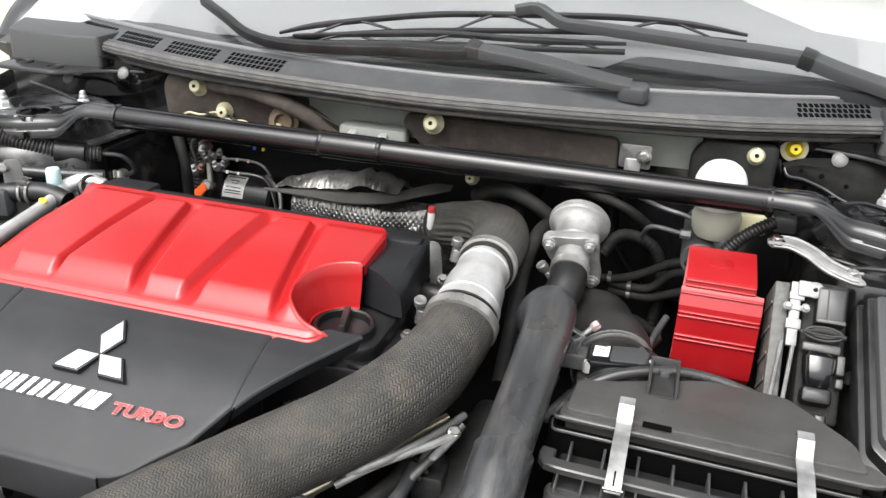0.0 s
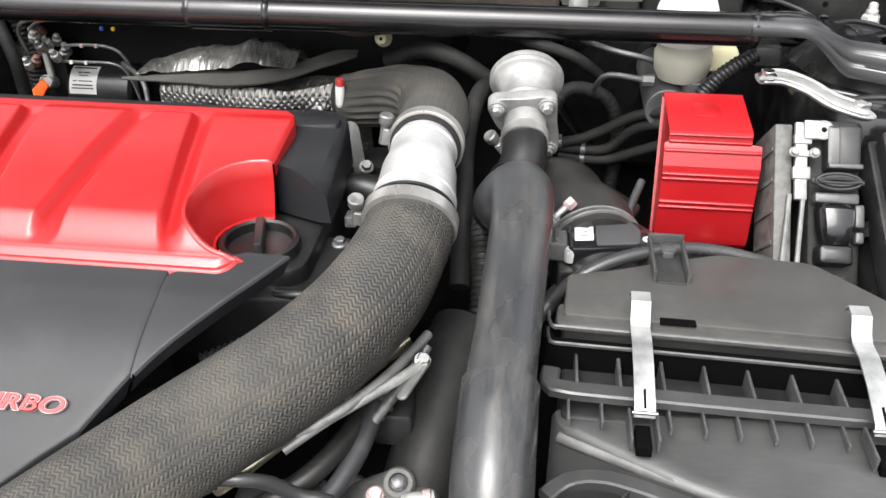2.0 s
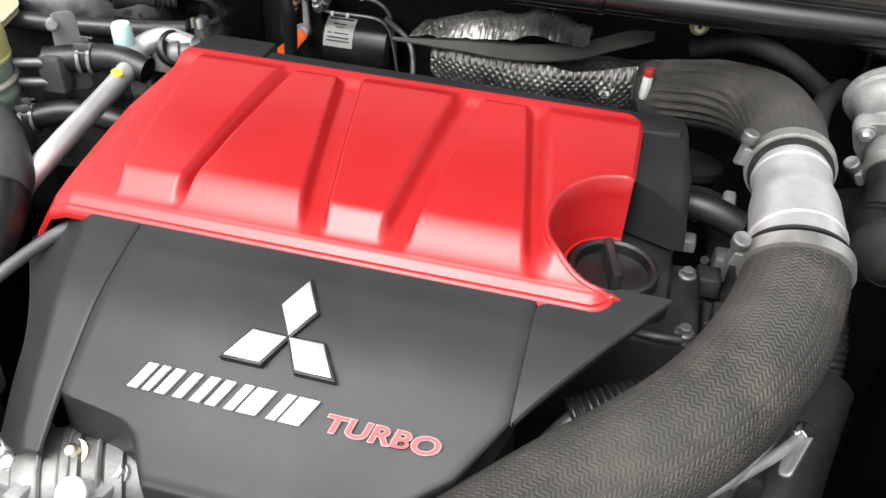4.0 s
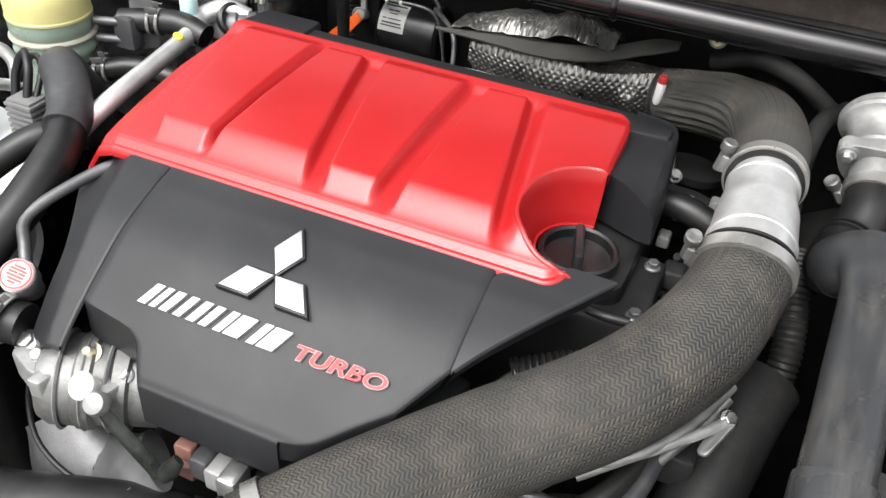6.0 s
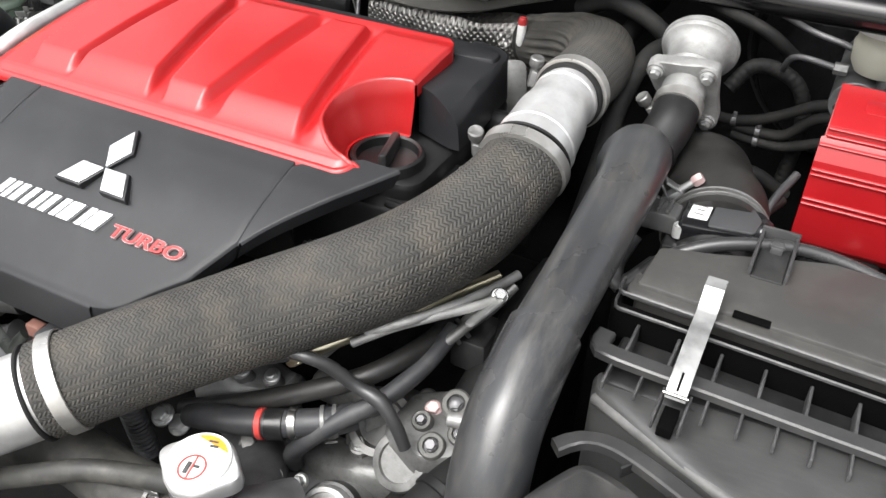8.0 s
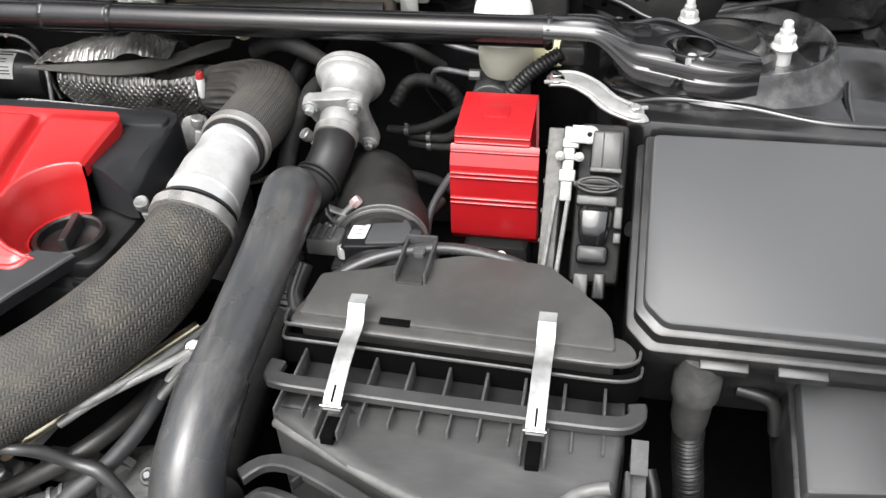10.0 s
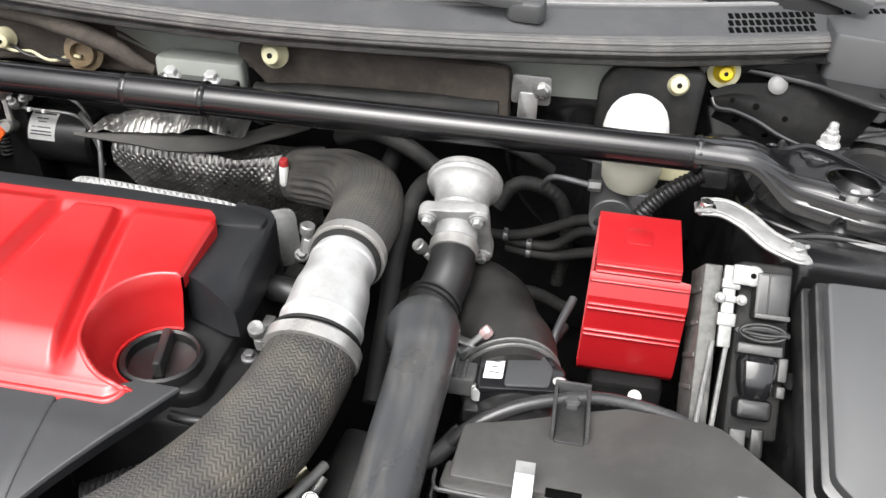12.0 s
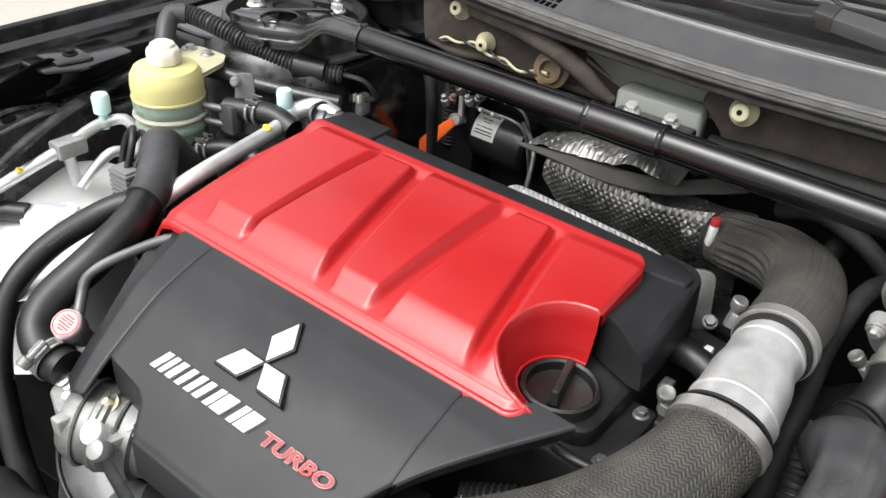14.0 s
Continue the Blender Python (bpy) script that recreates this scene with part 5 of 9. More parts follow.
# ---- strut brace ----
BR = thing("strut_brace", (0, 0.904, 0.885), "gloss black tubular strut brace with a centre collar", "strut brace")
bm = B()
rod(bm, (-0.392, 0.904, 0.912), (0.392, 0.904, 0.912), 0.0142, 40)
part("bar", bm, M_BRACE, BR)
bm = B()
tube(bm, [(-0.110, 0.904, 0.912), (-0.106, 0.904, 0.912), (-0.073, 0.904, 0.912), (-0.040, 0.904, 0.912), (-0.035, 0.904, 0.912)], [0.0142, 0.0156, 0.0158, 0.0156, 0.0142], 36, 0.002, lump=0.012)
part("collar", bm, M_BRACE, BR)
for x in (-0.1085, -0.0365, -0.388, 0.388):
    bm = B()
    lathe(bm, [(0.014, -0.004), (0.0154, -0.002), (0.0162, 0), (0.0155, 0.0025), (0.014, 0.004)], (x, 0.904, 0.912), (1, 0, 0), 40, wob=lambda a: 0.025 * math.sin(9 * a + x * 40) + 0.02 * math.sin(17 * a))
    part("weld_bead", bm, M_BRACE, BR)


def brace_foot(s):
    """Pressed foot of the brace: a ribbed arm that broadens into a plate with an oval hole."""
    stations = [(0.384, 0.9205, 0.8875, 0.912), (0.42, 0.9215, 0.8860, 0.912), (0.448, 0.928, 0.8820, 0.911), (0.466, 0.944, 0.8785, 0.909), (0.484, 0.957, 0.8730, 0.908),
                (0.500, 0.951, 0.8675, 0.907), (0.515, 0.937, 0.8630, 0.906), (0.532, 0.920, 0.8615, 0.905), (0.550, 0.902, 0.8630, 0.9045), (0.566, 0.888, 0.8690, 0.904)]
    press = [(0.0, -0.010), (0.0, -0.003), (0.015, 0.0), (0.04, 0.0016), (0.07, 0.0010), (0.10, 0.0), (0.80, 0.0), (0.83, 0.0016), (0.86, 0.0014), (0.875, -0.002), (0.885, -0.0065),
             (0.905, -0.0075), (0.92, -0.0066), (0.935, -0.0085), (0.945, -0.0130), (0.955, -0.0165), (0.975, -0.0170), (0.985, -0.0185), (1.0, -0.0270)]
    us = sorted(set([k / 40 for k in range(41)] + [u for u, dz in press]))

    def rel(u):
        if u <= 0:
            return -0.003
        for (a, za), (b, zb) in zip(press[1:], press[2:]):
            if u <= b:
                return za + (zb - za) * (u - a) / max(b - a, 1e-6)
        return press[-1][1]

    line = smooth_path([(a, b, c) for a, b, c, d in stations], 0.0035)
    hx, hy, ha, hb = 0.5095, 0.8960, 0.0205, 0.0225
    tri_c = (Vector((0.474, 0.938)), Vector((0.500, 0.928)), Vector((0.481, 0.912)))
    bm = B()
    rows = []
    for p, g in line:
        j = min(int(g), len(stations) - 2)
        zt = stations[j][3] + (stations[j + 1][3] - stations[j][3]) * (g - j)
        pressed = smoothstep(0.425, 0.468, p.x)
        row = []
        for u in us:
            y = p.y + (p.z - p.y) * u
            arch = 0.0150 * math.sqrt(max(0.0, 1 - (2 * u - 1) ** 2)) + 0.0012 * (math.exp(-((u - 0.30) / 0.06) ** 2) + math.exp(-((u - 0.72) / 0.06) ** 2)) * smoothstep(0.39, 0.41, p.x)
            z = zt + (1 - pressed) * arch + pressed * (rel(u) + 0.0035 * (u < 0.55) * math.sin(math.pi * min(1, u / 0.55)) * 0.3)
            q = Vector((p.x, y))
            w = min((tri_c[k] - q).cross(tri_c[(k + 1) % 3] - q) / (tri_c[(k + 1) % 3] - tri_c[k]).length * -1 for k in range(3))
            if w > 0:
                z -= min(w * 2.0, 0.0035, 0.0012 + 0.3 * max(0, 0.940 - y))
            row.append(bm.verts.new((s * p.x, y, z)))
        rows.append(row)
    faces = []
    for a, b in zip(rows, rows[1:]):
        for i in range(len(us) - 1):
            m = (a[i].co + b[i + 1].co) / 2
            if ((abs(m.x) - hx) / ha) ** 2 + ((m.y - hy) / hb) ** 2 > 1:
                faces.append(bm.faces.new((a[i], a[i + 1], b[i + 1], b[i])))
    for v in bm.verts:
        d = math.hypot((abs(v.co.x) - hx) / ha, (v.co.y - hy) / hb)
        if v.is_boundary and 0.5 < d < 1.35:
            v.co.x, v.co.y = s * (hx + (abs(v.co.x) - hx) / d), hy + (v.co.y - hy) / d
    bmesh.ops.delete(bm, geom=[v for v in bm.verts if not v.link_faces], context='VERTS')
    bmesh.ops.recalc_face_normals(bm, faces=bm.faces[:])
    bmesh.ops.solidify(bm, geom=bm.faces[:], thickness=0.002)
    foot = part("brace_foot", bm, M_GLOSS, BR, "pressed black foot with an oval hole", sharp=60)
    bm = B()
    tube(bm, [(s * (hx + ha * math.cos(a)), hy + hb * math.sin(a), 0.9070) for a in (2 * math.pi * i / 24 for i in range(25))], 0.0011, 8, 0.004)
    part("hole_rim", bm, M_GLOSS, foot)
    for x in (0.428, 0.447):
        bm = B()
        lathe(bm, [(0.0048, -0.001), (0.0042, 0.0008), (0.002, 0.0013)], (s * x, 0.916 + (x - 0.428) * 0.25, 0.9225 - (x - 0.428) * 0.15), (0, 0.55, 0.83), 16)
        part("weld_nub", bm, M_GLOSS, foot)
    bm = B()
    lathe(bm, [(0.0048, -0.02), (0.0048, 0.006), (0.0035, 0.010), (0.002, 0.0105)], (s * 0.511, 0.888, 0.893), (0, 0, 1), 14)
    part("stud_tip", bm, M_NUT, foot)
    bm = B()
    box(bm, (s * 0.522, 0.884, 0.8925), (0.018, 0.008, 0.004), 0.001)
    part("stud_plate", bm, M_NUT, foot)


brace_foot(-1)
brace_foot(1)


def strut_nut(x, y, z, k=1.0):
    c = thing("strut_nut", (x, y, z), "bright plated flange nut on a strut stud", "nut", "strut tower nuts")
    bm = B()
    lathe(bm, [(0.0085 * k, -0.008), (0.0085 * k, 0.009 * k), (0.0118 * k, 0.0095 * k), (0.0122 * k, 0.0112 * k), (0.0105 * k, 0.0138 * k)], (x, y, z), (0, 0, 1), 28)
    part("flange", bm, M_NUT, c)
    bm = B()
    lathe(bm, [(0.0098 * k, 0.0130 * k), (0.0098 * k, 0.0205 * k), (0.0086 * k, 0.0225 * k)], (x, y, z), (0, 0, 1), 6)
    part("hex_nut", bm, M_NUT, c)
    bm = B()
    lathe(bm, [(0.0066 * k, 0.0215 * k), (0.0063 * k, 0.0275 * k), (0.0050 * k, 0.0285 * k), (0.0046 * k, 0.0345 * k), (0.0030 * k, 0.036 * k)], (x, y, z), (0, 0, 1), 18)
    part("stud", bm, M_NUT, c)


for s in (-1, 1):
    strut_nut(s * 0.513, 0.994, 0.883, 0.85)
    strut_nut(s * 0.592, 0.933, 0.884, 0.95)
    MT = thing("strut_top_mount", (s * 0.541, 0.946, 0.885), "round black rubber strut top mount with a raised rim", "strut mount", "strut mounts")
    bm = B()
    lathe(bm, [(0.050, -0.02), (0.050, 0.0005), (0.048, 0.003), (0.045, 0.0035), (0.043, 0.001), (0.040, 0.0005), (0.038, 0.004), (0.0355, 0.007), (0.033, 0.0075), (0.031, 0.005), (0.028, 0.004)], (s * 0.541, 0.946, 0.887), (0, 0, 1), 48)
    part("outer_ring", bm, M_SHELF, MT)
    bm = B()
    lathe(bm, [(0.030, -0.01), (0.030, 0.010), (0.0285, 0.0145), (0.0255, 0.0160), (0.0230, 0.0150), (0.0215, 0.0125), (0.008, 0.0120)], (s * 0.541, 0.946, 0.887), (0, 0, 1), 44)
    part("rubber_cap", bm, M_DULL, MT)

# ---- firewall trim ----
def felt(name, pts, y, label, thick=0.012, wave=0.004, material=None):
    """A pressed felt pad standing against the firewall, outline in (x, z)."""
    bm = B()
    slab(bm, pts, 0, thick, 0.010, 0.005, m=Matrix.Translation((0, y, 0)) @ pose(0, 0, 0, 90, 0, 0), top=lambda a, b: wave * math.sin(a * 40) * math.sin(b * 60))
    c = thing(name, (sum(p[0] for p in pts) / len(pts), y, min(p[1] for p in pts)), label, "insulation pad", "firewall pads")
    part("felt", bm, material or M_PAD, c)
    bm = B()
    (xa, za), (xb, zb) = pts[0], pts[1]
    tube(bm, [(xa + (xb - xa) * f, y - thick * 0.8 - 0.002 * math.sin(9 * f), za + (zb - za) * f + 0.004 + 0.0015 * math.sin(23 * f)) for f in (0.04, 0.2, 0.36, 0.52, 0.68, 0.84, 0.96)], [0.003, 0.005, 0.0042, 0.0055, 0.0045, 0.005, 0.003], 12)
    part("rolled_edge", bm, material or M_PAD, c)
    return c


felt("firewall_pad", [(-0.022, 0.868), (0.226, 0.872), (0.224, 0.936), (0.10, 0.937), (-0.034, 0.938), (-0.040, 0.925), (-0.012, 0.895)], 0.998, "brown-grey felt pad against the firewall")
felt("firewall_pad", [(0.305, 0.872), (0.398, 0.875), (0.398, 0.944), (0.318, 0.944), (0.304, 0.925)], 1.012, "dark felt pad beside the brake reservoir", wave=0.001, material=M_DULL)
felt("firewall_pad", [(-0.39, 0.88), (-0.128, 0.882), (-0.122, 0.902), (-0.160, 0.925), (-0.22, 0.944), (-0.385, 0.948), (-0.395, 0.93)], 1.022, "brown-grey felt pad with a raised upper edge")
bm = B()
tube(bm, [(-0.315, 1.000, 0.940), (-0.25, 0.982, 0.943), (-0.20, 0.974, 0.936), (-0.16, 0.972, 0.923), (-0.140, 0.973, 0.910), (-0.122, 0.976, 0.901)], [0.007, 0.008, 0.008, 0.008, 0.007, 0.004], 14, flat=1.25)
solo("felt_edge", bm, M_PAD, "rolled brown-grey felt edge over the wiring", "insulation pad", "firewall pads")
bm = B()
tube(bm, [(-0.022, 0.984, 0.885), (0.05, 0.981, 0.887), (0.13, 0.982, 0.890), (0.215, 0.985, 0.893)], [0.010, 0.013, 0.012, 0.009], 16, flat=1.2)
solo("felt_roll", bm, M_DULL, "rounded fold of brown-grey felt", "insulation pad", "firewall pads")


def push_clip(p, r, material, label, axis=(0, -1, 0.25)):
    c = thing("push_clip", p, label, "clip", "push clips")
    bm = B()
    lathe(bm, [(r, -0.003), (r * 1.02, 0.0), (r * 0.86, 0.002), (r * 0.72, 0.007), (r * 0.6, 0.0125), (r * 0.42, 0.0135)], p, axis, 28)
    part("clip_head", bm, material, c)
    bm = B()
    lathe(bm, [(r * 0.2, 0.012), (r * 0.2, 0.0142), (r * 0.12, 0.0145)], p, axis, 14)
    part("clip_pin", bm, M_DARK, c)


push_clip((0.006, 0.968, 0.934), 0.0128, M_CREAM, "cream plastic push clip in the felt pad")
push_clip((-0.337, 1.010, 0.934), 0.0125, M_CREAM, "cream plastic push clip in the felt pad")
push_clip((0.374, 1.004, 0.931), 0.0122, M_CREAM, "cream plastic push clip in the felt pad")
push_clip((0.049, 1.0, 0.861), 0.0088, M_CREAM, "small cream push clip low on the firewall")
push_clip((-0.298, 1.005, 0.906), 0.0115, M_CREAM, "cream square nylon clip over the wiring", (0.2, -1, 0.1))
push_clip((0.415, 1.026, 0.9375), 0.0098, M_YCAP, "yellow plug with a pale rim")
bm = B()
lathe(bm, [(0.0145, -0.002), (0.0150, 0.001), (0.0118, 0.0025)], (0.415, 1.0285, 0.937), (0, -1, 0.25), 28)
solo("plug_rim", bm, M_CREAM, "pale rim round the yellow plug", "plug")
for q in ((0.463, 1.022, 0.932), (-0.463, 1.022, 0.937), (-0.556, 1.022, 0.921), (0.556, 1.024, 0.914)):
    bm = B()
    lathe(bm, [(0.0085, 0), (0.0088, 0.002), (0.006, 0.0045), (0.003, 0.005)], q, (0, -1, 0.5), 20)
    solo("body_plug", bm, M_GREYPL, "small grey body plug in the corner panel", "plug", "body plugs")

# engine-lift bracket on the firewall with its two bolts
WB = thing("firewall_bracket", (-0.078, 0.97, 0.86), "pale primer-painted bracket bolted to the firewall", "bracket")
bm = B()
slab(bm, [(-0.120, 0.972), (-0.030, 0.972), (-0.034, 1.002), (-0.118, 1.002)], 0.880, 0.918, 0.008, 0.005, top=lambda x, y: -0.005 * math.exp(-((x + 0.075) / 0.02) ** 2))
part("bracket_body", bm, M_PRIMER, WB)
bm = B()
slab(bm, [(-0.112, 0.915), (-0.028, 0.915), (-0.030, 0.968), (-0.110, 0.968)], 0.898, 0.905, 0.004, 0.002)
part("bracket_foot", bm, M_GLOSS, WB)
for x in (-0.0895, -0.0500):
    bm = B()
    bolt(bm, (x, 0.950, 0.909), (0, -0.35, 0.94), 0.0062, 0.010, 1.3)
    part("bolt", bm, M_ALU, WB)
# small steel tab with its bolt
TB = thing("steel_tab", (0.24, 0.985, 0.87), "zinc-plated tab with a flange bolt on the firewall", "bracket")
bm = B()
slab(bm, [(0.226, 0.905), (0.262, 0.905), (0.262, 0.933), (0.226, 0.933)], 0, 0.003, 0.004, 0.001, m=Matrix.Translation((0, 0.985, 0)) @ pose(0, 0, 0, 90, 0, 0))
part("plate", bm, M_CASTMID, TB)
bm = B()
slab(bm, [(0.233, 0.872), (0.251, 0.872), (0.251, 0.917), (0.233, 0.917)], 0.003, 0.005, 0.003, 0.0008, m=Matrix.Translation((0, 0.985, 0)) @ pose(0, 0, 0, 90, 0, 0))
part("tongue", bm, M_ZINC, TB)
bm = B()
bolt(bm, (0.254, 0.981, 0.92), (0, -1, 0.1), 0.006, 0.008, 1.4)
part("bolt", bm, M_STEEL, TB)
# grommet and twisted wires
bm = B()
lathe(bm, [(0.020, 0), (0.020, 0.003), (0.015, 0.004), (0.0135, 0.010), (0.010, 0.011), (0.008, 0.004)], (-0.205, 0.995, 0.905), (0.1, -1, 0.2), 28)
solo("cable_grommet", bm, M_GROMMET, "aged brown rubber grommet in the firewall", "grommet")
for k, m in ((0, M_CREAM), (1, M_RUBBER)):
    bm = B()
    pts = []
    for i in range(30):
        f = i / 29
        c = Vector((-0.365 + 0.16 * f, 1.008 - 0.02 * f, 0.892 + 0.006 * math.sin(f * 6) + 0.012 * f))
        a = f * 22 + k * math.pi
        pts.append(c + Vector((0, math.cos(a), math.sin(a))) * 0.0024)
    tube(bm, pts, 0.0016, 8, 0.006)
    solo("twisted_wire", bm, m, "cream wire twisted along the firewall" if k == 0 else "black wire twisted along the firewall", "wire", "twisted wires")


# ---- cowl grilles, wipers ----
def grille(x0, x1, cols):
    """A block of small dark vents in the cowl panel."""
    g = thing("cowl_grille", ((x0 + x1) / 2, 0.99, 0.99), "block of small square vents in the cowl panel", "vent", "cowl vents")
    for i in range(cols):
        for j in range(3):
            f = (i + 0.5) / cols
            x = x0 + (x1 - x0) * f
            d = 0.0165 + 0.0095 * j
            y = 0.953 + bow(x) + d
            z = 0.962 + rise(x) + 0.0062 + (d - 0.010) * 0.353
            bm = B()
            w = (x1 - x0) / cols * 0.35
            slab(bm, [(-w, -0.0036), (w, -0.0036), (w, 0.0036), (-w, 0.0036)], -0.004, 0.0004, 0.0005, 0.0002, m=pose(x, y, z, 19.4, 0, math.degrees(math.atan2(bow(x + 0.01) - bow(x), 0.01))), n=1)
            part("vent_slot", bm, M_HOLE, g)


grille(0.41, 0.49, 13)
grille(0.505, 0.585, 12)
grille(-0.290, -0.203, 12)
grille(-0.395, -0.308, 12)
grille(-0.490, -0.415, 12)
grille(-0.585, -0.508, 11)


def channel(bm, path, widths, heights):
    """A pressed arm of inverted-channel section along a smooth line."""
    line = smooth_path(path, 0.008)
    rings = []
    for i, (q, f) in enumerate(line):
        t = (line[min(i + 1, len(line) - 1)][0] - line[max(i - 1, 0)][0]).normalized()
        up = Vector((0, -0.35, 0.94))
        up = (up - t * up.dot(t)).normalized()
        n = up.cross(t)
        j = min(int(f), len(widths) - 2)
        g = f - j
        w, h = widths[j] * (1 - g) + widths[j + 1] * g, heights[j] * (1 - g) + heights[j + 1] * g
        rings.append([q + n * (a * w) + up * (c * h) for a, c in ((-0.5, -0.5), (0.5, -0.5), (0.5, 0.25), (0.44, 0.44), (0.3, 0.5), (-0.3, 0.5), (-0.44, 0.44), (-0.5, 0.25))])
    loft(bm, rings)


def wiper(pivot, arm, wa, ha, neck, blade, label):
    w = thing("windscreen_wiper", pivot, label, "wiper", "windscreen wipers")
    if pivot[0] < 0.4:
        bm = B()
        slab(bm, [(-0.018, -0.010), (0.014, -0.011), (0.018, 0.0), (0.014, 0.011), (-0.018, 0.010)], -0.012, 0.0075, 0.009, 0.005, m=Matrix.Translation(pivot) @ pose(0, 0, 0, 19, 0, -3))
        part("pivot_cap", bm, M_PLASTG, w, "rounded grey cap")
    bm = B()
    channel(bm, arm, wa, ha)
    a = part("arm", bm, M_PLASTG, w)
    k = Vector(arm[-1])
    t = (Vector(arm[-1]) - Vector(arm[-2])).normalized()
    bm = B()
    channel(bm, [k - t * 0.004, k + t * 0.004, k + t * 0.012], [wa[-1] * 1.12] * 3, [ha[-1] * 1.15] * 3)
    part("knuckle", bm, M_PLAST, a)
    bm = B()
    channel(bm, neck, [0.017, 0.017, 0.016, 0.014, 0.012, 0.010, 0.010, 0.010][:len(neck)], [0.012] * len(neck))
    part("blade_arm", bm, M_PLASTG if pivot[0] > 0.4 else M_RUBBER, w)
    bm = B()
    channel(bm, blade, [0.004] + [0.008] * (len(blade) - 2) + [0.004], [0.003] + [0.0055] * (len(blade) - 2) + [0.003])
    bl = part("blade_frame", bm, M_PLAST, w)
    first, last = Vector(blade[0]), Vector(blade[-1])
    low = [first.lerp(last, i / 6) * 0.45 + smooth_path(blade, 0.01)[int((len(smooth_path(blade, 0.01)) - 1) * i / 6)][0] * 0.55 + Vector((0, -0.004, -0.009)) for i in range(7)]
    bm = B()
    tube(bm, low, 0.0024, 8, flat=1.5)
    part("blade_rubber", bm, M_RUBBER, bl)
    for i in (1, 3, 5):
        mid, a0, a1 = smooth_path(blade, 0.01)[int((len(smooth_path(blade, 0.01)) - 1) * i / 6)][0], low[i - 1].lerp(low[i], 0.35), low[i].lerp(low[i + 1], 0.65)
        bm = B()
        tube(bm, [a0, a0.lerp(mid, 0.75) + Vector((0, 0, 0.002)), mid, a1.lerp(mid, 0.75) + Vector((0, 0, 0.002)), a1], [0.0014, 0.0022, 0.003, 0.0022, 0.0014], 8)
        part("claw", bm, M_PLAST, bl)


wiper((0.232, 0.998, 0.991), [(0.228, 0.998, 0.996), (0.194, 0.998, 1.000), (0.122, 1.009, 1.010), (0.07, 1.014, 1.014), (0.042, 1.016, 1.016)], [0.019, 0.021, 0.022, 0.020, 0.018], [0.009, 0.010, 0.012, 0.013, 0.013],
      [(0.037, 1.017, 1.014), (0.0, 1.012, 1.011), (-0.06, 1.01, 1.01), (-0.133, 1.005, 1.005), (-0.213, 1.009, 1.002), (-0.271, 1.028, 1.007), (-0.319, 1.059, 1.02), (-0.377, 1.098, 1.034)],
      [(0.211, 1.073, 1.029), (0.138, 1.062, 1.027), (0.07, 1.056, 1.026), (-0.013, 1.053, 1.025), (-0.11, 1.041, 1.018), (-0.208, 1.034, 1.009)], "dark grey wiper arm and blade resting low on the windscreen")
wiper((0.53, 1.075, 0.998), [(0.535, 1.072, 0.997), (0.501, 1.076, 1.006), (0.456, 1.08, 1.017), (0.420, 1.087, 1.027)], [0.022, 0.022, 0.021, 0.020], [0.014, 0.014, 0.015, 0.016],
      [(0.412, 1.088, 1.028), (0.368, 1.083, 1.032), (0.323, 1.078, 1.035), (0.226, 1.073, 1.042), (0.158, 1.071, 1.046), (0.13, 1.073, 1.048), (0.098, 1.091, 1.060), (0.071, 1.084, 1.056)],
      [(-0.229, 1.037, 1.01), (-0.185, 1.051, 1.021), (-0.103, 1.068, 1.034), (-0.023, 1.083, 1.044), (0.06, 1.092, 1.049), (0.129, 1.102, 1.052), (0.207, 1.112, 1.054), (0.285, 1.119, 1.051), (0.348, 1.121, 1.044)], "long dark grey wiper arm with a spoiler blade")

# ---- brake fluid reservoir and servo parts ----
RV = thing("brake_fluid_reservoir", (0.340, 0.955, 0.80), "white plastic brake fluid reservoir with a domed cap", "reservoir")
bm = B()
lathe(bm, [(0.026, 0.884), (0.0284, 0.888), (0.0290, 0.896), (0.0286, 0.906), (0.0270, 0.915), (0.0240, 0.9225), (0.0195, 0.9285), (0.0135, 0.9325), (0.007, 0.9345), (0.001, 0.935)], (0.340, 0.955, 0), (0, 0, 1), 48)
part("cap", bm, M_WHITE, RV, "bright white domed cap")
bm = B()
lathe(bm, [(0.016, 0.846), (0.021, 0.848), (0.0255, 0.856), (0.027, 0.872), (0.025, 0.876), (0.025, 0.889)], (0.342, 0.957, 0), (0, 0, 1), 40)
part("bottle", bm, M_BOTTLE, RV, "translucent aged plastic bottle")
bm = B()
box(bm, (0.372, 0.985, 0.860), (0.05, 0.03, 0.024), 0.006)
part("side_chamber", bm, M_CREAM, RV, "yellowed side chamber")
bm = B()
rod(bm, (0.33, 0.93, 0.825), (0.33, 1.12, 0.83), 0.02, 24)
rod(bm, (0.355, 0.948, 0.80), (0.355, 0.948, 0.85), 0.013, 20)
solo("master_cylinder", bm, M_CASTDK, "cast aluminium brake master cylinder under the reservoir", "brake cylinder")
bm = B()
lathe(bm, [(0.05, 0), (0.115, 0.01), (0.125, 0.03), (0.125, 0.07)], (0.345, 1.045, 0.82), (0, 1, 0.02), 40)
SV = thing("brake_servo", (0.345, 1.06, 0.72), "black brake servo drum on the firewall", "brake servo")
part("shell", bm, M_GLOSS, SV)
bm = B()
lathe(bm, [(0.124, 0.030), (0.1295, 0.034), (0.1295, 0.040), (0.124, 0.044)], (0.345, 1.045, 0.82), (0, 1, 0.02), 40)
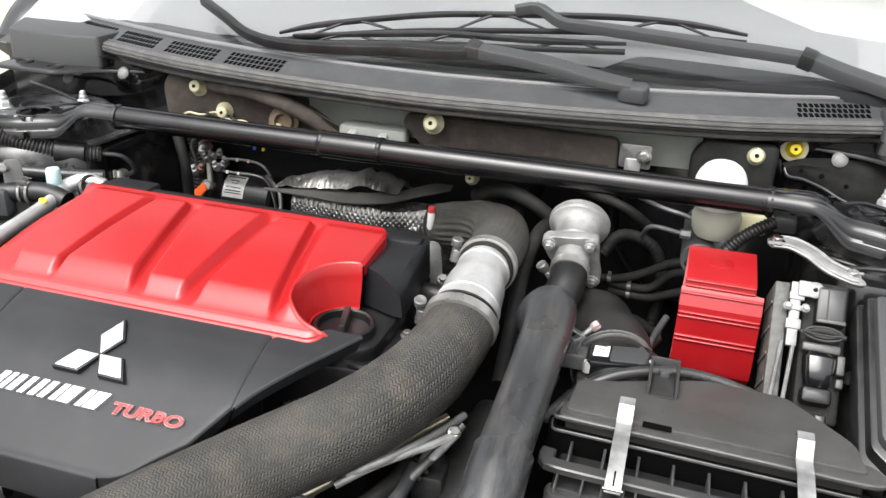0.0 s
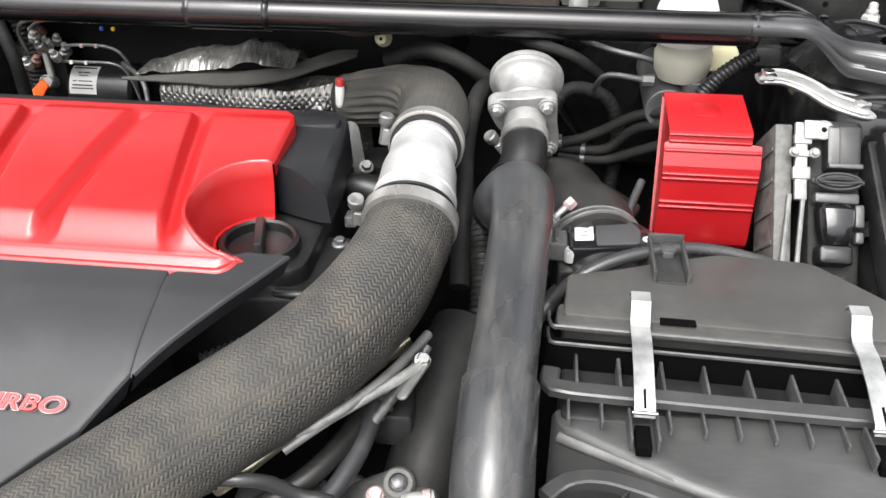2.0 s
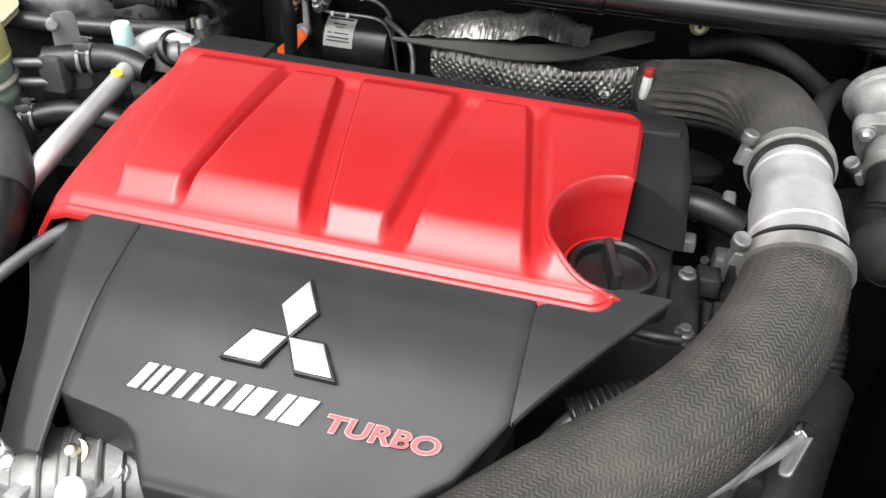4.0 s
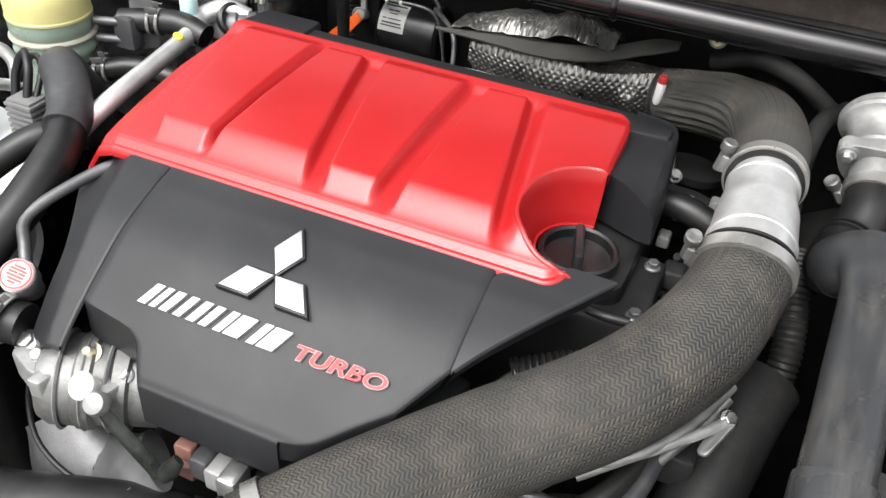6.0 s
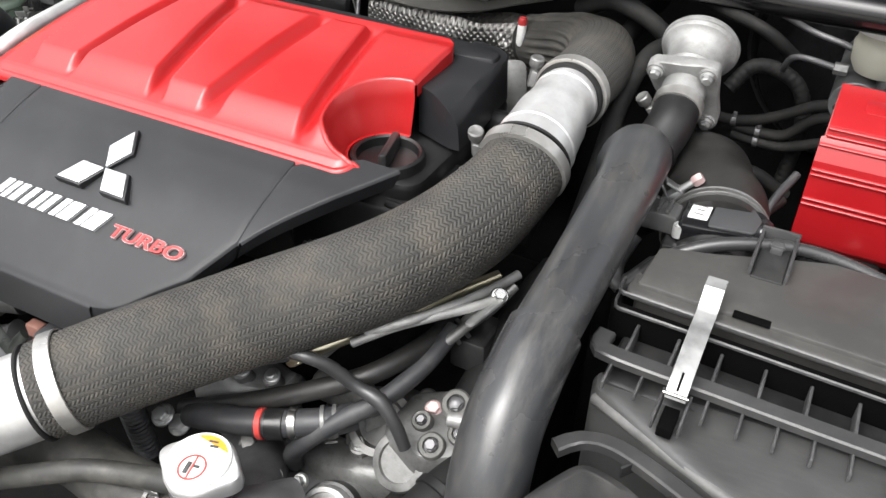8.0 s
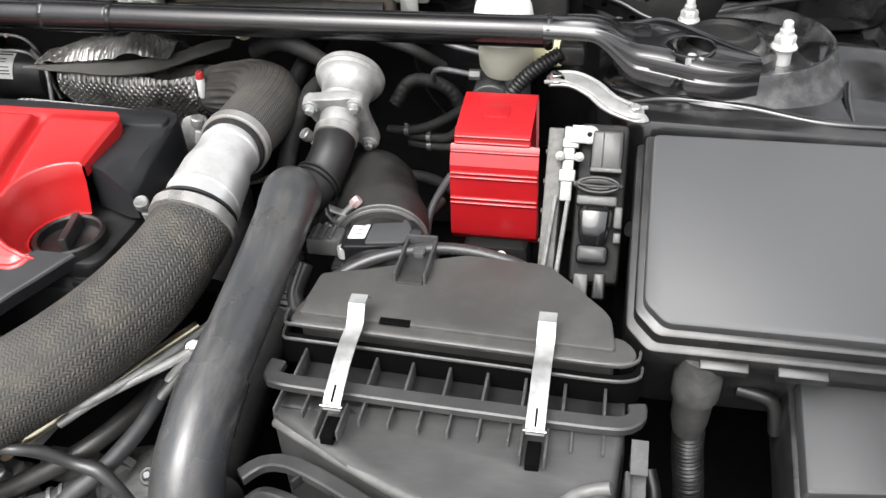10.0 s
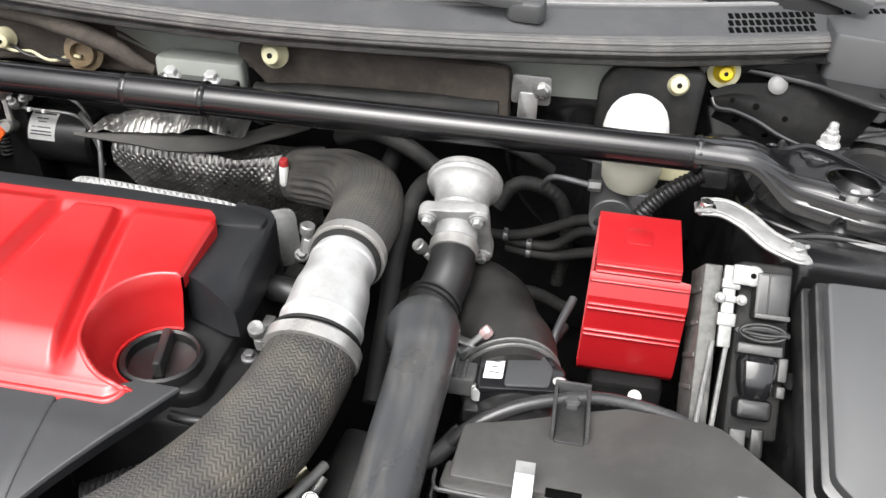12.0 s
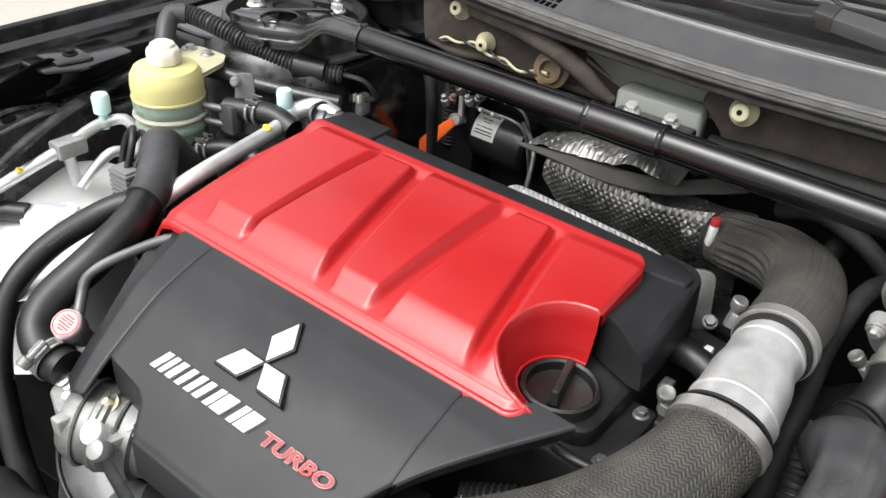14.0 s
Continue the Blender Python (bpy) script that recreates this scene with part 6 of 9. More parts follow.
part("crimped_rim", bm, M_SATIN, SV)
bm = B()
tube(bm, [(0.335, 0.90, 0.80), (0.348, 0.905, 0.838), (0.361, 0.910, 0.858), (0.378, 0.915, 0.873), (0.398, 0.920, 0.885)], 0.0068, 16, rib=(0.0040, 0.0012))
LM = thing("corrugated_loom", (0.37, 0.91, 0.86), "black corrugated cable sleeve ending in a socket behind the red box", "cable sleeve")
part("sleeve", bm, M_RUBBER, LM)
bm = B()
box(bm, (0.408, 0.928, 0.884), (0.024, 0.022, 0.018), 0.003)
part("socket", bm, M_PLAST, LM)

# ---- control unit and its brackets beside the red box ----
EC = thing("control_unit", (0.435, 0.80, 0.66), "black control unit in a bright metal frame", "control unit")
def upright(pts):
    """A thin plate standing across the bay, outline in (x, z)."""
    return lambda bm, y, t=0.002: slab(bm, pts, 0, t, 0.002, 0.0005, m=Matrix.Translation((0, y, 0)) @ pose(0, 0, 0, 90, 0, 0))


EK = basis((0.430, 0.780, 0.828), (0, -0.76, 0.65), (1, 0, 0))


def on_unit(name, boxes, material, parent, label="", bev=0.001):
    """Blocks on the unit's sloping face: each (x from, x to, along from, along to, out from, out to)."""
    bm = B()
    for a, b, c, d, g, h in boxes:
        box(bm, ((a + b) / 2, (c + d) / 2, (g + h) / 2), (b - a, d - c, h - g), bev, m=EK)
    return part(name, bm, material, parent, label)


on_unit("housing", [(-0.006, 0.034, -0.075, 0.058, -0.060, -0.008)], M_DULL, EC, bev=0.004)
sink = on_unit("heat_sink", [(-0.032, -0.0185, -0.085, 0.052, -0.062, -0.005)], M_SINK, EC, "mottled grey metal side", bev=0.0015)
for c in (-0.045, -0.02, 0.005, 0.03):
    on_unit("fin", [(-0.0335, -0.032, c, c + 0.004, -0.056, -0.008)], M_SINK, sink)
frame_o = on_unit("frame", [(-0.0185, -0.0090, -0.010, 0.052, -0.002, 0.0020), (-0.0205, -0.0070, 0.006, 0.016, -0.001, 0.0032), (-0.0195, -0.0060, 0.034, 0.042, -0.001, 0.0030)], M_FRAME, EC, "bright zinc frame with notched edge")
on_unit("cross_tab", [(-0.0235, -0.0030, 0.0240, 0.0290, 0.0018, 0.0035)], M_FRAME, frame_o)
for c in (-0.0205, -0.0050):
    bm = B()
    bolt(bm, EK @ Vector((c, 0.0265, 0.005)), (0, -0.76, 0.65), 0.0028, 0.004)
    part("bolt", bm, M_FRAME, frame_o)
bm = B()
lathe(bm, [(0.0078, 0.002), (0.0078, 0.0044), (0.0070, 0.0050), (0.0022, 0.0050), (0.0022, 0.002)], m=EK @ Matrix.Translation((0.0020, 0.0455, 0)), seg=28, closed=True)
box(bm, (-0.0065, 0.0455, 0.0034), (0.012, 0.0150, 0.0026), 0.0008, m=EK)
part("eyelet", bm, M_FRAME, frame_o, "pale lug with a small hole")
for p, q in (((-0.0215, -0.006), (-0.0290, -0.088)), ((-0.0115, -0.008), (-0.0175, -0.092))):
    bm = B()
    tube(bm, [EK @ Vector((p[0] + (q[0] - p[0]) * k, p[1] + (q[1] - p[1]) * k, -0.001)) for k in (0, 0.33, 0.66, 1)], 0.0020, 8, flat=1.6)
    part("rail", bm, M_FRAME, frame_o, "folded pale rail")
conn = on_unit("connector", [(0.004, 0.030, 0.014, 0.050, -0.006, 0.006)], M_PLAST, EC, "black connector block", bev=0.003)
on_unit("step", [(0.0045, 0.0300, 0.0145, 0.0185, 0.005, 0.0090)], M_CATCH, conn, "scuffed grey step")
on_unit("seam", [(0.0130, 0.0142, 0.019, 0.049, 0.0055, 0.0068)], M_RUBBER, conn)
on_unit("shoulder", [(-0.0045, 0.0285, -0.0125, -0.0040, -0.004, 0.006)], M_CATCH, EC, "worn grey shoulder", bev=0.002)
on_unit("side_catch", [(0.0265, 0.0335, -0.030, -0.012, -0.006, 0.003), (0.0270, 0.0335, -0.042, -0.033, -0.006, 0.002)], M_CATCH, EC, bev=0.0015)
for r, w, h in ((0.0165, 0.0062, 0.008), (0.0120, 0.0036, 0.0095), (0.0190, 0.0030, 0.0065), (0.0150, 0.0018, 0.0100)):
    bm = B()
    tube(bm, [EK @ Vector((0.012 + r * math.cos(a), 0.004 + w * math.sin(a), h)) for a in (2 * math.pi * i / 12 for i in range(13))], 0.0016, 8, 0.003)
    part("lever_loop", bm, M_RUBBER, EC, "dark locking loop")
bm = B()
loft(bm, [[EK @ Vector((0.0115 + a * w, y, b * h - 0.002)) for a, b in ((-1, 0), (-0.95, 0.55), (-0.7, 0.92), (-0.3, 1.0), (0.3, 1.0), (0.7, 0.92), (0.95, 0.55), (1, 0))] for y, w, h in ((-0.013, 0.0120, 0.010), (-0.018, 0.0140, 0.015), (-0.030, 0.0132, 0.016), (-0.041, 0.0112, 0.013), (-0.045, 0.0095, 0.009))])
part("plug", bm, M_GLOSS, EC, "glossy tapered black plug")
on_unit("plug_collar", [(-0.0015, 0.0245, -0.060, -0.0445, -0.010, 0.008)], M_RUBBER, EC, bev=0.004)
on_unit("foot_block", [(-0.002, 0.010, -0.092, -0.068, -0.020, -0.002)], M_CATCH, EC, "pale worn foot block", bev=0.0015)
on_unit("foot_plug", [(0.014, 0.024, -0.088, -0.066, -0.022, -0.006)], M_PLAST, EC, bev=0.002)
BA = thing("bracket_arm", (0.43, 0.85, 0.86), "bright cast bracket arm bolted across to the inner wing", "bracket")
bm = B()
arm = [(0.392, 0.868, 0.882), (0.412, 0.872, 0.881), (0.432, 0.862, 0.877), (0.448, 0.846, 0.872), (0.468, 0.838, 0.868), (0.474, 0.840, 0.867)]
tube(bm, arm, [0.009, 0.0115, 0.0115, 0.0115, 0.0105, 0.0085], 16, 0.004, flat=0.38)
part("arm", bm, M_CAST, BA)
bm = B()
tube(bm, [Vector(p) + Vector((0.003, 0.0085, 0.004)) for p in arm], 0.0018, 8)
tube(bm, [Vector(p) + Vector((-0.003, -0.0085, 0.003)) for p in arm], 0.0018, 8)
part("arm_edge", bm, M_CAST, BA)
for q in ((0.398, 0.868, 0.884), (0.467, 0.841, 0.870)):
    bm = B()
    bolt(bm, q, (0, -0.1, 1), 0.0055, 0.006)
    part("bolt", bm, M_STEEL, BA)
# stand that carries the red box
bm = B()
box(bm, (0.355, 0.812, 0.655), (0.060, 0.045, 0.20), 0.006)
box(bm, (0.36, 0.83, 0.45), (0.16, 0.16, 0.30), 0.01)
solo("box_stand", bm, M_DARK, "dark metal stand under the red box", "stand")
bm = B()
lathe(bm, [(0.005, 0), (0.0055, 0.002), (0.003, 0.004)], (0.362, 0.780, 0.752), (0, -0.6, 0.8), 14)
solo("paint_dot_bolt", bm, M_WHITE, "white-marked bolt at the red box's foot", "bolt")

# ---- fuse boxes ----
FB = thing("fuse_box", (0.56, 0.74, 0.70), "large black fuse box with a smooth sloping lid", "fuse box")
SL = basis((0.484, 0.665, 0.795), (0, -0.465, 0.885), (1, 0, 0))
bm = B()
lid_o = [(0.0, 0.0), (0.19, 0.0), (0.19, 0.158), (-0.004, 0.158)]
slab(bm, [(0.014, -0.004), (0.19, -0.004), (0.19, 0.158), (-0.002, 0.158), (-0.002, 0.012)], -0.02, 0.004, 0.006, 0.003, m=SL)
part("lid", bm, M_PLASTG, FB, "smooth dark grey lid")
bm = B()
slab(bm, [(0.009, -0.010), (0.20, -0.010), (0.20, 0.162), (-0.0075, 0.162), (-0.0075, 0.007)], -0.026, -0.006, 0.005, 0.002, m=SL)
part("lid_rim", bm, M_PLAST, FB)
bm = B()
slab(bm, [(0.004, -0.017), (0.20, -0.017), (0.20, 0.164), (-0.0130, 0.164), (-0.0130, 0.001)], -0.046, -0.021, 0.005, 0.002, m=SL)
part("lower_rim", bm, M_PLAST, FB)
bm = B()
slab(bm, [(0.006, -0.012), (0.19, -0.012), (0.19, 0.158), (-0.010, 0.158), (-0.010, 0.004)], -0.16, -0.032, 0.006, 0.003, m=SL)
part("tray", bm, M_PLAST, FB)
for x in (0.06, 0.115):
    bm = B()
    box(bm, (x, -0.020, -0.034), (0.035, 0.008, 0.012), 0.001, m=SL)
    part("catch", bm, M_PLAST, FB)
SB = thing("small_fuse_box", (0.61, 0.66, 0.60), "small black fuse box with a grey lid", "fuse box")
sk = basis((0.635, 0.655, 0.715), (0, -0.3, 0.95), (1, 0.12, 0))
bm = B()
slab(bm, [(-0.035, -0.05), (0.06, -0.05), (0.06, 0.07), (-0.02, 0.07)], -0.02, 0.0, 0.004, 0.003, m=sk)
part("lid", bm, M_PLASTG, SB)
bm = B()
slab(bm, [(-0.04, -0.058), (0.065, -0.058), (0.065, 0.07), (-0.025, 0.07)], -0.09, -0.02, 0.004, 0.003, m=sk)
part("tray", bm, M_PLAST, SB)
for k in range(4):
    bm = B()
    box(bm, (-0.02 + 0.02 * k, -0.062, -0.04), (0.012, 0.008, 0.014), 0.001, m=sk)
    part("catch", bm, M_PLAST, SB)
LS = thing("loom_socket", (0.53, 0.68, 0.62), "black cable socket with a corrugated loom below the fuse box", "cable socket")
bm = B()
lathe(bm, [(0.012, -0.075), (0.015, -0.060), (0.0155, -0.030), (0.0185, -0.027), (0.0185, -0.006), (0.0165, -0.003), (0.0165, 0.02)], (0.530, 0.676, 0.740), (0, -0.1, 1), 24)
part("socket", bm, M_CATCH, LS)
bm = B()
tube(bm, [(0.531, 0.688, 0.675), (0.535, 0.69, 0.63), (0.542, 0.69, 0.58), (0.55, 0.70, 0.50)], 0.0125, 16, rib=(0.005, 0.0025))
part("loom", bm, M_RUBBER, LS)
for p, q in (((0.50, 0.64, 0.66), (0.49, 0.60, 0.60)), ((0.565, 0.70, 0.70), (0.60, 0.69, 0.665)), ((0.50, 0.60, 0.62), (0.545, 0.56, 0.57))):
    bm = B()
    tube(bm, [p, (Vector(p) + Vector(q)) / 2 + Vector((0.01, 0, 0.012)), q], 0.006, 10)
    solo("hanging_cable", bm, M_RUBBER, "black cable hanging beside the filter box", "cable", "hanging cables")
bm = B()
lathe(bm, [(0.05, 0), (0.056, 0.006), (0.056, 0.05), (0.05, 0.056), (0.02, 0.058)], (0.535, 0.62, 0.54), (0.3, -0.3, 1), 32)
solo("horn", bm, M_CASTDK, "dark metal horn below the fuse box", "horn")

# ---- air flow sensor and the rubber intake hose behind it ----
AX = Vector((-0.20, 0.94, 0.05)).normalized()
MF = thing("air_flow_meter", (0.27, 0.73, 0.74), "black air flow meter with a grey connector", "air flow meter")
mk = basis((0.272, 0.712, 0.760), AX, (1, 0, 0))
bm = B()
lathe(bm, [(0.040, -0.03), (0.041, 0.0), (0.041, 0.018), (0.038, 0.022), (0.038, 0.05)], m=mk, seg=40)
part("meter_tube", bm, M_PLAST, MF)
bm = B()
slab(bm, [(0.240, 0.708), (0.300, 0.716), (0.304, 0.740), (0.292, 0.754), (0.250, 0.756), (0.238, 0.744)], 0.785, 0.8045, 0.004, 0.0025)
head = part("sensor_head", bm, M_GLOSS, MF, "glossy black sensor head")
bm = B()
slab(bm, [(0.260, 0.713), (0.292, 0.718), (0.294, 0.738), (0.287, 0.750), (0.260, 0.751)], 0.8045, 0.8062, 0.003, 0.0008)
part("raised_pad", bm, M_PLASTG, head)
bm = B()
slab(bm, [(0.232, 0.700), (0.306, 0.706), (0.310, 0.746), (0.296, 0.760), (0.244, 0.760), (0.232, 0.745)], 0.776, 0.788, 0.004, 0.002)
part("sensor_base", bm, M_PLAST, MF)
bm = B()
slab(bm, [(0.244, 0.719), (0.258, 0.721), (0.258, 0.744), (0.244, 0.742)], 0.8045, 0.8052, 0.001, 0.0002)
lab = part("label", bm, M_LABEL, MF, "small white label")
for k in range(3):
    bm = B()
    box(bm, (0.251, 0.726 + 0.006 * k, 0.8054), (0.008 - 0.002 * (k % 2), 0.0010, 0.0004), 0.0001)
    part("print_bar", bm, M_INK, lab)
bm = B()
box(bm, (0.224, 0.724, 0.797), (0.030, 0.022, 0.016), 0.003)
plug = part("connector", bm, M_CATCH, MF, "grey connector")
for k in range(3):
    bm = B()
    box(bm, (0.216 + 0.007 * k, 0.724, 0.806), (0.003, 0.018, 0.004), 0.0008)
    part("ridge", bm, M_CATCH, plug)
for q, r in (((0.2995, 0.727, 0.800), 0.0056), ((0.241, 0.712, 0.797), 0.0042)):
    bm = B()
    lathe(bm, [(r, -0.006), (r * 1.05, 0.002), (r * 0.9, 0.0045), (r * 0.4, 0.0052), (r * 0.3, 0.004)], q, (0, 0, 1), 20)
    part("bolt", bm, M_NUT, MF)
IH = thing("intake_hose", (0.25, 0.80, 0.70), "wrinkled black rubber intake hose", "hose")
bm = B()
hk = basis((0.2685, 0.7235, 0.7720), AX, (1, 0, 0))
tube(bm, [hk @ Vector((0, 0, 0.020)), hk @ Vector((0, 0, 0.035)), hk @ Vector((0, 0, 0.060)), (0.245, 0.808, 0.774), (0.233, 0.845, 0.770), (0.216, 0.880, 0.750), (0.19, 0.91, 0.715), (0.15, 0.94, 0.66)], [0.0385, 0.0388, 0.0392, 0.0385, 0.0375, 0.0375, 0.038, 0.038], 48, 0.004, rib=(0.034, 0.0010), lump=0.06)
part("hose", bm, M_INTAKE, IH)
for d in (0.030, 0.036):
    bm = B()
    lathe(bm, [(0.0388, -0.0014), (0.0408, -0.0010), (0.0412, 0), (0.0408, 0.0010), (0.0388, 0.0014)], m=hk @ Matrix.Translation((0, 0, d)), seg=56)
    part("wire_clamp", bm, M_CASTMID, IH, "bright wire clamp")
k = basis((0.214, 0.750, 0.787), (0.031, 0.013, 0.029), (0, 0, 1))
bm = B()
box(bm, (-0.001, 0, 0.017), (0.010, 0.009, 0.016), 0.002, m=k)
box(bm, (-0.004, -0.002, 0.006), (0.011, 0.004, 0.009), 0.0015, m=k)
scr = part("clamp_screw", bm, M_ZINC, IH, "bright screw block of the wire clamp")
bm = B()
rod(bm, k @ Vector((0.001, 0, 0)), k @ Vector((0.001, 0, 0.036)), 0.0030, 12)
part("screw_shank", bm, M_ZINC, scr)
bm = B()
lathe(bm, [(0.0040, 0.034), (0.0050, 0.0355), (0.0050, 0.0410), (0.0040, 0.0425)], m=k @ Matrix.Translation((0.001, 0, 0)), seg=6)
part("screw_head", bm, M_PINKP, scr, "pink-marked hexagon head")
bm = B()
lathe(bm, [(0.0046, -0.002), (0.0062, 0.0), (0.0062, 0.005), (0.0046, 0.007)], m=k @ Matrix.Translation((0.001, 0, 0)), seg=18)
part("screw_nut", bm, M_ZINC, scr)
for a, b in ((0.0235, 16), (0.0115, -14)):
    bm = B()
    box(bm, (0.006, 0, 0), (0.019, 0.010, 0.0018), 0.0006, m=k @ Matrix.Translation((0.0, 0, a)) @ pose(0, 0, 0, 0, b, 0))
    part("clamp_ear", bm, M_ZINC, scr)

# ---- small hoses at the back right ----
def hose(pts, r, material=None, label="thin black rubber hose", name="rubber_hose", rib=None, group="", seg=14, lump=0.0):
    bm = B()
    tube(bm, pts, r, seg, 0.006, rib=rib, lump=lump)
    return solo(name, bm, material or M_RUBBER, label, "hose", group)


def banded_hose(pts, r, material, label, band_at, seg=30):
    """A thick hose with a dark band round it near one end."""
    c = thing("thick_hose", pts[0], label, "hose")
    bm = B()
    tube(bm, pts, r, seg, 0.006)
    part("hose", bm, material, c)
    a, b = Vector(pts[band_at]), Vector(pts[band_at + 1])
    bm = B()
    lathe(bm, [(r - 0.001, -0.005), (r + 0.0016, -0.0045), (r + 0.0016, 0.0045), (r - 0.001, 0.005)], a.lerp(b, 0.3), b - a, 36)
    part("band", bm, M_CASTDK, c, "dark steel band")
    return c


hose([(0.222, 0.968, 0.800), (0.236, 0.978, 0.820), (0.255, 0.982, 0.8225), (0.278, 0.984, 0.812), (0.290, 0.986, 0.790), (0.294, 0.985, 0.76), (0.29, 0.98, 0.71)], 0.0070, M_DULL, label="black hose looping from the bypass valve", rib=(0.006, 0.0006))
for line in (((0.212, 0.970, 0.768), (0.232, 0.966, 0.770), (0.254, 0.964, 0.776), (0.278, 0.957, 0.791), (0.303, 0.945, 0.811), (0.330, 0.925, 0.826)),
             ((0.235, 0.970, 0.763), (0.256, 0.965, 0.764), (0.282, 0.962, 0.768), (0.305, 0.947, 0.797), (0.330, 0.925, 0.814)),
             ((0.235, 0.970, 0.754), (0.256, 0.965, 0.754), (0.284, 0.962, 0.756), (0.311, 0.946, 0.774), (0.332, 0.93, 0.790))):
    hose(line, 0.0052, M_DULL, label="thin black hose leading into the red box", group="hoses at the red box")
for q in ((0.234, 0.966, 0.770), (0.258, 0.965, 0.764), (0.258, 0.965, 0.754)):
    SC = thing("spring_clip", q, "small steel spring clip on a thin hose", "clip", "spring clips")
    bm = B()
    rod(bm, Vector(q) - Vector((0.0028, 0, 0)), Vector(q) + Vector((0.0028, 0, 0.0005)), 0.0060, 16)
    part("band", bm, M_CASTDK, SC)
    bm = B()
    box(bm, (q[0], q[1] - 0.003, q[2] + 0.0075), (0.004, 0.0022, 0.006), 0.0006)
    part("ear", bm, M_CASTDK, SC)
hose([(0.175, 0.955, 0.84), (0.155, 0.915, 0.84), (0.148, 0.86, 0.815), (0.152, 0.80, 0.78), (0.155, 0.74, 0.74)], 0.0085, M_DULL, "grey-black hose passing behind the charge hose")
hose([(0.10, 0.97, 0.80), (0.115, 1.02, 0.83), (0.12, 1.08, 0.835)], 0.010, M_DARK, "dull metal pipe behind the elbow hose", "metal_pipe")
hose([(0.25, 1.02, 0.86), (0.28, 0.985, 0.862), (0.31, 0.978, 0.858), (0.325, 0.98, 0.852)], 0.0028, M_CASTDK, "thin brake pipe by the reservoir", "brake_pipe")
hose([(0.262, 1.02, 0.80), (0.265, 0.97, 0.83), (0.275, 0.955, 0.848), (0.312, 0.95, 0.846)], 0.0028, M_CASTDK, "thin brake pipe by the reservoir", "brake_pipe")
for q in ((0.306, 0.951, 0.846), (0.32, 0.978, 0.853)):
    bm = B()
    rod(bm, q, Vector(q) + Vector((0.012, 0, 0)), 0.0055, 6)
    solo("pipe_union", bm, M_CASTMID, "bright steel union nut on a brake pipe", "pipe union", "pipe unions")
# cable on the filter box lid
hose([(0.228, 0.680, 0.775), (0.245, 0.684, 0.793), (0.280, 0.698, 0.806), (0.33, 0.712, 0.808), (0.38, 0.712, 0.800), (0.405, 0.706, 0.790)], 0.005, M_SATIN, "black taped cable along the filter box", "cable", seg=12)
hose([(0.212, 0.700, 0.79), (0.206, 0.682, 0.77), (0.215, 0.672, 0.762), (0.235, 0.688, 0.78)], 0.007, M_SATIN, "black taped cable loop at the sensor plug", "cable", seg=12)
hose([(0.166, 0.810, 0.772), (0.169, 0.785, 0.766), (0.173, 0.760, 0.750), (0.176, 0.738, 0.730), (0.176, 0.722, 0.705)], 0.0115, label="ribbed black hose dropping between the pipes", material=M_INTAKE, name="ribbed_hose", rib=(0.005, 0.0018), seg=20)
banded_hose([(0.165, 0.715, 0.715), (0.155, 0.68, 0.70), (0.142, 0.62, 0.655), (0.125, 0.55, 0.60), (0.10, 0.47, 0.55), (0.07, 0.40, 0.50)], 0.0295, M_DULL, "thick black rubber hose under the charge hose", 3, 32)

# ---- heat shield and units behind the engine ----
HS = thing("heat_shield", (-0.12, 1.03, 0.66), "dimpled aluminium heat shield with a rubber lip", "heat shield")
bm = B()
rows = []
prof = [(1.035, 0.64), (1.018, 0.70), (1.008, 0.745), (1.004, 0.775), (1.006, 0.792), (1.012, 0.800), (1.030, 0.804)]
nx = 46
for y, z in prof:
    row = []
    for i in range(nx + 1):
        f = i / nx
        x = -0.205 + 0.235 * f
        dent = 0.004 * noise.noise(Vector((x * 28, y * 40, z * 40)))
        row.append(bm.verts.new((x + (0.03 if z < 0.77 else 0) * (1 - f), y + dent - 0.01 * math.sin(f * 3.1), z + dent + 0.006 * smoothstep(0.5, 1.0, f))))
    rows.append(row)
for a, b in zip(rows, rows[1:]):
    for i in range(nx):
        bm.faces.new((a[i], a[i + 1], b[i + 1], b[i]))
bmesh.ops.solidify(bm, geom=bm.faces[:], thickness=0.0015)
part("front_sheet", bm, M_FOIL, HS)
# crumpled top sheet behind the lip, in the foil copy brightened for sky light
bm = B()
rows = []
for j in range(13):
    row = []
    for i in range(37):
        f, g = i / 36, j / 12
        x = -0.228 + 0.180 * f + 0.024 * g * (1 - f)
        y = 1.004 + 0.056 * g
        z = 0.806 + 0.022 * math.sin(math.pi * min(g * 0.75 + 0.1, 1)) * (0.55 + 0.45 * smoothstep(0.0, 0.35, f)) + 0.006 * math.exp(-((f - 0.70) / 0.10) ** 2) - 0.016 * smoothstep(0.78, 1.0, f) * g + 0.012 * f
        row.append(bm.verts.new((x, y, z + 0.004 * noise.noise(Vector((x * 60, y * 60, 1.7))) + 0.0018 * noise.noise(Vector((x * 190, y * 190, 0.4))))))
    rows.append(row)
for a, b in zip(rows, rows[1:]):
    for i in range(36):
        bm.faces.new((a[i], a[i + 1], b[i + 1], b[i]))
bmesh.ops.solidify(bm, geom=bm.faces[:], thickness=0.0015)
part("top_sheet", bm, M_FOIL_LIT, HS, "crumpled foil top sheet")
bm = B()
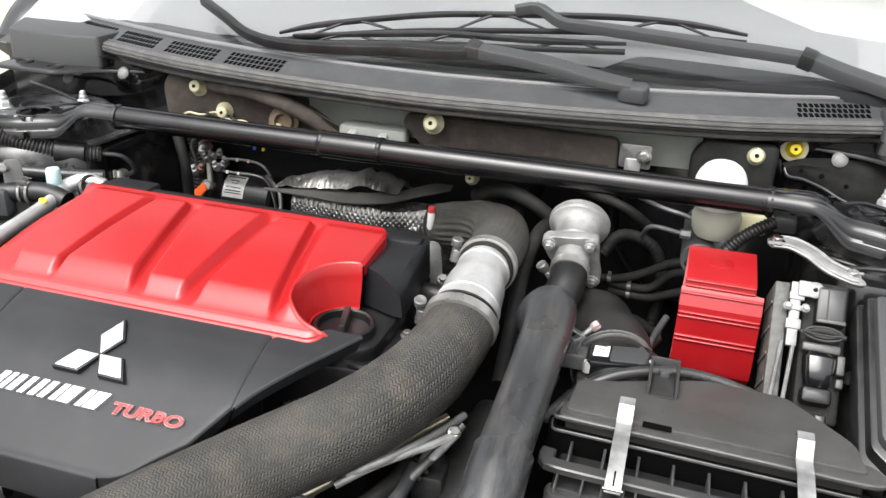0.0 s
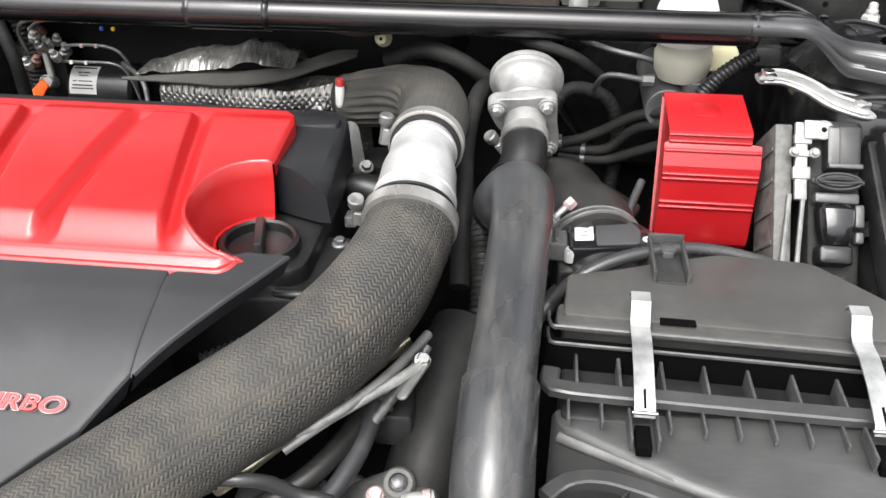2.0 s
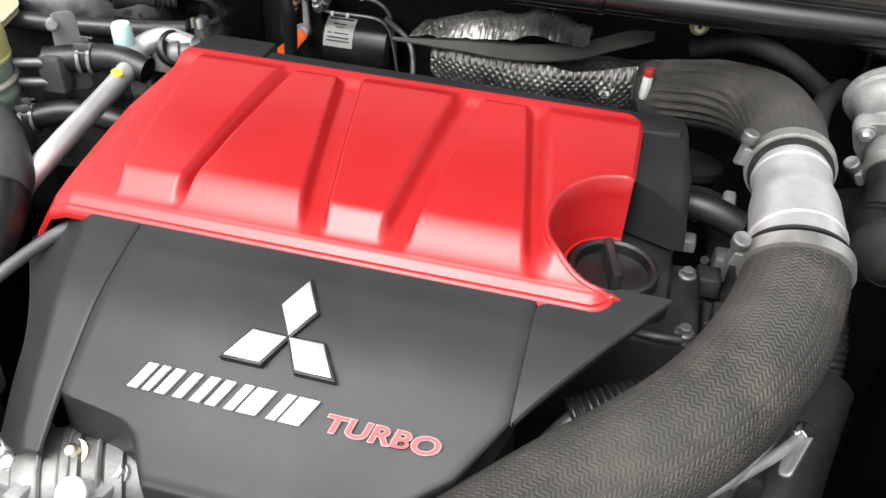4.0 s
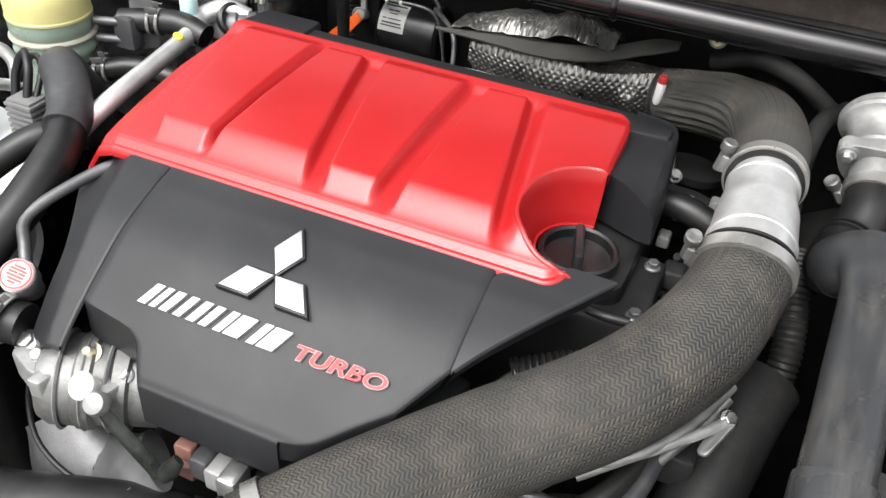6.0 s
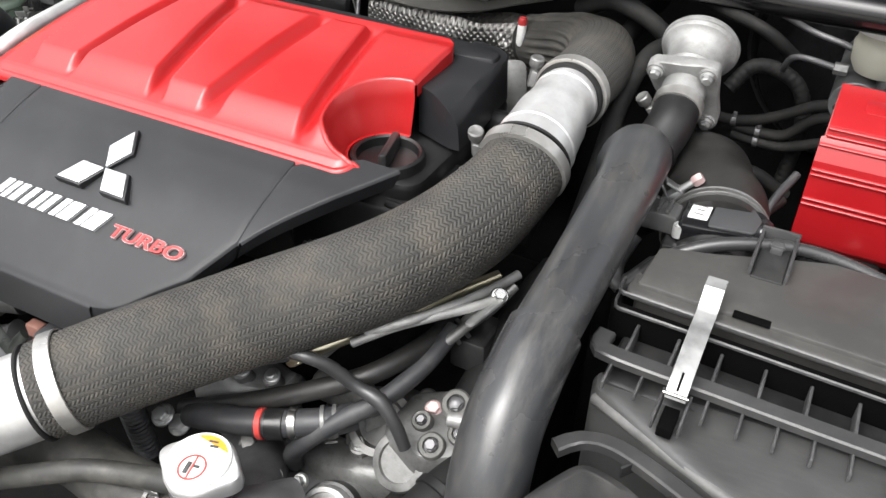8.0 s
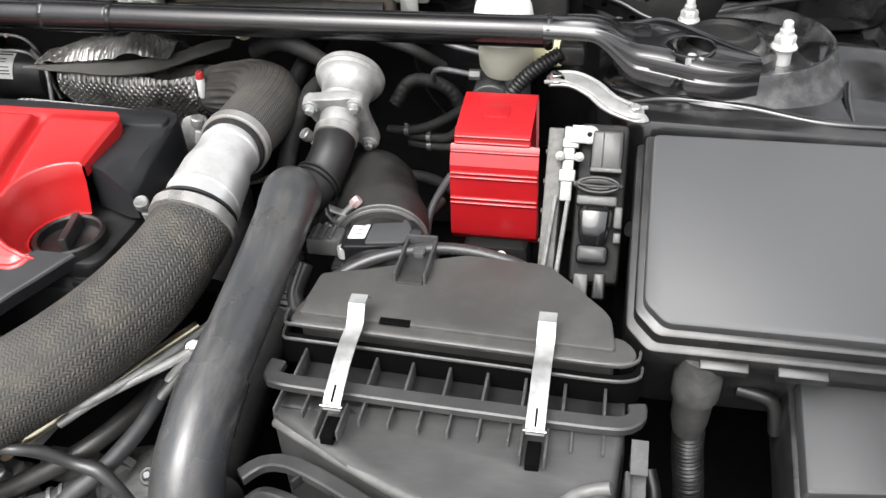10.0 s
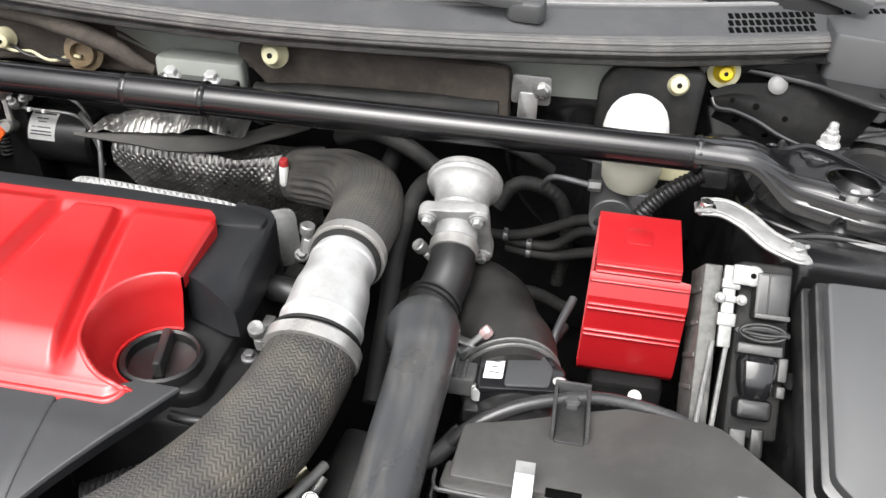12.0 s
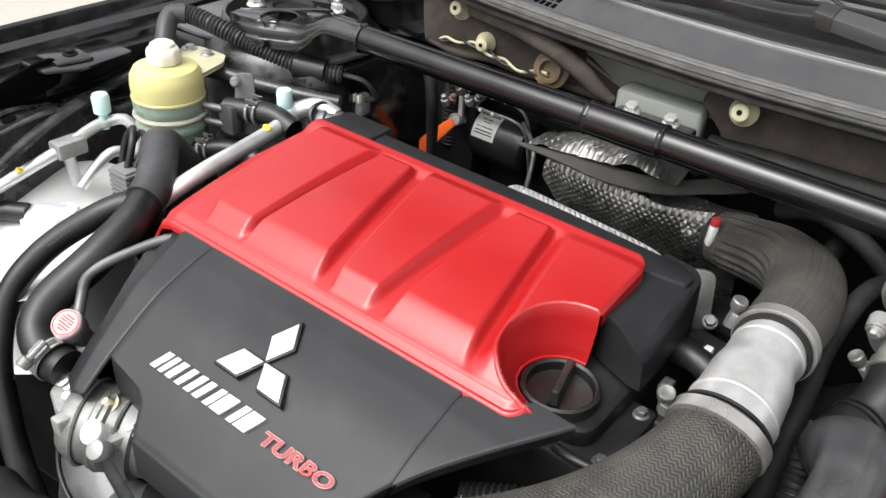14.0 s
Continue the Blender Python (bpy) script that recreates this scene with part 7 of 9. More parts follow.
lipline = smooth_path([(-0.246, 1.006, 0.803), (-0.205, 1.004, 0.806), (-0.16, 1.002, 0.809), (-0.11, 1.001, 0.8105), (-0.06, 1.006, 0.817), (-0.015, 1.024, 0.828), (0.012, 1.040, 0.829)], 0.006)
rr = []
for i, (q, f) in enumerate(lipline):
    w = 0.0125 * min(1, 0.12 + i * 0.055, 0.5 + (len(lipline) - 1 - i) * 0.12)
    d = Vector((0, 0.96, 0.28)) * w
    nrm = Vector((0, -0.28, 0.96)) * 0.0009
    rr.append([q - d - nrm, q + d - nrm, q + d + nrm, q + Vector((0, 0.001, 0.0012)) + nrm, q - d + nrm])
loft(bm, rr)
part("rubber_lip", bm, M_FLAP, HS, "soft black rubber lip")
for x, z in ((-0.12, 0.782), (-0.07, 0.780), (-0.025, 0.786)):
    bm = B()
    lathe(bm, [(0.0095, -0.001), (0.009, 0.0008), (0.0065, 0.0012), (0.004, 0.0002)], (x, 0.998, z), (0, -1, 0.2), 20)
    part("pressed_ring", bm, M_FOIL, HS)
bm = B()
tube(bm, [(-0.185, 0.900, 0.804), (-0.165, 0.892, 0.814), (-0.12, 0.885, 0.816), (-0.06, 0.882, 0.815), (-0.02, 0.882, 0.812), (0.005, 0.886, 0.801)], [0.006, 0.0085, 0.009, 0.009, 0.0085, 0.007], 24, 0.003, lump=0.04)
solo("foil_wrapped_pipe", bm, M_WRAP, "crinkled foil-wrapped pipe behind the engine cover", "pipe")
LE = thing("lifting_eye", (0.03, 0.885, 0.74), "zinc-plated lifting eye at the engine's corner", "lifting eye")
bm = B()
slab(bm, [(-0.016, 0), (0.016, 0), (0.013, 0.055), (-0.013, 0.055)], -0.002, 0.002, 0.010, 0.0008, m=pose(0.036, 0.878, 0.762, 72, 0, 25))
part("plate", bm, M_CASTMID, LE)
for q in ((0.050, 0.884, 0.772), (0.030, 0.905, 0.790)):
    bm = B()
    bolt(bm, q, (0.2, -0.6, 0.8), 0.005, 0.008)
    part("bolt", bm, M_CASTMID, LE)
hose([(0.04, 0.80, 0.795), (0.07, 0.795, 0.798), (0.10, 0.79, 0.79)], 0.0115, label="short black breather hose beside the cam cover")
hose([(0.05, 0.86, 0.76), (0.085, 0.84, 0.765), (0.10, 0.80, 0.745), (0.10, 0.74, 0.72)], 0.016, M_DULL, "black plastic outlet neck below the elbow", "outlet_neck", seg=24)
bm = B()
lathe(bm, [(0.026, 0), (0.026, 0.022), (0.031, 0.024), (0.031, 0.031), (0.026, 0.034)], (0.06, 0.915, 0.735), (0.05, 0.15, 1), 32)
solo("turbo_outlet", bm, M_DARK, "round black outlet under the elbow hose", "outlet")
# cluttered shadows beside the cam cover: connectors and ribs
for q, s, m in (((0.078, 0.735, 0.775), (0.018, 0.02, 0.016), M_PLAST), ((0.082, 0.70, 0.765), (0.014, 0.026, 0.02), M_PLAST), ((0.088, 0.765, 0.77), (0.012, 0.018, 0.022), M_CASTDK),
                ((0.075, 0.66, 0.755), (0.022, 0.016, 0.02), M_PLAST), ((0.092, 0.835, 0.775), (0.010, 0.014, 0.03), M_CAST), ((0.077, 0.64, 0.745), (0.026, 0.03, 0.004), M_LABEL)):
    bm = B()
    box(bm, q, s, 0.003, m=None)
    solo("cable_connector" if m is not M_LABEL else "paper_tag", bm, m, "small connector in the gap beside the cam cover" if m is not M_LABEL else "white paper tag in the gap beside the hose", "connector" if m is not M_LABEL else "tag")
hose([(0.0, 0.585, 0.765), (0.03, 0.600, 0.772), (0.055, 0.615, 0.772), (0.075, 0.64, 0.765)], 0.013, label="ribbed black cable sleeve under the cover's wing", name="ribbed_sleeve", rib=(0.0045, 0.0025), seg=20)
hose([(-0.01, 0.57, 0.755), (0.01, 0.59, 0.772), (0.04, 0.605, 0.779), (0.07, 0.628, 0.776)], 0.006, M_SATIN, "black taped cable under the cover's wing", "cable", lump=0.2)
bm = B()
slab(bm, [(-0.02, 0.545), (0.03, 0.548), (0.035, 0.585), (-0.015, 0.58)], 0.70, 0.745, 0.004, 0.003)
solo("cast_bracket", bm, M_CAST, "bare cast aluminium bracket under the cover's wing", "bracket")

# hydraulic unit with its label, pump motor and orange tag
HU = thing("hydraulic_unit", (-0.36, 1.08, 0.66), "black hydraulic unit with a white paper label", "hydraulic unit")
bm = B()
box(bm, (-0.385, 1.100, 0.735), (0.075, 0.06, 0.15), 0.006)
part("block", bm, M_DARK, HU)
bm = B()
rod(bm, (-0.348, 1.090, 0.754), (-0.268, 1.090, 0.754), 0.034, 36, 0.004)
part("motor", bm, M_RUBBER, HU)
bm = B()
rr = []
for x in (-0.3435, -0.3095):
    rr.append([(x, 1.090 - 0.0347 * math.sin(radians(a)), 0.754 + 0.0347 * math.cos(radians(a))) for a in range(18, 79, 10)])
vs = [[bm.verts.new(p) for p in r] for r in rr]
for i in range(len(vs[0]) - 1):
    bm.faces.new((vs[0][i], vs[0][i + 1], vs[1][i + 1], vs[1][i]))
bmesh.ops.solidify(bm, geom=bm.faces[:], thickness=0.0004)
lab = part("label", bm, M_LABEL, HU, "white printed label")
for ang, dx, w, h in ((24, 0.0, 0.028, 0.0021), (35, -0.005, 0.006, 0.0013), (35, 0.003, 0.007, 0.0013), (42, 0.0, 0.011, 0.0009), (53, -0.010, 0.005, 0.0012), (53, 0.003, 0.017, 0.0012), (61, 0.0, 0.025, 0.0016), (67, 0.0, 0.027, 0.0014)):
    a = radians(ang)
    bm = B()
    box(bm, (0, 0, 0), (w, h, 0.0005), 0.0001, m=Matrix.Translation((-0.3265 + dx, 1.090 - 0.0353 * math.sin(a), 0.754 + 0.0353 * math.cos(a))) @ Matrix.Rotation(a, 4, "X"))
    part("print_bar", bm, M_INK, lab)
bm = B()
upright([(-0.404, 0.720), (-0.386, 0.721), (-0.380, 0.744), (-0.350, 0.780), (-0.357, 0.788), (-0.390, 0.759), (-0.403, 0.744)])(bm, 1.032, 0.004)
solo("orange_tag", bm, M_ORANGE, "bright orange plastic tag on the hydraulic unit", "tag")
PC = thing("pipe_cluster", (-0.36, 1.06, 0.79), "cluster of clear and silver pipe unions", "pipe cluster")
for k in range(12):
    x, y, z = -0.381 + 0.0125 * (k % 4), 1.052 + 0.012 * (k // 4), 0.792 + 0.011 * ((k * 7) % 4)
    bm = B()
    lathe(bm, [(0.004, 0), (0.0055, 0.002), (0.0055, 0.010), (0.0035, 0.011), (0.0035, 0.016), (0.002, 0.017)], (x, y, z), (0.5 * math.sin(k * 2), -0.5, 1), 8)
    part("union", bm, (M_CAST, M_CLEARPL, M_CASTMID, M_CLEARPL, M_COPPER)[k % 5], PC)
bm = B()
lathe(bm, [(0.007, -0.02), (0.0082, 0), (0.0082, 0.010), (0.0070, 0.012), (0.0055, 0.010), (0.002, 0.010)], (-0.366, 1.058, 0.774), (0.15, -0.9, 0.35), 28)
part("clear_cap", bm, M_CLEARPL, PC, "clear grey cap")
bm = B()
box(bm, (-0.363, 1.060, 0.796), (0.007, 0.006, 0.040), 0.002, m=None)
part("clear_bracket", bm, M_CLEARPL, PC, "clear grey plastic bracket")
hose([(-0.338, 1.06, 0.818), (-0.32, 1.058, 0.8205), (-0.296, 1.058, 0.8208), (-0.279, 1.06, 0.817), (-0.268, 1.062, 0.806), (-0.264, 1.066, 0.785), (-0.262, 1.07, 0.75)], 0.0019, M_CASTMID, "thin bent brake pipe above the hydraulic unit", "brake_pipe", group="brake pipes")
hose([(-0.350, 1.058, 0.8005), (-0.32, 1.054, 0.8015), (-0.292, 1.054, 0.802), (-0.276, 1.056, 0.799), (-0.267, 1.06, 0.788), (-0.262, 1.065, 0.76), (-0.260, 1.07, 0.73)], 0.0019, M_CASTMID, "thin bent brake pipe above the hydraulic unit", "brake_pipe", group="brake pipes")
for k in range(2):
    hose([(-0.385 + 0.014 * k, 1.062, 0.805), (-0.386 + 0.014 * k, 1.055, 0.835), (-0.372 + 0.016 * k, 1.055, 0.848), (-0.33, 1.065, 0.849), (-0.25, 1.08, 0.846)], 0.0022, M_CASTDK, "thin bent brake pipe above the hydraulic unit", "brake_pipe", group="brake pipes")
for q, m, lbl in (((-0.329, 1.052, 0.8018), M_WHITE, "white"), ((-0.311, 1.052, 0.8018), M_WHITE, "white"), ((-0.296, 1.056, 0.8208), M_PINKP, "pink"), ((-0.314, 1.056, 0.8205), M_PINKP, "pink"), ((-0.2885, 1.062, 0.8395), M_BLUE, "blue"), ((-0.2745, 1.062, 0.8395), M_YCAP, "yellow")):
    bm = B()
    box(bm, q, (0.0036, 0.004, 0.0040), 0.0008)
    solo("pipe_mark", bm, m, "small " + lbl + " clip on a brake pipe", "clip", "brake pipe clips")
hose([(-0.402, 1.075, 0.87), (-0.392, 1.072, 0.84), (-0.386, 1.072, 0.81), (-0.388, 1.072, 0.775), (-0.39, 1.075, 0.73)], 0.0105, M_DULL, label="ribbed black hose dropping behind the brace", name="ribbed_hose", rib=(0.0055, 0.0025), seg=18)
for k, (x, y, z) in enumerate(((-0.44, 1.03, 0.80), (-0.45, 1.03, 0.78), (-0.435, 1.025, 0.765), (-0.448, 1.028, 0.75))):
    bm = B()
    box(bm, (x, y, z), (0.016, 0.006, 0.006), 0.001)
    solo("terminal", bm, M_CAST, "small bright terminal in the shadow", "terminal", "terminals")

# ---- left of the engine ----
PR = thing("power_steering_reservoir", (-0.553, 0.768, 0.74), "yellowed plastic steering fluid reservoir with green fluid", "reservoir")
C0 = (-0.553, 0.768, 0)
bm = B()
lathe(bm, [(0.030, 0.742), (0.033, 0.746), (0.0345, 0.80), (0.0385, 0.8025), (0.0395, 0.806), (0.0385, 0.8095), (0.0372, 0.811), (0.0368, 0.8155)], C0, (0, 0, 1), 40)
part("lower_bottle", bm, M_FLUID, PR, "lower half filled with green fluid")
bm = B()
lathe(bm, [(0.0366, 0.8155), (0.0400, 0.8160), (0.0412, 0.8185), (0.0400, 0.8210), (0.0370, 0.8215)], C0, (0, 0, 1), 44)
part("seam_ring", bm, M_BOTTLE, PR)
bm = B()
lathe(bm, [(0.0372, 0.8215), (0.0388, 0.8235), (0.0392, 0.8300), (0.0388, 0.8365)], C0, (0, 0, 1), 44)
part("fluid_band", bm, M_FLUID, PR)
bm = B()
lathe(bm, [(0.0388, 0.8365), (0.0400, 0.8372), (0.0402, 0.8395), (0.0393, 0.8405), (0.0395, 0.855), (0.0385, 0.863), (0.034, 0.8705), (0.024, 0.874), (0.016, 0.875), (0.0125, 0.8755), (0.0125, 0.879)], C0, (0, 0, 1), 44)
part("upper_bottle", bm, M_YELLOW, PR)
bm = B()
lathe(bm, [(0.0125, 0.875), (0.0172, 0.876), (0.0180, 0.884), (0.0174, 0.889), (0.0150, 0.8925), (0.0135, 0.893), (0.0125, 0.8965), (0.009, 0.8985), (0.003, 0.899)], (-0.553, 0.768, 0), (0, 0, 1), 64, wob=lambda a: 0.03 * math.cos(8 * a))
part("cap", bm, M_CREAMW, PR, "pale cream screw cap")
bm = B()
slab(bm, [(-0.572, 0.795), (-0.606, 0.833), (-0.592, 0.843), (-0.551, 0.846), (-0.537, 0.831), (-0.526, 0.793)], 0.857, 0.863, 0.005, 0.002)
bracket = part("ear", bm, M_CREAM, PR)
for q in ((-0.594, 0.832, 0.863), (-0.566, 0.834, 0.863)):
    bm = B()
    bolt(bm, q, (0, 0, 1), 0.0055, 0.005)
    part("bolt", bm, M_ZINC, bracket)
hose([(-0.53, 0.765, 0.775), (-0.505, 0.775, 0.785), (-0.47, 0.79, 0.79), (-0.42, 0.80, 0.78)], 0.011, label="black return hose at the reservoir's foot")
hose([(-0.495, 0.80, 0.83), (-0.47, 0.81, 0.832), (-0.44, 0.82, 0.832), (-0.41, 0.82, 0.825)], 0.012, label="black hose held by spring clips")


def spring_clip(p, axis, r):
    c = thing("spring_hose_clip", p, "bright steel spring hose clip with two ears", "clip", "spring hose clips")
    k = basis(p, axis)
    for d in (-0.0045, 0.0045):
        bm = B()
        lathe(bm, [(r, -0.0018), (r + 0.0012, -0.0014), (r + 0.0012, 0.0014), (r, 0.0018), (r - 0.001, 0)], m=k @ Matrix.Translation((0, 0, d)), seg=30)
        part("band", bm, M_CASTMID, c)
    for s in (-1, 1):
        bm = B()
        box(bm, (r + 0.003, s * 0.0055, 0), (0.0065, 0.0014, 0.0125 if s > 0 else 0.006), 0.0004, m=k @ pose(0, 0, 0, 0, 0, 100))
        part("ear", bm, M_CASTMID, c)
        bm = B()
        box(bm, (r + 0.0008, s * 0.011, 0), (0.0012, 0.0022, 0.009), 0.0004, m=k @ pose(0, 0, 0, 0, 0, 100))
        part("bridge", bm, M_CASTMID, c)


spring_clip((-0.505, 0.775, 0.785), (0.9, 0.3, 0.1), 0.0115)
spring_clip((-0.462, 0.812, 0.832), (0.9, 0.25, 0), 0.0125)
BK = thing("pipe_bracket", (-0.485, 0.80, 0.80), "grey metal bracket with a bolt beside the reservoir", "bracket")
bm = B()
slab(bm, [(-0.012, 0), (0.014, 0), (0.012, 0.07), (-0.008, 0.07)], 0, 0.003, 0.006, 0.001, m=pose(-0.48, 0.812, 0.80, 85, 0, 40))
part("plate", bm, M_GREYPL, BK)
bm = B()
bolt(bm, (-0.484, 0.806, 0.862), (0.5, -0.8, 0.3), 0.0048, 0.005, 1.25)
part("bolt", bm, M_CASTMID, BK)
bm = B()
box(bm, (-0.486, 0.798, 0.822), (0.024, 0.018, 0.034), 0.005)
part("rubber_block", bm, M_GREYRUB, BK)
for k in range(2):
    bm = B()
    rod(bm, (-0.515, 0.785, 0.832 - 0.018 * k), (-0.49, 0.793, 0.832 - 0.018 * k), 0.0042, 12)
    part("stub", bm, M_CASTDK, BK)

# air conditioning lines
AC = thing("air_conditioning_line", (-0.42, 0.76, 0.80), "bright aluminium refrigerant line with a pale service cap", "pipe")
bm = B()
tube(bm, [(-0.395, 0.87, 0.83), (-0.415, 0.862, 0.838), (-0.432, 0.842, 0.832), (-0.425, 0.81, 0.826), (-0.420, 0.76, 0.822), (-0.416, 0.70, 0.817), (-0.422, 0.66, 0.803), (-0.435, 0.63, 0.78)], [0.0095, 0.0095, 0.0095, 0.0088, 0.0086, 0.0086, 0.0086, 0.0086], 24)
part("line", bm, M_ALU, AC)
bm = B()
lathe(bm, [(0.005, 0.80), (0.005, 0.822), (0.007, 0.825), (0.007, 0.834)], (-0.438, 0.834, 0.006), (0, 0, 1), 16)
part("valve_stem", bm, M_ALU, AC)
bm = B()
lathe(bm, [(0.008, 0.836), (0.0088, 0.838), (0.0088, 0.856), (0.0075, 0.859)], (-0.438, 0.834, 0), (0, 0, 1), 20, wob=lambda a: 0.01 * math.cos(16 * a))
part("service_cap", bm, M_AQUA, AC, "pale aqua service cap")
bm = B()
lathe(bm, [(0.0044, 0), (0.0040, 0.0014), (0.002, 0.002), (0.0005, 0.0021)], (-0.4205, 0.792, 0.8338), (0.35, -0.5, 0.85), 14, wob=lambda a: 0.2 * math.cos(2 * a))
part("yellow_mark", bm, M_YCAP, AC, "yellow paint mark")
bm = B()
lathe(bm, [(0.010, -0.004), (0.013, 0), (0.013, 0.006), (0.0105, 0.008), (0.0105, 0.016), (0.014, 0.018), (0.014, 0.026), (0.011, 0.028)], (-0.405, 0.855, 0.826), (0.9, 0.4, 0.0), 24)
solo("line_fitting", bm, M_CASTDK, "cast aluminium fitting at the refrigerant line's end", "fitting")
A2 = thing("air_conditioning_line", (-0.61, 0.68, 0.74), "thin aluminium refrigerant line along the inner wing", "pipe")
bm = B()
tube(bm, [(-0.63, 0.54, 0.745), (-0.622, 0.588, 0.762), (-0.610, 0.64, 0.782), (-0.606, 0.667, 0.79), (-0.612, 0.70, 0.797), (-0.614, 0.722, 0.799), (-0.604, 0.74, 0.80), (-0.592, 0.745, 0.785), (-0.583, 0.735, 0.765)], 0.0065, 16)
tube(bm, [(-0.606, 0.667, 0.79), (-0.612, 0.672, 0.765), (-0.622, 0.680, 0.735)], 0.0065, 16)
tube(bm, [(-0.583, 0.735, 0.765), (-0.588, 0.712, 0.775), (-0.590, 0.690, 0.765), (-0.592, 0.668, 0.745)], 0.006, 16)
part("line", bm, M_ALU, A2)
bm = B()
box(bm, (-0.606, 0.670, 0.79), (0.022, 0.034, 0.018), 0.003)
part("block", bm, M_CAST, A2)
bm = B()
lathe(bm, [(0.005, -0.02), (0.005, -0.003), (0.0095, 0.0), (0.0098, 0.018), (0.008, 0.0215)], (-0.614, 0.721, 0.812), (0, 0, 1), 20)
part("service_cap", bm, M_AQUA, A2, "pale aqua service cap")
bm = B()
lathe(bm, [(0.0040, 0), (0.0036, 0.0014), (0.002, 0.002), (0.0005, 0.0021)], (-0.6125, 0.615, 0.7788), (0.35, -0.5, 0.85), 14, wob=lambda a: 0.2 * math.cos(2 * a))
part("yellow_mark", bm, M_YCAP, A2, "yellow paint mark")
CN = thing("wiring_connector", (-0.49, 0.665, 0.77), "grey ribbed wiring connector with looping cables", "connector")
bm = B()
box(bm, (-0.492, 0.668, 0.79), (0.026, 0.022, 0.036), 0.001)
shell = part("shell", bm, M_GREYPL, CN)
for k in range(6):
    bm = B()
    box(bm, (-0.492, 0.668, 0.776 + 0.0055 * k), (0.030, 0.026, 0.0035), 0.001)
    part("ridge", bm, M_GREYPL, shell)
bm = B()
tube(bm, [(-0.492, 0.668, 0.805), (-0.495, 0.68, 0.83), (-0.507, 0.69, 0.838), (-0.517, 0.685, 0.82), (-0.515, 0.675, 0.795)], 0.004, 10)
part("cable", bm, M_RUBBER, CN)
bm = B()
tube(bm, [(-0.486, 0.672, 0.805), (-0.49, 0.69, 0.828), (-0.51, 0.70, 0.83), (-0.525, 0.692, 0.805)], 0.003, 10)
part("cable", bm, M_RUBBER, CN)

# washer tank and the two large hoses
WT = thing("washer_tank", (-0.58, 0.62, 0.50), "milky white plastic coolant expansion tank", "tank")
bm = B()
slab(bm, [(-0.615, 0.53), (-0.644, 0.60), (-0.670, 0.665), (-0.667, 0.712), (-0.640, 0.728), (-0.602, 0.722), (-0.55, 0.685), (-0.50, 0.61), (-0.495, 0.54), (-0.55, 0.50)], 0.615, 0.715, 0.03, 0.016, top=lambda x, y: 0.012 * smoothstep(0.58, 0.67, y))
part("shell", bm, M_TANK, WT)
bm = B()
slab(bm, [(-0.61, 0.54), (-0.66, 0.66), (-0.65, 0.72), (-0.56, 0.68), (-0.505, 0.60), (-0.505, 0.55)], 0.40, 0.614, 0.02, 0.004)
part("tray", bm, M_DARK, WT, "dark support tray")
bm = B()
box(bm, (-0.588, 0.622, 0.728), (0.05, 0.034, 0.022), 0.008, m=Matrix.Translation((-0.588, 0.622, 0.728)) @ pose(0, 0, 0, 0, 0, 35) @ Matrix.Translation((0.588, -0.622, -0.728)))
lathe(bm, [(0.020, 0.715), (0.020, 0.733), (0.017, 0.738), (0.004, 0.739)], (-0.578, 0.633, 0), (0, 0, 1), 28)
part("raised_moulding", bm, M_TANK, WT)
bm = B()
tube(bm, [(-0.528, 0.60, 0.60), (-0.515, 0.60, 0.64), (-0.52, 0.615, 0.69)], 0.010, 14)
part("edge_rib", bm, M_TANK, WT)
CO = thing("coolant_hose", (-0.42, 0.62, 0.70), "thick black coolant hose curling down to the throttle body", "hose")
bm = B()
tube(bm, [(-0.50, 0.745, 0.775), (-0.495, 0.722, 0.808), (-0.478, 0.700, 0.826), (-0.455, 0.682, 0.826), (-0.430, 0.656, 0.8155), (-0.421, 0.638, 0.810)], [0.0178, 0.0182, 0.0186, 0.0188, 0.0188, 0.0184], 32, 0.004)
part("elbow", bm, M_GREYRUB, CO, "moulded rubber elbow")
bm = B()
tube(bm, [(-0.440, 0.668, 0.818), (-0.424, 0.645, 0.811), (-0.410, 0.617, 0.803), (-0.404, 0.57, 0.785), (-0.407, 0.528, 0.764), (-0.398, 0.505, 0.749), (-0.375, 0.497, 0.738), (-0.35, 0.50, 0.734)], 0.0168, 32, 0.004)
part("hose", bm, M_RUBBER, CO)
DH = thing("drooping_hose", (-0.45, 0.52, 0.55), "long black hose with pale print drooping towards the bay floor", "hose")
droop = [(-0.425, 0.665, 0.79), (-0.45, 0.64, 0.795), (-0.475, 0.605, 0.778), (-0.497, 0.565, 0.75), (-0.503, 0.528, 0.715), (-0.485, 0.498, 0.67), (-0.46, 0.482, 0.625), (-0.43, 0.47, 0.58), (-0.38, 0.46, 0.52)]
bm = B()
tube(bm, droop, 0.0125, 24, 0.005)
part("hose", bm, M_RUBBER, DH)
for k in range(12):
    q = Vector(droop[2]).lerp(Vector(droop[3]), 0.2 + 0.055 * k) + Vector((0.0095, -0.003, 0.0085))
    bm = B()
    box(bm, (0, 0, 0), (0.0006, 0.0014, 0.0022), 0.0001, m=pose(q.x, q.y, q.z, 35, 20, -28))
    part("print_bar", bm, M_EDGE, DH)
hose([(-0.69, 0.51, 0.725), (-0.655, 0.555, 0.733), (-0.625, 0.588, 0.736), (-0.600, 0.608, 0.735)], 0.011, label="black hose over the expansion tank", seg=18)
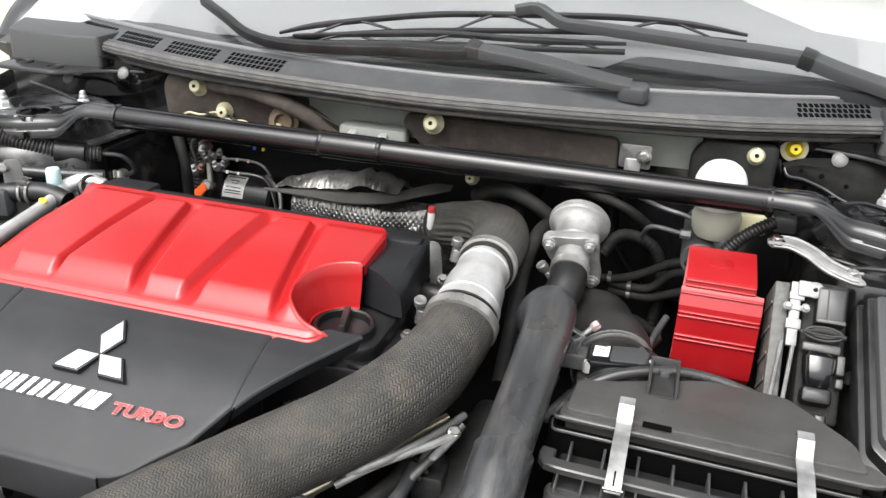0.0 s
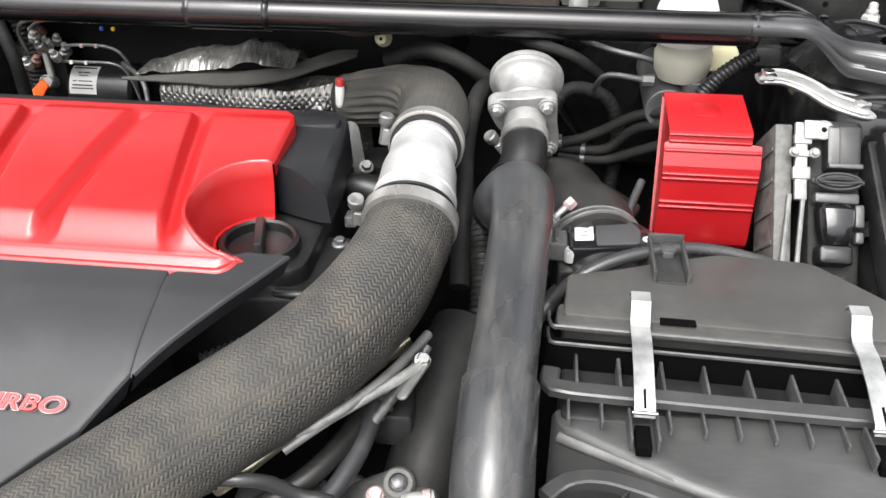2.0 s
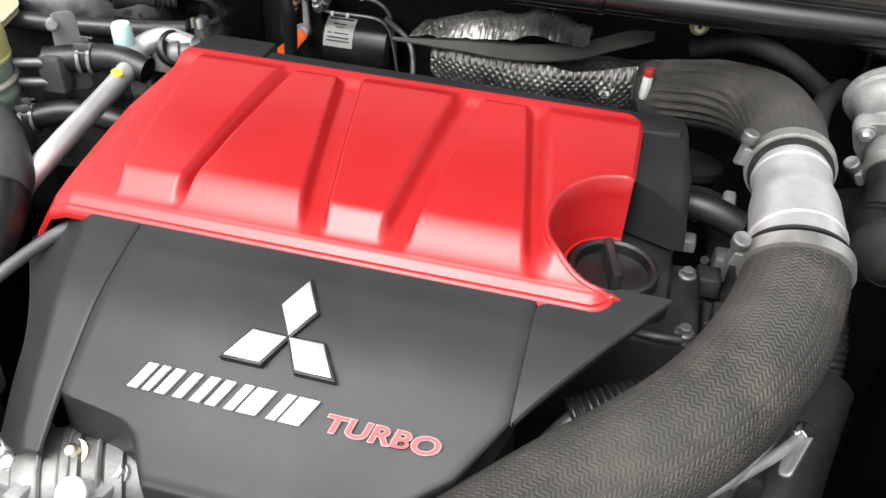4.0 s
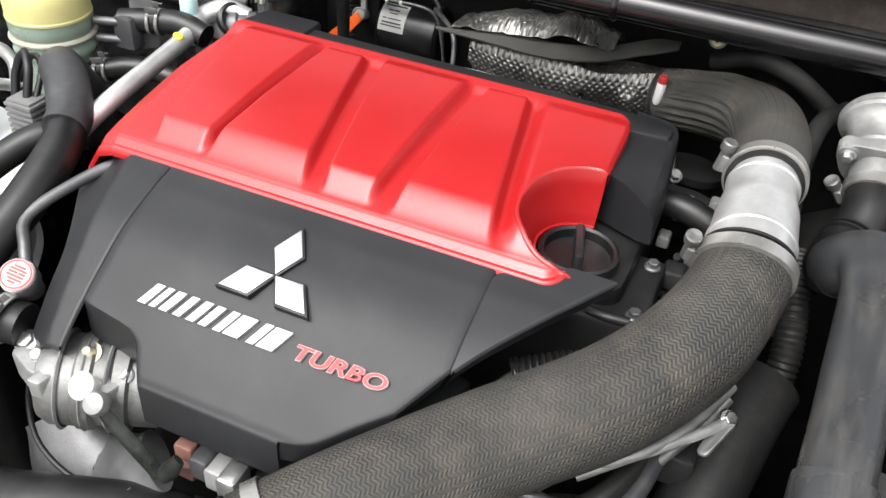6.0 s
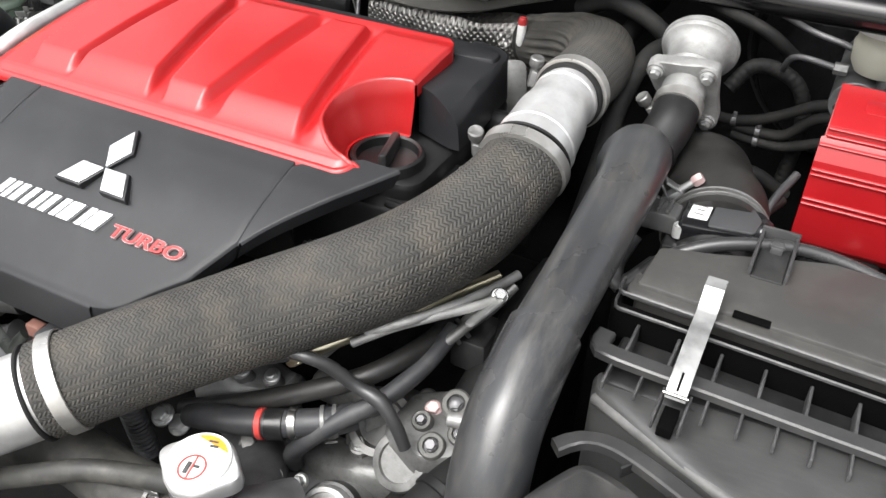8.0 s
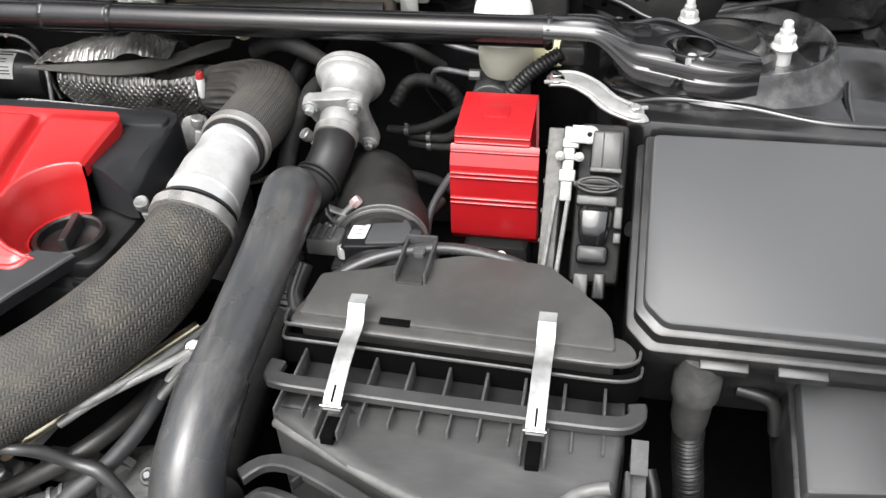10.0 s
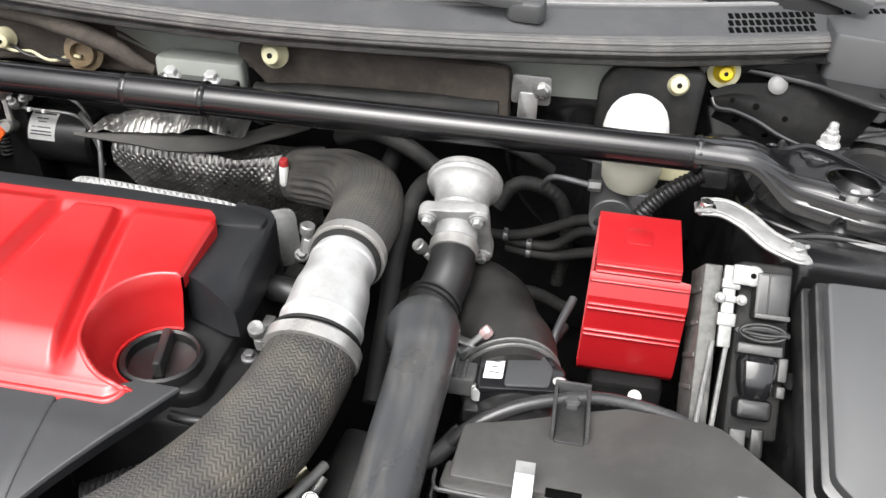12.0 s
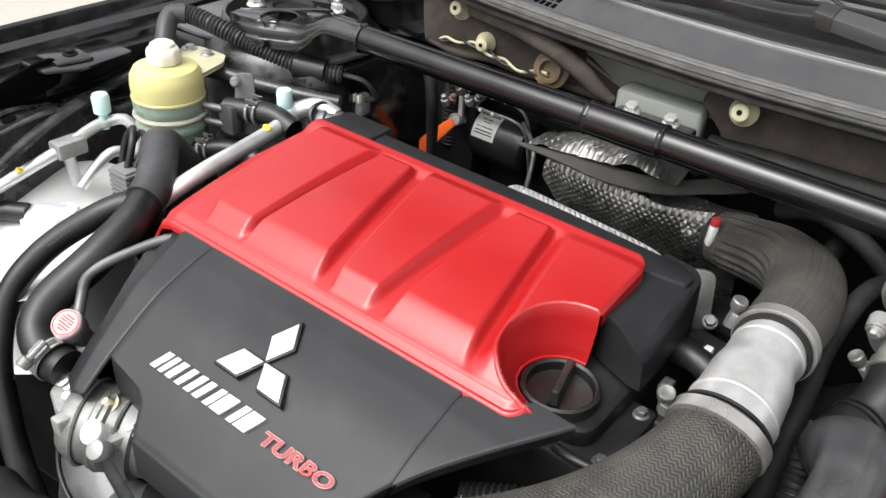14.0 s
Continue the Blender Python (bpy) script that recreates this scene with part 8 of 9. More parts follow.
hose([(-0.475, 0.485, 0.66), (-0.455, 0.475, 0.60), (-0.45, 0.47, 0.54)], 0.007, M_TANK, "pale cable sleeve behind the drooping hose", "cable_sleeve")
clamp((-0.366, 0.4975, 0.7375), (1, 0.05, -0.2), 0.0185, 0.010, turn=120, label="steel clamp on the coolant hose end")
hose([(-0.345, 0.645, 0.80), (-0.365, 0.62, 0.80), (-0.385, 0.575, 0.79), (-0.389, 0.553, 0.782), (-0.376, 0.538, 0.775), (-0.368, 0.528, 0.765)], 0.0048, M_CASTDK, "thin aluminium pipe to the coolant cap", "metal_pipe")
RC = thing("pressure_cap", (-0.362, 0.515, 0.74), "small round cap with red printed marking", "cap")
bm = B()
lathe(bm, [(0.009, -0.03), (0.010, -0.012), (0.0130, -0.010), (0.0138, 0.0), (0.0130, 0.003)], (-0.362, 0.515, 0.765), (0.25, -0.45, 0.85), 28)
part("neck", bm, M_ZINC, RC)
bm = B()
lathe(bm, [(0.0126, 0.003), (0.0128, 0.005), (0.0118, 0.006)], (-0.362, 0.515, 0.765), (0.25, -0.45, 0.85), 28)
disc = part("face", bm, M_PINK, RC)
ck = basis((-0.362, 0.515, 0.765), (0.25, -0.45, 0.85))
bm = B()
lathe(bm, [(0.0112, 0.0060), (0.0112, 0.0064), (0.0103, 0.0064), (0.0103, 0.0060)], m=ck, seg=32, closed=True)
part("print_ring", bm, M_INKRED, disc)
for x, y, w in ((0, 0.0060, 0.009), (0, 0.0036, 0.013), (-0.003, 0.0012, 0.007), (0.004, 0.0012, 0.005), (0, -0.0014, 0.013), (0.001, -0.0040, 0.011), (0, -0.0064, 0.006)):
    bm = B()
    box(bm, (x, y, 0.0062), (w, 0.0013, 0.0004), 0.0001, m=ck)
    part("print_bar", bm, M_INKRED, disc)

# throttle body
TH = thing("throttle_body", (-0.29, 0.49, 0.62), "cast aluminium throttle body with a steel lever", "throttle body")
tk = basis((-0.300, 0.500, 0.700), (0.86, 0.42, -0.10), (0, 0, 1))
bm = B()
lathe(bm, [(0.020, -0.034), (0.030, -0.030), (0.0345, -0.022), (0.0345, -0.004), (0.0365, -0.002), (0.0365, 0.008), (0.033, 0.010), (0.033, 0.022), (0.0365, 0.024), (0.0365, 0.034), (0.032, 0.036), (0.032, 0.055)], m=tk, seg=44)
body_o = part("body", bm, M_CASTMID, TH)
bm = B()
slab(bm, [(-0.352, 0.482), (-0.322, 0.470), (-0.300, 0.478), (-0.296, 0.500), (-0.318, 0.512), (-0.350, 0.506)], 0.700, 0.7245, 0.006, 0.004)
part("top_block", bm, M_CAST, TH, "pale cast mounting block")
bm = B()
slab(bm, [(-0.316, 0.462), (-0.304, 0.462), (-0.300, 0.492), (-0.312, 0.494)], 0.690, 0.7285, 0.003, 0.002)
part("stop_arm", bm, M_CAST, TH, "bright cast stop arm")
bm = B()
slab(bm, [(-0.298, 0.478), (-0.262, 0.474), (-0.256, 0.500), (-0.292, 0.508)], 0.700, 0.7235, 0.008, 0.004)
part("shaft_housing", bm, M_CAST, TH)
for q, r in (((-0.346, 0.494, 0.7245), 0.0065), ((-0.327, 0.486, 0.7245), 0.005), ((-0.262, 0.500, 0.722), 0.005)):
    bm = B()
    bolt(bm, q, (0, -0.4, 0.9), r, 0.006)
    part("bolt", bm, M_ZINC, TH)
bm = B()
lathe(bm, [(0.009, -0.004), (0.009, 0.001), (0.005, 0.001), (0.005, 0.005), (0.003, 0.007)], (-0.291, 0.500, 0.731), (0, -0.4, 0.9), 18)
part("brass_screw", bm, M_GOLD, TH, "brass adjusting screw")
bm = B()
lathe(bm, [(0.008, -0.010), (0.0092, 0), (0.0102, 0.001), (0.0102, 0.004), (0.0090, 0.0055)], (-0.2765, 0.4765, 0.7265), (-0.05, -0.62, 0.78), 28)
part("white_disc", bm, M_WHITE, TH, "pale round cover")
bm = B()
lathe(bm, [(0.006, -0.008), (0.0085, -0.004), (0.0092, 0.002), (0.0075, 0.0065), (0.003, 0.008)], (-0.2600, 0.4700, 0.7235), (0.1, -0.65, 0.75), 24)
part("lever_boss", bm, M_CAST, TH, "pale ball end of the lever")
bm = B()
tube(bm, [(-0.2600, 0.4705, 0.7195), (-0.2480, 0.4700, 0.7060), (-0.2310, 0.4695, 0.6880), (-0.2150, 0.4690, 0.6700)], [0.0042, 0.0052, 0.0056, 0.0050], 14, 0.004, flat=0.3, side=(0.3, -0.6, 0.7))
part("lever", bm, M_LEVER, TH, "dark green-black lever")
bm = B()
tube(bm, [(-0.2150, 0.4690, 0.6700), (-0.2080, 0.4720, 0.6780), (-0.2020, 0.4760, 0.6880)], [0.006, 0.0075, 0.005], 12, 0.004, flat=0.5, side=(0.3, -0.6, 0.7))
part("lever_hook", bm, M_LEVER, TH)
for k in range(3):
    bm = B()
    lathe(bm, [(0.0362, -0.0015), (0.0380, 0), (0.0362, 0.0015), (0.035, 0)], m=tk @ Matrix.Translation((0, 0, -0.014 + 0.017 * k)), seg=40)
    part("ring", bm, M_CAST, TH)
hose([(-0.335, 0.485, 0.715), (-0.34, 0.475, 0.68), (-0.325, 0.462, 0.655), (-0.29, 0.455, 0.642), (-0.25, 0.46, 0.64)], 0.0022, M_RUBBER, "thin black vacuum line round the throttle body", "vacuum_line")
hose([(-0.245, 0.463, 0.645), (-0.232, 0.458, 0.63), (-0.205, 0.462, 0.628), (-0.18, 0.475, 0.63)], 0.0022, M_ZINC, "thin bent steel rod below the cover", "steel_rod")
banded_hose([(-0.40, 0.43, 0.60), (-0.34, 0.425, 0.618), (-0.28, 0.44, 0.625), (-0.22, 0.465, 0.615), (-0.17, 0.48, 0.59)], 0.026, M_RUBBER, "thick black coolant hose low in the bay", 3)
bm = B()
tube(bm, [(-0.345, 0.500, 0.640), (-0.318, 0.486, 0.612), (-0.290, 0.480, 0.602), (-0.260, 0.484, 0.622), (-0.240, 0.492, 0.648)], [0.030, 0.040, 0.042, 0.038, 0.026], 20, flat=0.45, side=(0, -0.6, 0.8))
solo("cast_mount", bm, M_CASTDK, "grey cast engine mount under the throttle body", "engine mount")
for k, (x, y, z) in enumerate(((-0.209, 0.492, 0.678), (-0.207, 0.488, 0.662))):
    bm = B()
    box(bm, (x, y, z), (0.016, 0.010, 0.013), 0.002)
    solo("relay", bm, M_COPPER, "small brown plastic connector below the cover", "connector", "brown connectors")
for k, (x, y, z) in enumerate(((-0.190, 0.490, 0.678), (-0.176, 0.488, 0.676), (-0.163, 0.484, 0.678))):
    bm = B()
    box(bm, (x, y, z), (0.016, 0.022, 0.020), 0.003)
    solo("wiring_plug", bm, (M_GREYRUB, M_CAST, M_ZINC)[k], "small wiring plug below the cover", "connector", "wiring plugs")

# corrugated sleeve over the reservoir and the inner wing's fittings
hose([(-0.585, 0.79, 0.85), (-0.605, 0.81, 0.885), (-0.615, 0.828, 0.899), (-0.60, 0.842, 0.899), (-0.57, 0.852, 0.892), (-0.53, 0.868, 0.877), (-0.49, 0.883, 0.864), (-0.455, 0.90, 0.858), (-0.43, 0.915, 0.855)], 0.0100, M_SLEEVEBK, "black corrugated cable sleeve over the reservoir", "corrugated_sleeve", rib=(0.0046, 0.0022), seg=20)
hose([(-0.575, 0.788, 0.835), (-0.590, 0.794, 0.862), (-0.605, 0.81, 0.887), (-0.614, 0.826, 0.899), (-0.604, 0.839, 0.9)], 0.0112, M_GREYRUB, "smooth taped end of the corrugated sleeve", "taped_sleeve", seg=20)
bm = B()
rod(bm, (-0.478, 0.888, 0.861), (-0.445, 0.905, 0.857), 0.0145, 20)
solo("tape_wrap", bm, M_RUBBER, "black tape wrapped round the cable sleeve", "tape")
hose([(-0.60, 0.80, 0.845), (-0.55, 0.83, 0.848), (-0.50, 0.85, 0.842), (-0.45, 0.87, 0.838), (-0.41, 0.89, 0.835)], 0.008, M_SATIN, "black taped cable under the corrugated sleeve", "cable")
BE = thing("wing_bracket", (-0.69, 0.75, 0.80), "black pressed bracket on the inner wing", "bracket")
bm = B()
slab(bm, [(-0.715, 0.708), (-0.672, 0.710), (-0.664, 0.752), (-0.715, 0.756)], 0.8503, 0.8545, 0.006, 0.002)
slab(bm, [(-0.722, 0.690), (-0.672, 0.692), (-0.652, 0.730), (-0.660, 0.800), (-0.722, 0.80)], 0.846, 0.8505, 0.008, 0.002)
box(bm, (-0.708, 0.745, 0.83), (0.03, 0.09, 0.04), 0.004)
part("plate", bm, M_BODY, BE)
bm = B()
bolt(bm, (-0.690, 0.737, 0.8545), (0, 0, 1), 0.006, 0.005)
part("bolt", bm, M_DARK, BE)
bm = B()
slab(bm, [(-0.655, 0.52), (-0.648, 0.60), (-0.682, 0.70), (-0.678, 0.76), (-0.63, 0.90), (-0.71, 0.94), (-0.71, 0.50)], 0.60, 0.80, 0.02, 0.012, top=lambda x, y: 0.015 * math.sin(y * 22))
structure("wall_inner_wing_shelf", bm, M_SHELF, "black inner wing shelf with pressed swages")
bm = B()
slab(bm, [(0.462, 0.835), (0.72, 0.82), (0.72, 1.10), (0.42, 1.10), (0.43, 0.90)], 0.60, 0.868, 0.02, 0.018, top=lambda x, y: -0.02 * smoothstep(0.92, 1.05, y))
structure("wall_inner_wing_right", bm, M_BODY, "black inner wing panel with a rounded rail")
bm = B()
rings = []
for k in range(15):
    x = 0.592 + 0.009 * k
    rows = [(0.850, 0.845), (0.862, 0.851), (0.880, 0.858), (0.905, 0.869), (0.930, 0.879), (0.948, 0.885), (0.956, 0.886), (0.964, 0.882), (0.968, 0.850)]
    rings.append([(x, y + 0.012 * math.sin(k * 0.32), 0.846 + (z - 0.846) * smoothstep(0.588, 0.618, x)) for y, z in rows])
loft(bm, rings)
structure("wall_wing_rise", bm, M_BODY, "glossy black rise of the inner wing beside the strut tower")
bm = B()
slab(bm, [(-0.72, 0.86), (-0.44, 0.88), (-0.43, 0.92), (-0.42, 1.10), (-0.72, 1.10)], 0.60, 0.862, 0.02, 0.018)
structure("wall_inner_wing_left", bm, M_BODY, "black inner wing panel round the strut tower")
# thin added plate whose pale colour gives the wing top its sky sheen
bm = B()
slab(bm, [(-0.70, 0.868), (-0.63, 0.862), (-0.455, 0.888), (-0.44, 0.92), (-0.43, 1.03), (-0.70, 1.03)], 0.863, 0.868, 0.015, 0.002)
structure("trim_wing_sheet", bm, M_TOPSHEET, "dusty sheet metal round the strut tower, paled for sky sheen")
# pressed bracket at the back corner
CB = thing("corner_bracket", (0.45, 1.01, 0.90), "black pressed steel bracket at the bay's back corner", "bracket")
edge = [q for q, k in smooth_path([(0.412, 1.006, 0.911), (0.432, 1.007, 0.908), (0.455, 1.004, 0.900), (0.476, 0.998, 0.891), (0.500, 0.996, 0.886), (0.535, 1.008, 0.884)], 0.005)]
crest = [q for q, k in smooth_path([(0.404, 1.014, 0.923), (0.425, 1.022, 0.929), (0.455, 1.024, 0.932), (0.485, 1.022, 0.934), (0.520, 1.018, 0.934), (0.565, 1.024, 0.932)], 0.005)]
bm = B()
rows = []
for i, q in enumerate(edge):
    c = crest[int((len(crest) - 1) * i / (len(edge) - 1))]
    rows.append([bm.verts.new(q.lerp(c, k / 6) + Vector((0, -0.004, 0.004)) * math.sin(math.pi * min(1, k / 4)) * (1 if k < 4 else 0)) for k in range(7)])
for a, b in zip(rows, rows[1:]):
    for i in range(6):
        bm.faces.new((a[i], a[i + 1], b[i + 1], b[i]))
bmesh.ops.solidify(bm, geom=bm.faces[:], thickness=0.002)
part("sheet", bm, M_DULL, CB)
bm = B()
rows = [[bm.verts.new(q + Vector((0.0, 0.006 * k, -0.0075 * k * math.sin(math.pi * min(1, 0.18 + i / len(edge))) ** 0.5 - 0.001))) for k in range(4)] for i, q in enumerate(edge)]
for a, b in zip(rows, rows[1:]):
    for i in range(3):
        bm.faces.new((a[i], a[i + 1], b[i + 1], b[i]))
bmesh.ops.solidify(bm, geom=bm.faces[:], thickness=0.0018)
part("front_flange", bm, M_SHELF, CB, "dusty flange with round holes")
for k in (4, 9):
    bm = B()
    lathe(bm, [(0.0030, 0), (0.0030, 0.0012), (0.001, 0.0013)], edge[min(k, len(edge) - 1)] + Vector((0, 0.006, -0.0095)), (0, -0.8, -0.6), 16)
    part("flange_hole", bm, M_HOLE, CB)
bm = B()
tube(bm, [crest[0].lerp(edge[0], 0.4), edge[0], *edge[3::4]], 0.0030, 10, 0.003)
part("rolled_edge", bm, M_GLOSS, CB)
for k, r in ((3, 0.0022), (7, 0.0030), (12, 0.0026)):
    bm = B()
    lathe(bm, [(r, 0), (r, 0.0012), (r * 0.3, 0.0013)], edge[min(k, len(edge) - 1)].lerp(crest[min(k, len(crest) - 1)], 0.32) + Vector((0, -0.0036, 0.0036)), (0, -0.8, 0.6), 16)
    part("hole", bm, M_HOLE, CB)

# ---- low in front of the engine ----
RAD = thing("radiator_filler", (0.019, 0.431, 0.62), "aluminium radiator cap with a printed label on a dark filler neck", "radiator filler")
rk = basis((0.016, 0.433, 0.690), (-0.05, -0.12, 1), (1, 0.2, 0))
bm = B()
def cap_edge(k, grow=0.0):
    out = []
    for i in range(72):
        a = 2 * math.pi * i / 72
        r = 0.0245 + 0.0075 * math.exp(-((math.sin(a + 0.12)) / 0.34) ** 2) + grow
        out.append((r * k * math.cos(a), r * k * math.sin(a)))
    return out


loft(bm, [[(x, y, z) for x, y in cap_edge(k)] for k, z in ((0.80, -0.013), (0.96, -0.0115), (1.0, -0.008), (1.0, -0.001), (0.975, 0.0020), (0.93, 0.0030))], m=rk)
part("cap", bm, M_ALU, RAD, "spun aluminium cap")
bm = B()
lathe(bm, [(0.0222, 0.0028), (0.0222, 0.0052), (0.002, 0.0053)], m=rk, seg=48)
face = part("label", bm, M_LABEL, RAD, "round white warning label")
bm = B()
pts = [(0.0200 * math.cos(radians(a)), 0.0200 * math.sin(radians(a))) for a in range(28, 122, 8)]
loft(bm, [[(x, y, 0.0053) for x, y in pts], [(x, y, 0.0058) for x, y in pts]], m=rk)
part("orange_band", bm, M_INKORG, face)
bm = B()
lathe(bm, [(0.0098, 0.0054), (0.0098, 0.0060), (0.0086, 0.0060), (0.0086, 0.0054)], m=rk @ Matrix.Translation((-0.001, -0.006, 0)), seg=30, closed=True)
box(bm, (-0.001, -0.006, 0.0058), (0.0012, 0.018, 0.0006), 0.0001, m=rk @ pose(0, 0, 0, 0, 0, 0))
part("red_ring", bm, M_INKRED, face)
for x, y, w, h in ((-0.004, -0.007, 0.003, 0.009), (0.002, -0.005, 0.004, 0.002), (0.006, 0.012, 0.006, 0.0018), (0.004, 0.0155, 0.007, 0.0015)):
    bm = B()
    box(bm, (x, y, 0.0060), (w, h, 0.0005), 0.0001, m=rk)
    part("print_bar", bm, M_INK, face)
bm = B()
rod(bm, (0.019, 0.431, 0.62), (0.018, 0.428, 0.682), 0.0205, 30)
tube(bm, [(0.02, 0.425, 0.645), (0.045, 0.445, 0.645), (0.06, 0.47, 0.635)], 0.018, 24)
part("filler_neck", bm, M_CASTDK, RAD, "dark metal neck")
RAD.location += Vector((-0.005, 0.004, 0.005))
hose([(0.0, 0.425, 0.65), (-0.05, 0.42, 0.655), (-0.11, 0.425, 0.655), (-0.18, 0.42, 0.63), (-0.25, 0.40, 0.58)], 0.023, M_HOSEDUST, "thick dusty coolant hose from the radiator neck", "coolant_hose", seg=28)
hose([(-0.004, 0.424, 0.682), (-0.03, 0.412, 0.688), (-0.06, 0.40, 0.688), (-0.10, 0.385, 0.675), (-0.15, 0.375, 0.65)], 0.0078, M_HOSEDUST, "thin overflow hose from the radiator cap", "overflow_hose")
hose([(-0.005, 0.41, 0.672), (0.0, 0.405, 0.655), (0.01, 0.40, 0.645)], 0.010, label="short ribbed hose by the radiator cap", name="ribbed_hose", rib=(0.0045, 0.002))
WP = thing("water_housing", (0.0, 0.52, 0.55), "dark cast water housing with hex bolts", "water housing")
bm = B()
tube(bm, [(0.045, 0.452, 0.632), (0.02, 0.475, 0.625), (-0.005, 0.505, 0.612), (-0.03, 0.535, 0.60), (-0.06, 0.56, 0.58)], [0.018, 0.021, 0.024, 0.026, 0.026], 28)
slab(bm, [(-0.04, 0.49), (0.03, 0.48), (0.06, 0.52), (0.02, 0.56), (-0.04, 0.55)], 0.52, 0.602, 0.014, 0.008)
part("casting", bm, M_CASTDK, WP)
for q, r in (((-0.012, 0.508, 0.632), 0.0062), ((0.006, 0.500, 0.630), 0.0058), ((0.022, 0.492, 0.628), 0.0055)):
    bm = B()
    bolt(bm, q, (0.1, -0.5, 0.9), r, 0.007)
    part("bolt", bm, M_CASTMID, WP)
TS = thing("thermostat_can", (0.06, 0.50, 0.55), "bare aluminium thermostat housing with a clamp", "thermostat housing")
bm = B()
lathe(bm, [(0.0205, -0.05), (0.0210, -0.003), (0.0200, 0.0), (0.0165, 0.0008), (0.0160, -0.001), (0.004, -0.001)], (0.074, 0.482, 0.628), (0.05, -0.72, 0.69), 36)
part("can", bm, M_CAST, TS)
bm = B()
lathe(bm, [(0.0206, -0.022), (0.0232, -0.021), (0.0232, -0.009), (0.0206, -0.008)], (0.074, 0.482, 0.628), (0.05, -0.72, 0.69), 36)
part("strap", bm, M_RUBBER, TS, "black rubber strap")
for q in ((0.0485, 0.492, 0.640), (0.0985, 0.490, 0.636)):
    bm = B()
    bolt(bm, q, (0, -0.7, 0.7), 0.0042, 0.008)
    part("bolt", bm, M_ZINC, TS)

H2 = thing("heater_hose", (0.01, 0.51, 0.65), "grey rubber heater hose with a red band", "hose")
bm = B()
tube(bm, [(-0.062, 0.500, 0.645), (-0.04, 0.498, 0.657), (0.006, 0.506, 0.666), (0.05, 0.525, 0.672), (0.065, 0.54, 0.672)], [0.009, 0.0105, 0.0108, 0.0108, 0.0108], 22)
part("hose", bm, M_GREYRUB, H2)
bm = B()
lathe(bm, [(0.0112, -0.0025), (0.012, -0.002), (0.012, 0.002), (0.0112, 0.0025), (0.0105, 0)], (0.006, 0.5055, 0.666), (0.9, 0.3, 0.12), 28)
part("red_band", bm, M_INKRED, H2, "thin red band")
bm = B()
lathe(bm, [(0.011, 0.0), (0.0118, 0.0005), (0.0118, 0.014), (0.011, 0.0145), (0.0105, 0.007)], (0.010, 0.5068, 0.6665), (0.9, 0.33, 0.12), 28)
part("dark_band", bm, M_PLAST, H2)
bm = B()
lathe(bm, [(0.011, 0.0), (0.0122, 0.0005), (0.0122, 0.006), (0.011, 0.0065), (0.0105, 0.003)], (0.026, 0.514, 0.6692), (0.88, 0.38, 0.12), 28)
part("steel_clip", bm, M_STEEL, H2, "bright steel clip")
spring_clip((0.052, 0.527, 0.672), (0.8, 0.5, 0.05), 0.011)
spring_clip((-0.016, 0.424, 0.652), (1, 0.05, -0.05), 0.0235)
hose([(-0.076, 0.507, 0.639), (-0.014, 0.518, 0.668), (0.034, 0.533, 0.690), (0.072, 0.556, 0.705), (0.093, 0.598, 0.709), (0.097, 0.640, 0.704)], 0.0078, M_INTAKE, "dark grey heater hose running under the charge hose", "heater_hose", seg=20)
hose([(0.020, 0.520, 0.615), (0.027, 0.512, 0.639), (0.046, 0.515, 0.665), (0.066, 0.530, 0.681), (0.085, 0.550, 0.691), (0.100, 0.585, 0.702), (0.107, 0.621, 0.714)], 0.0072, M_GREYRUB, "grey rubber hose curving up to the metal pipes", "fuel_hose", seg=18)
hose([(0.108, 0.625, 0.708), (0.117, 0.644, 0.722), (0.128, 0.661, 0.738)], 0.0050, M_CAST, "bright steel pipe end", "metal_pipe")
spring_clip((0.108, 0.625, 0.708), (0.55, 0.75, 0.45), 0.0078)
hose([(0.020, 0.530, 0.716), (0.034, 0.533, 0.728), (0.060, 0.565, 0.735), (0.085, 0.60, 0.738), (0.105, 0.635, 0.740), (0.125, 0.66, 0.745)], 0.0052, M_GOLD, "yellow-passivated steel pipe under the charge hose", "metal_pipe", group="metal pipes")
hose([(0.068, 0.558, 0.742), (0.080, 0.562, 0.749), (0.095, 0.572, 0.754), (0.115, 0.60, 0.755), (0.130, 0.635, 0.752), (0.140, 0.66, 0.752)], 0.0038, M_CAST, "bright steel pipe in the pipe bundle", "metal_pipe", group="metal pipes")
hose([(0.060, 0.550, 0.735), (0.085, 0.566, 0.748), (0.105, 0.582, 0.753), (0.125, 0.602, 0.755), (0.142, 0.622, 0.757)], 0.0036, M_CAST, "bright steel pipe in the pipe bundle", "metal_pipe", group="metal pipes")
hose([(0.09, 0.585, 0.695), (0.118, 0.62, 0.722), (0.130, 0.636, 0.732), (0.140, 0.655, 0.745)], 0.0042, M_CASTMID, "bright steel pipe in the pipe bundle", "metal_pipe", group="metal pipes")
LG = thing("pipe_lug", (0.14, 0.61, 0.71), "bright steel lug with a bolt holding the pipes", "bracket")
bm = B()
slab(bm, [(-0.004, -0.022), (0.004, -0.022), (0.007, 0.012), (0.0, 0.020), (-0.007, 0.012)], 0, 0.0025, 0.004, 0.0008, m=pose(0.138, 0.612, 0.753, 15, -20, -25))
part("plate", bm, M_ZINC, LG)
bm = B()
bolt(bm, (0.141, 0.622, 0.758), (0.3, -0.4, 0.9), 0.0048, 0.006)
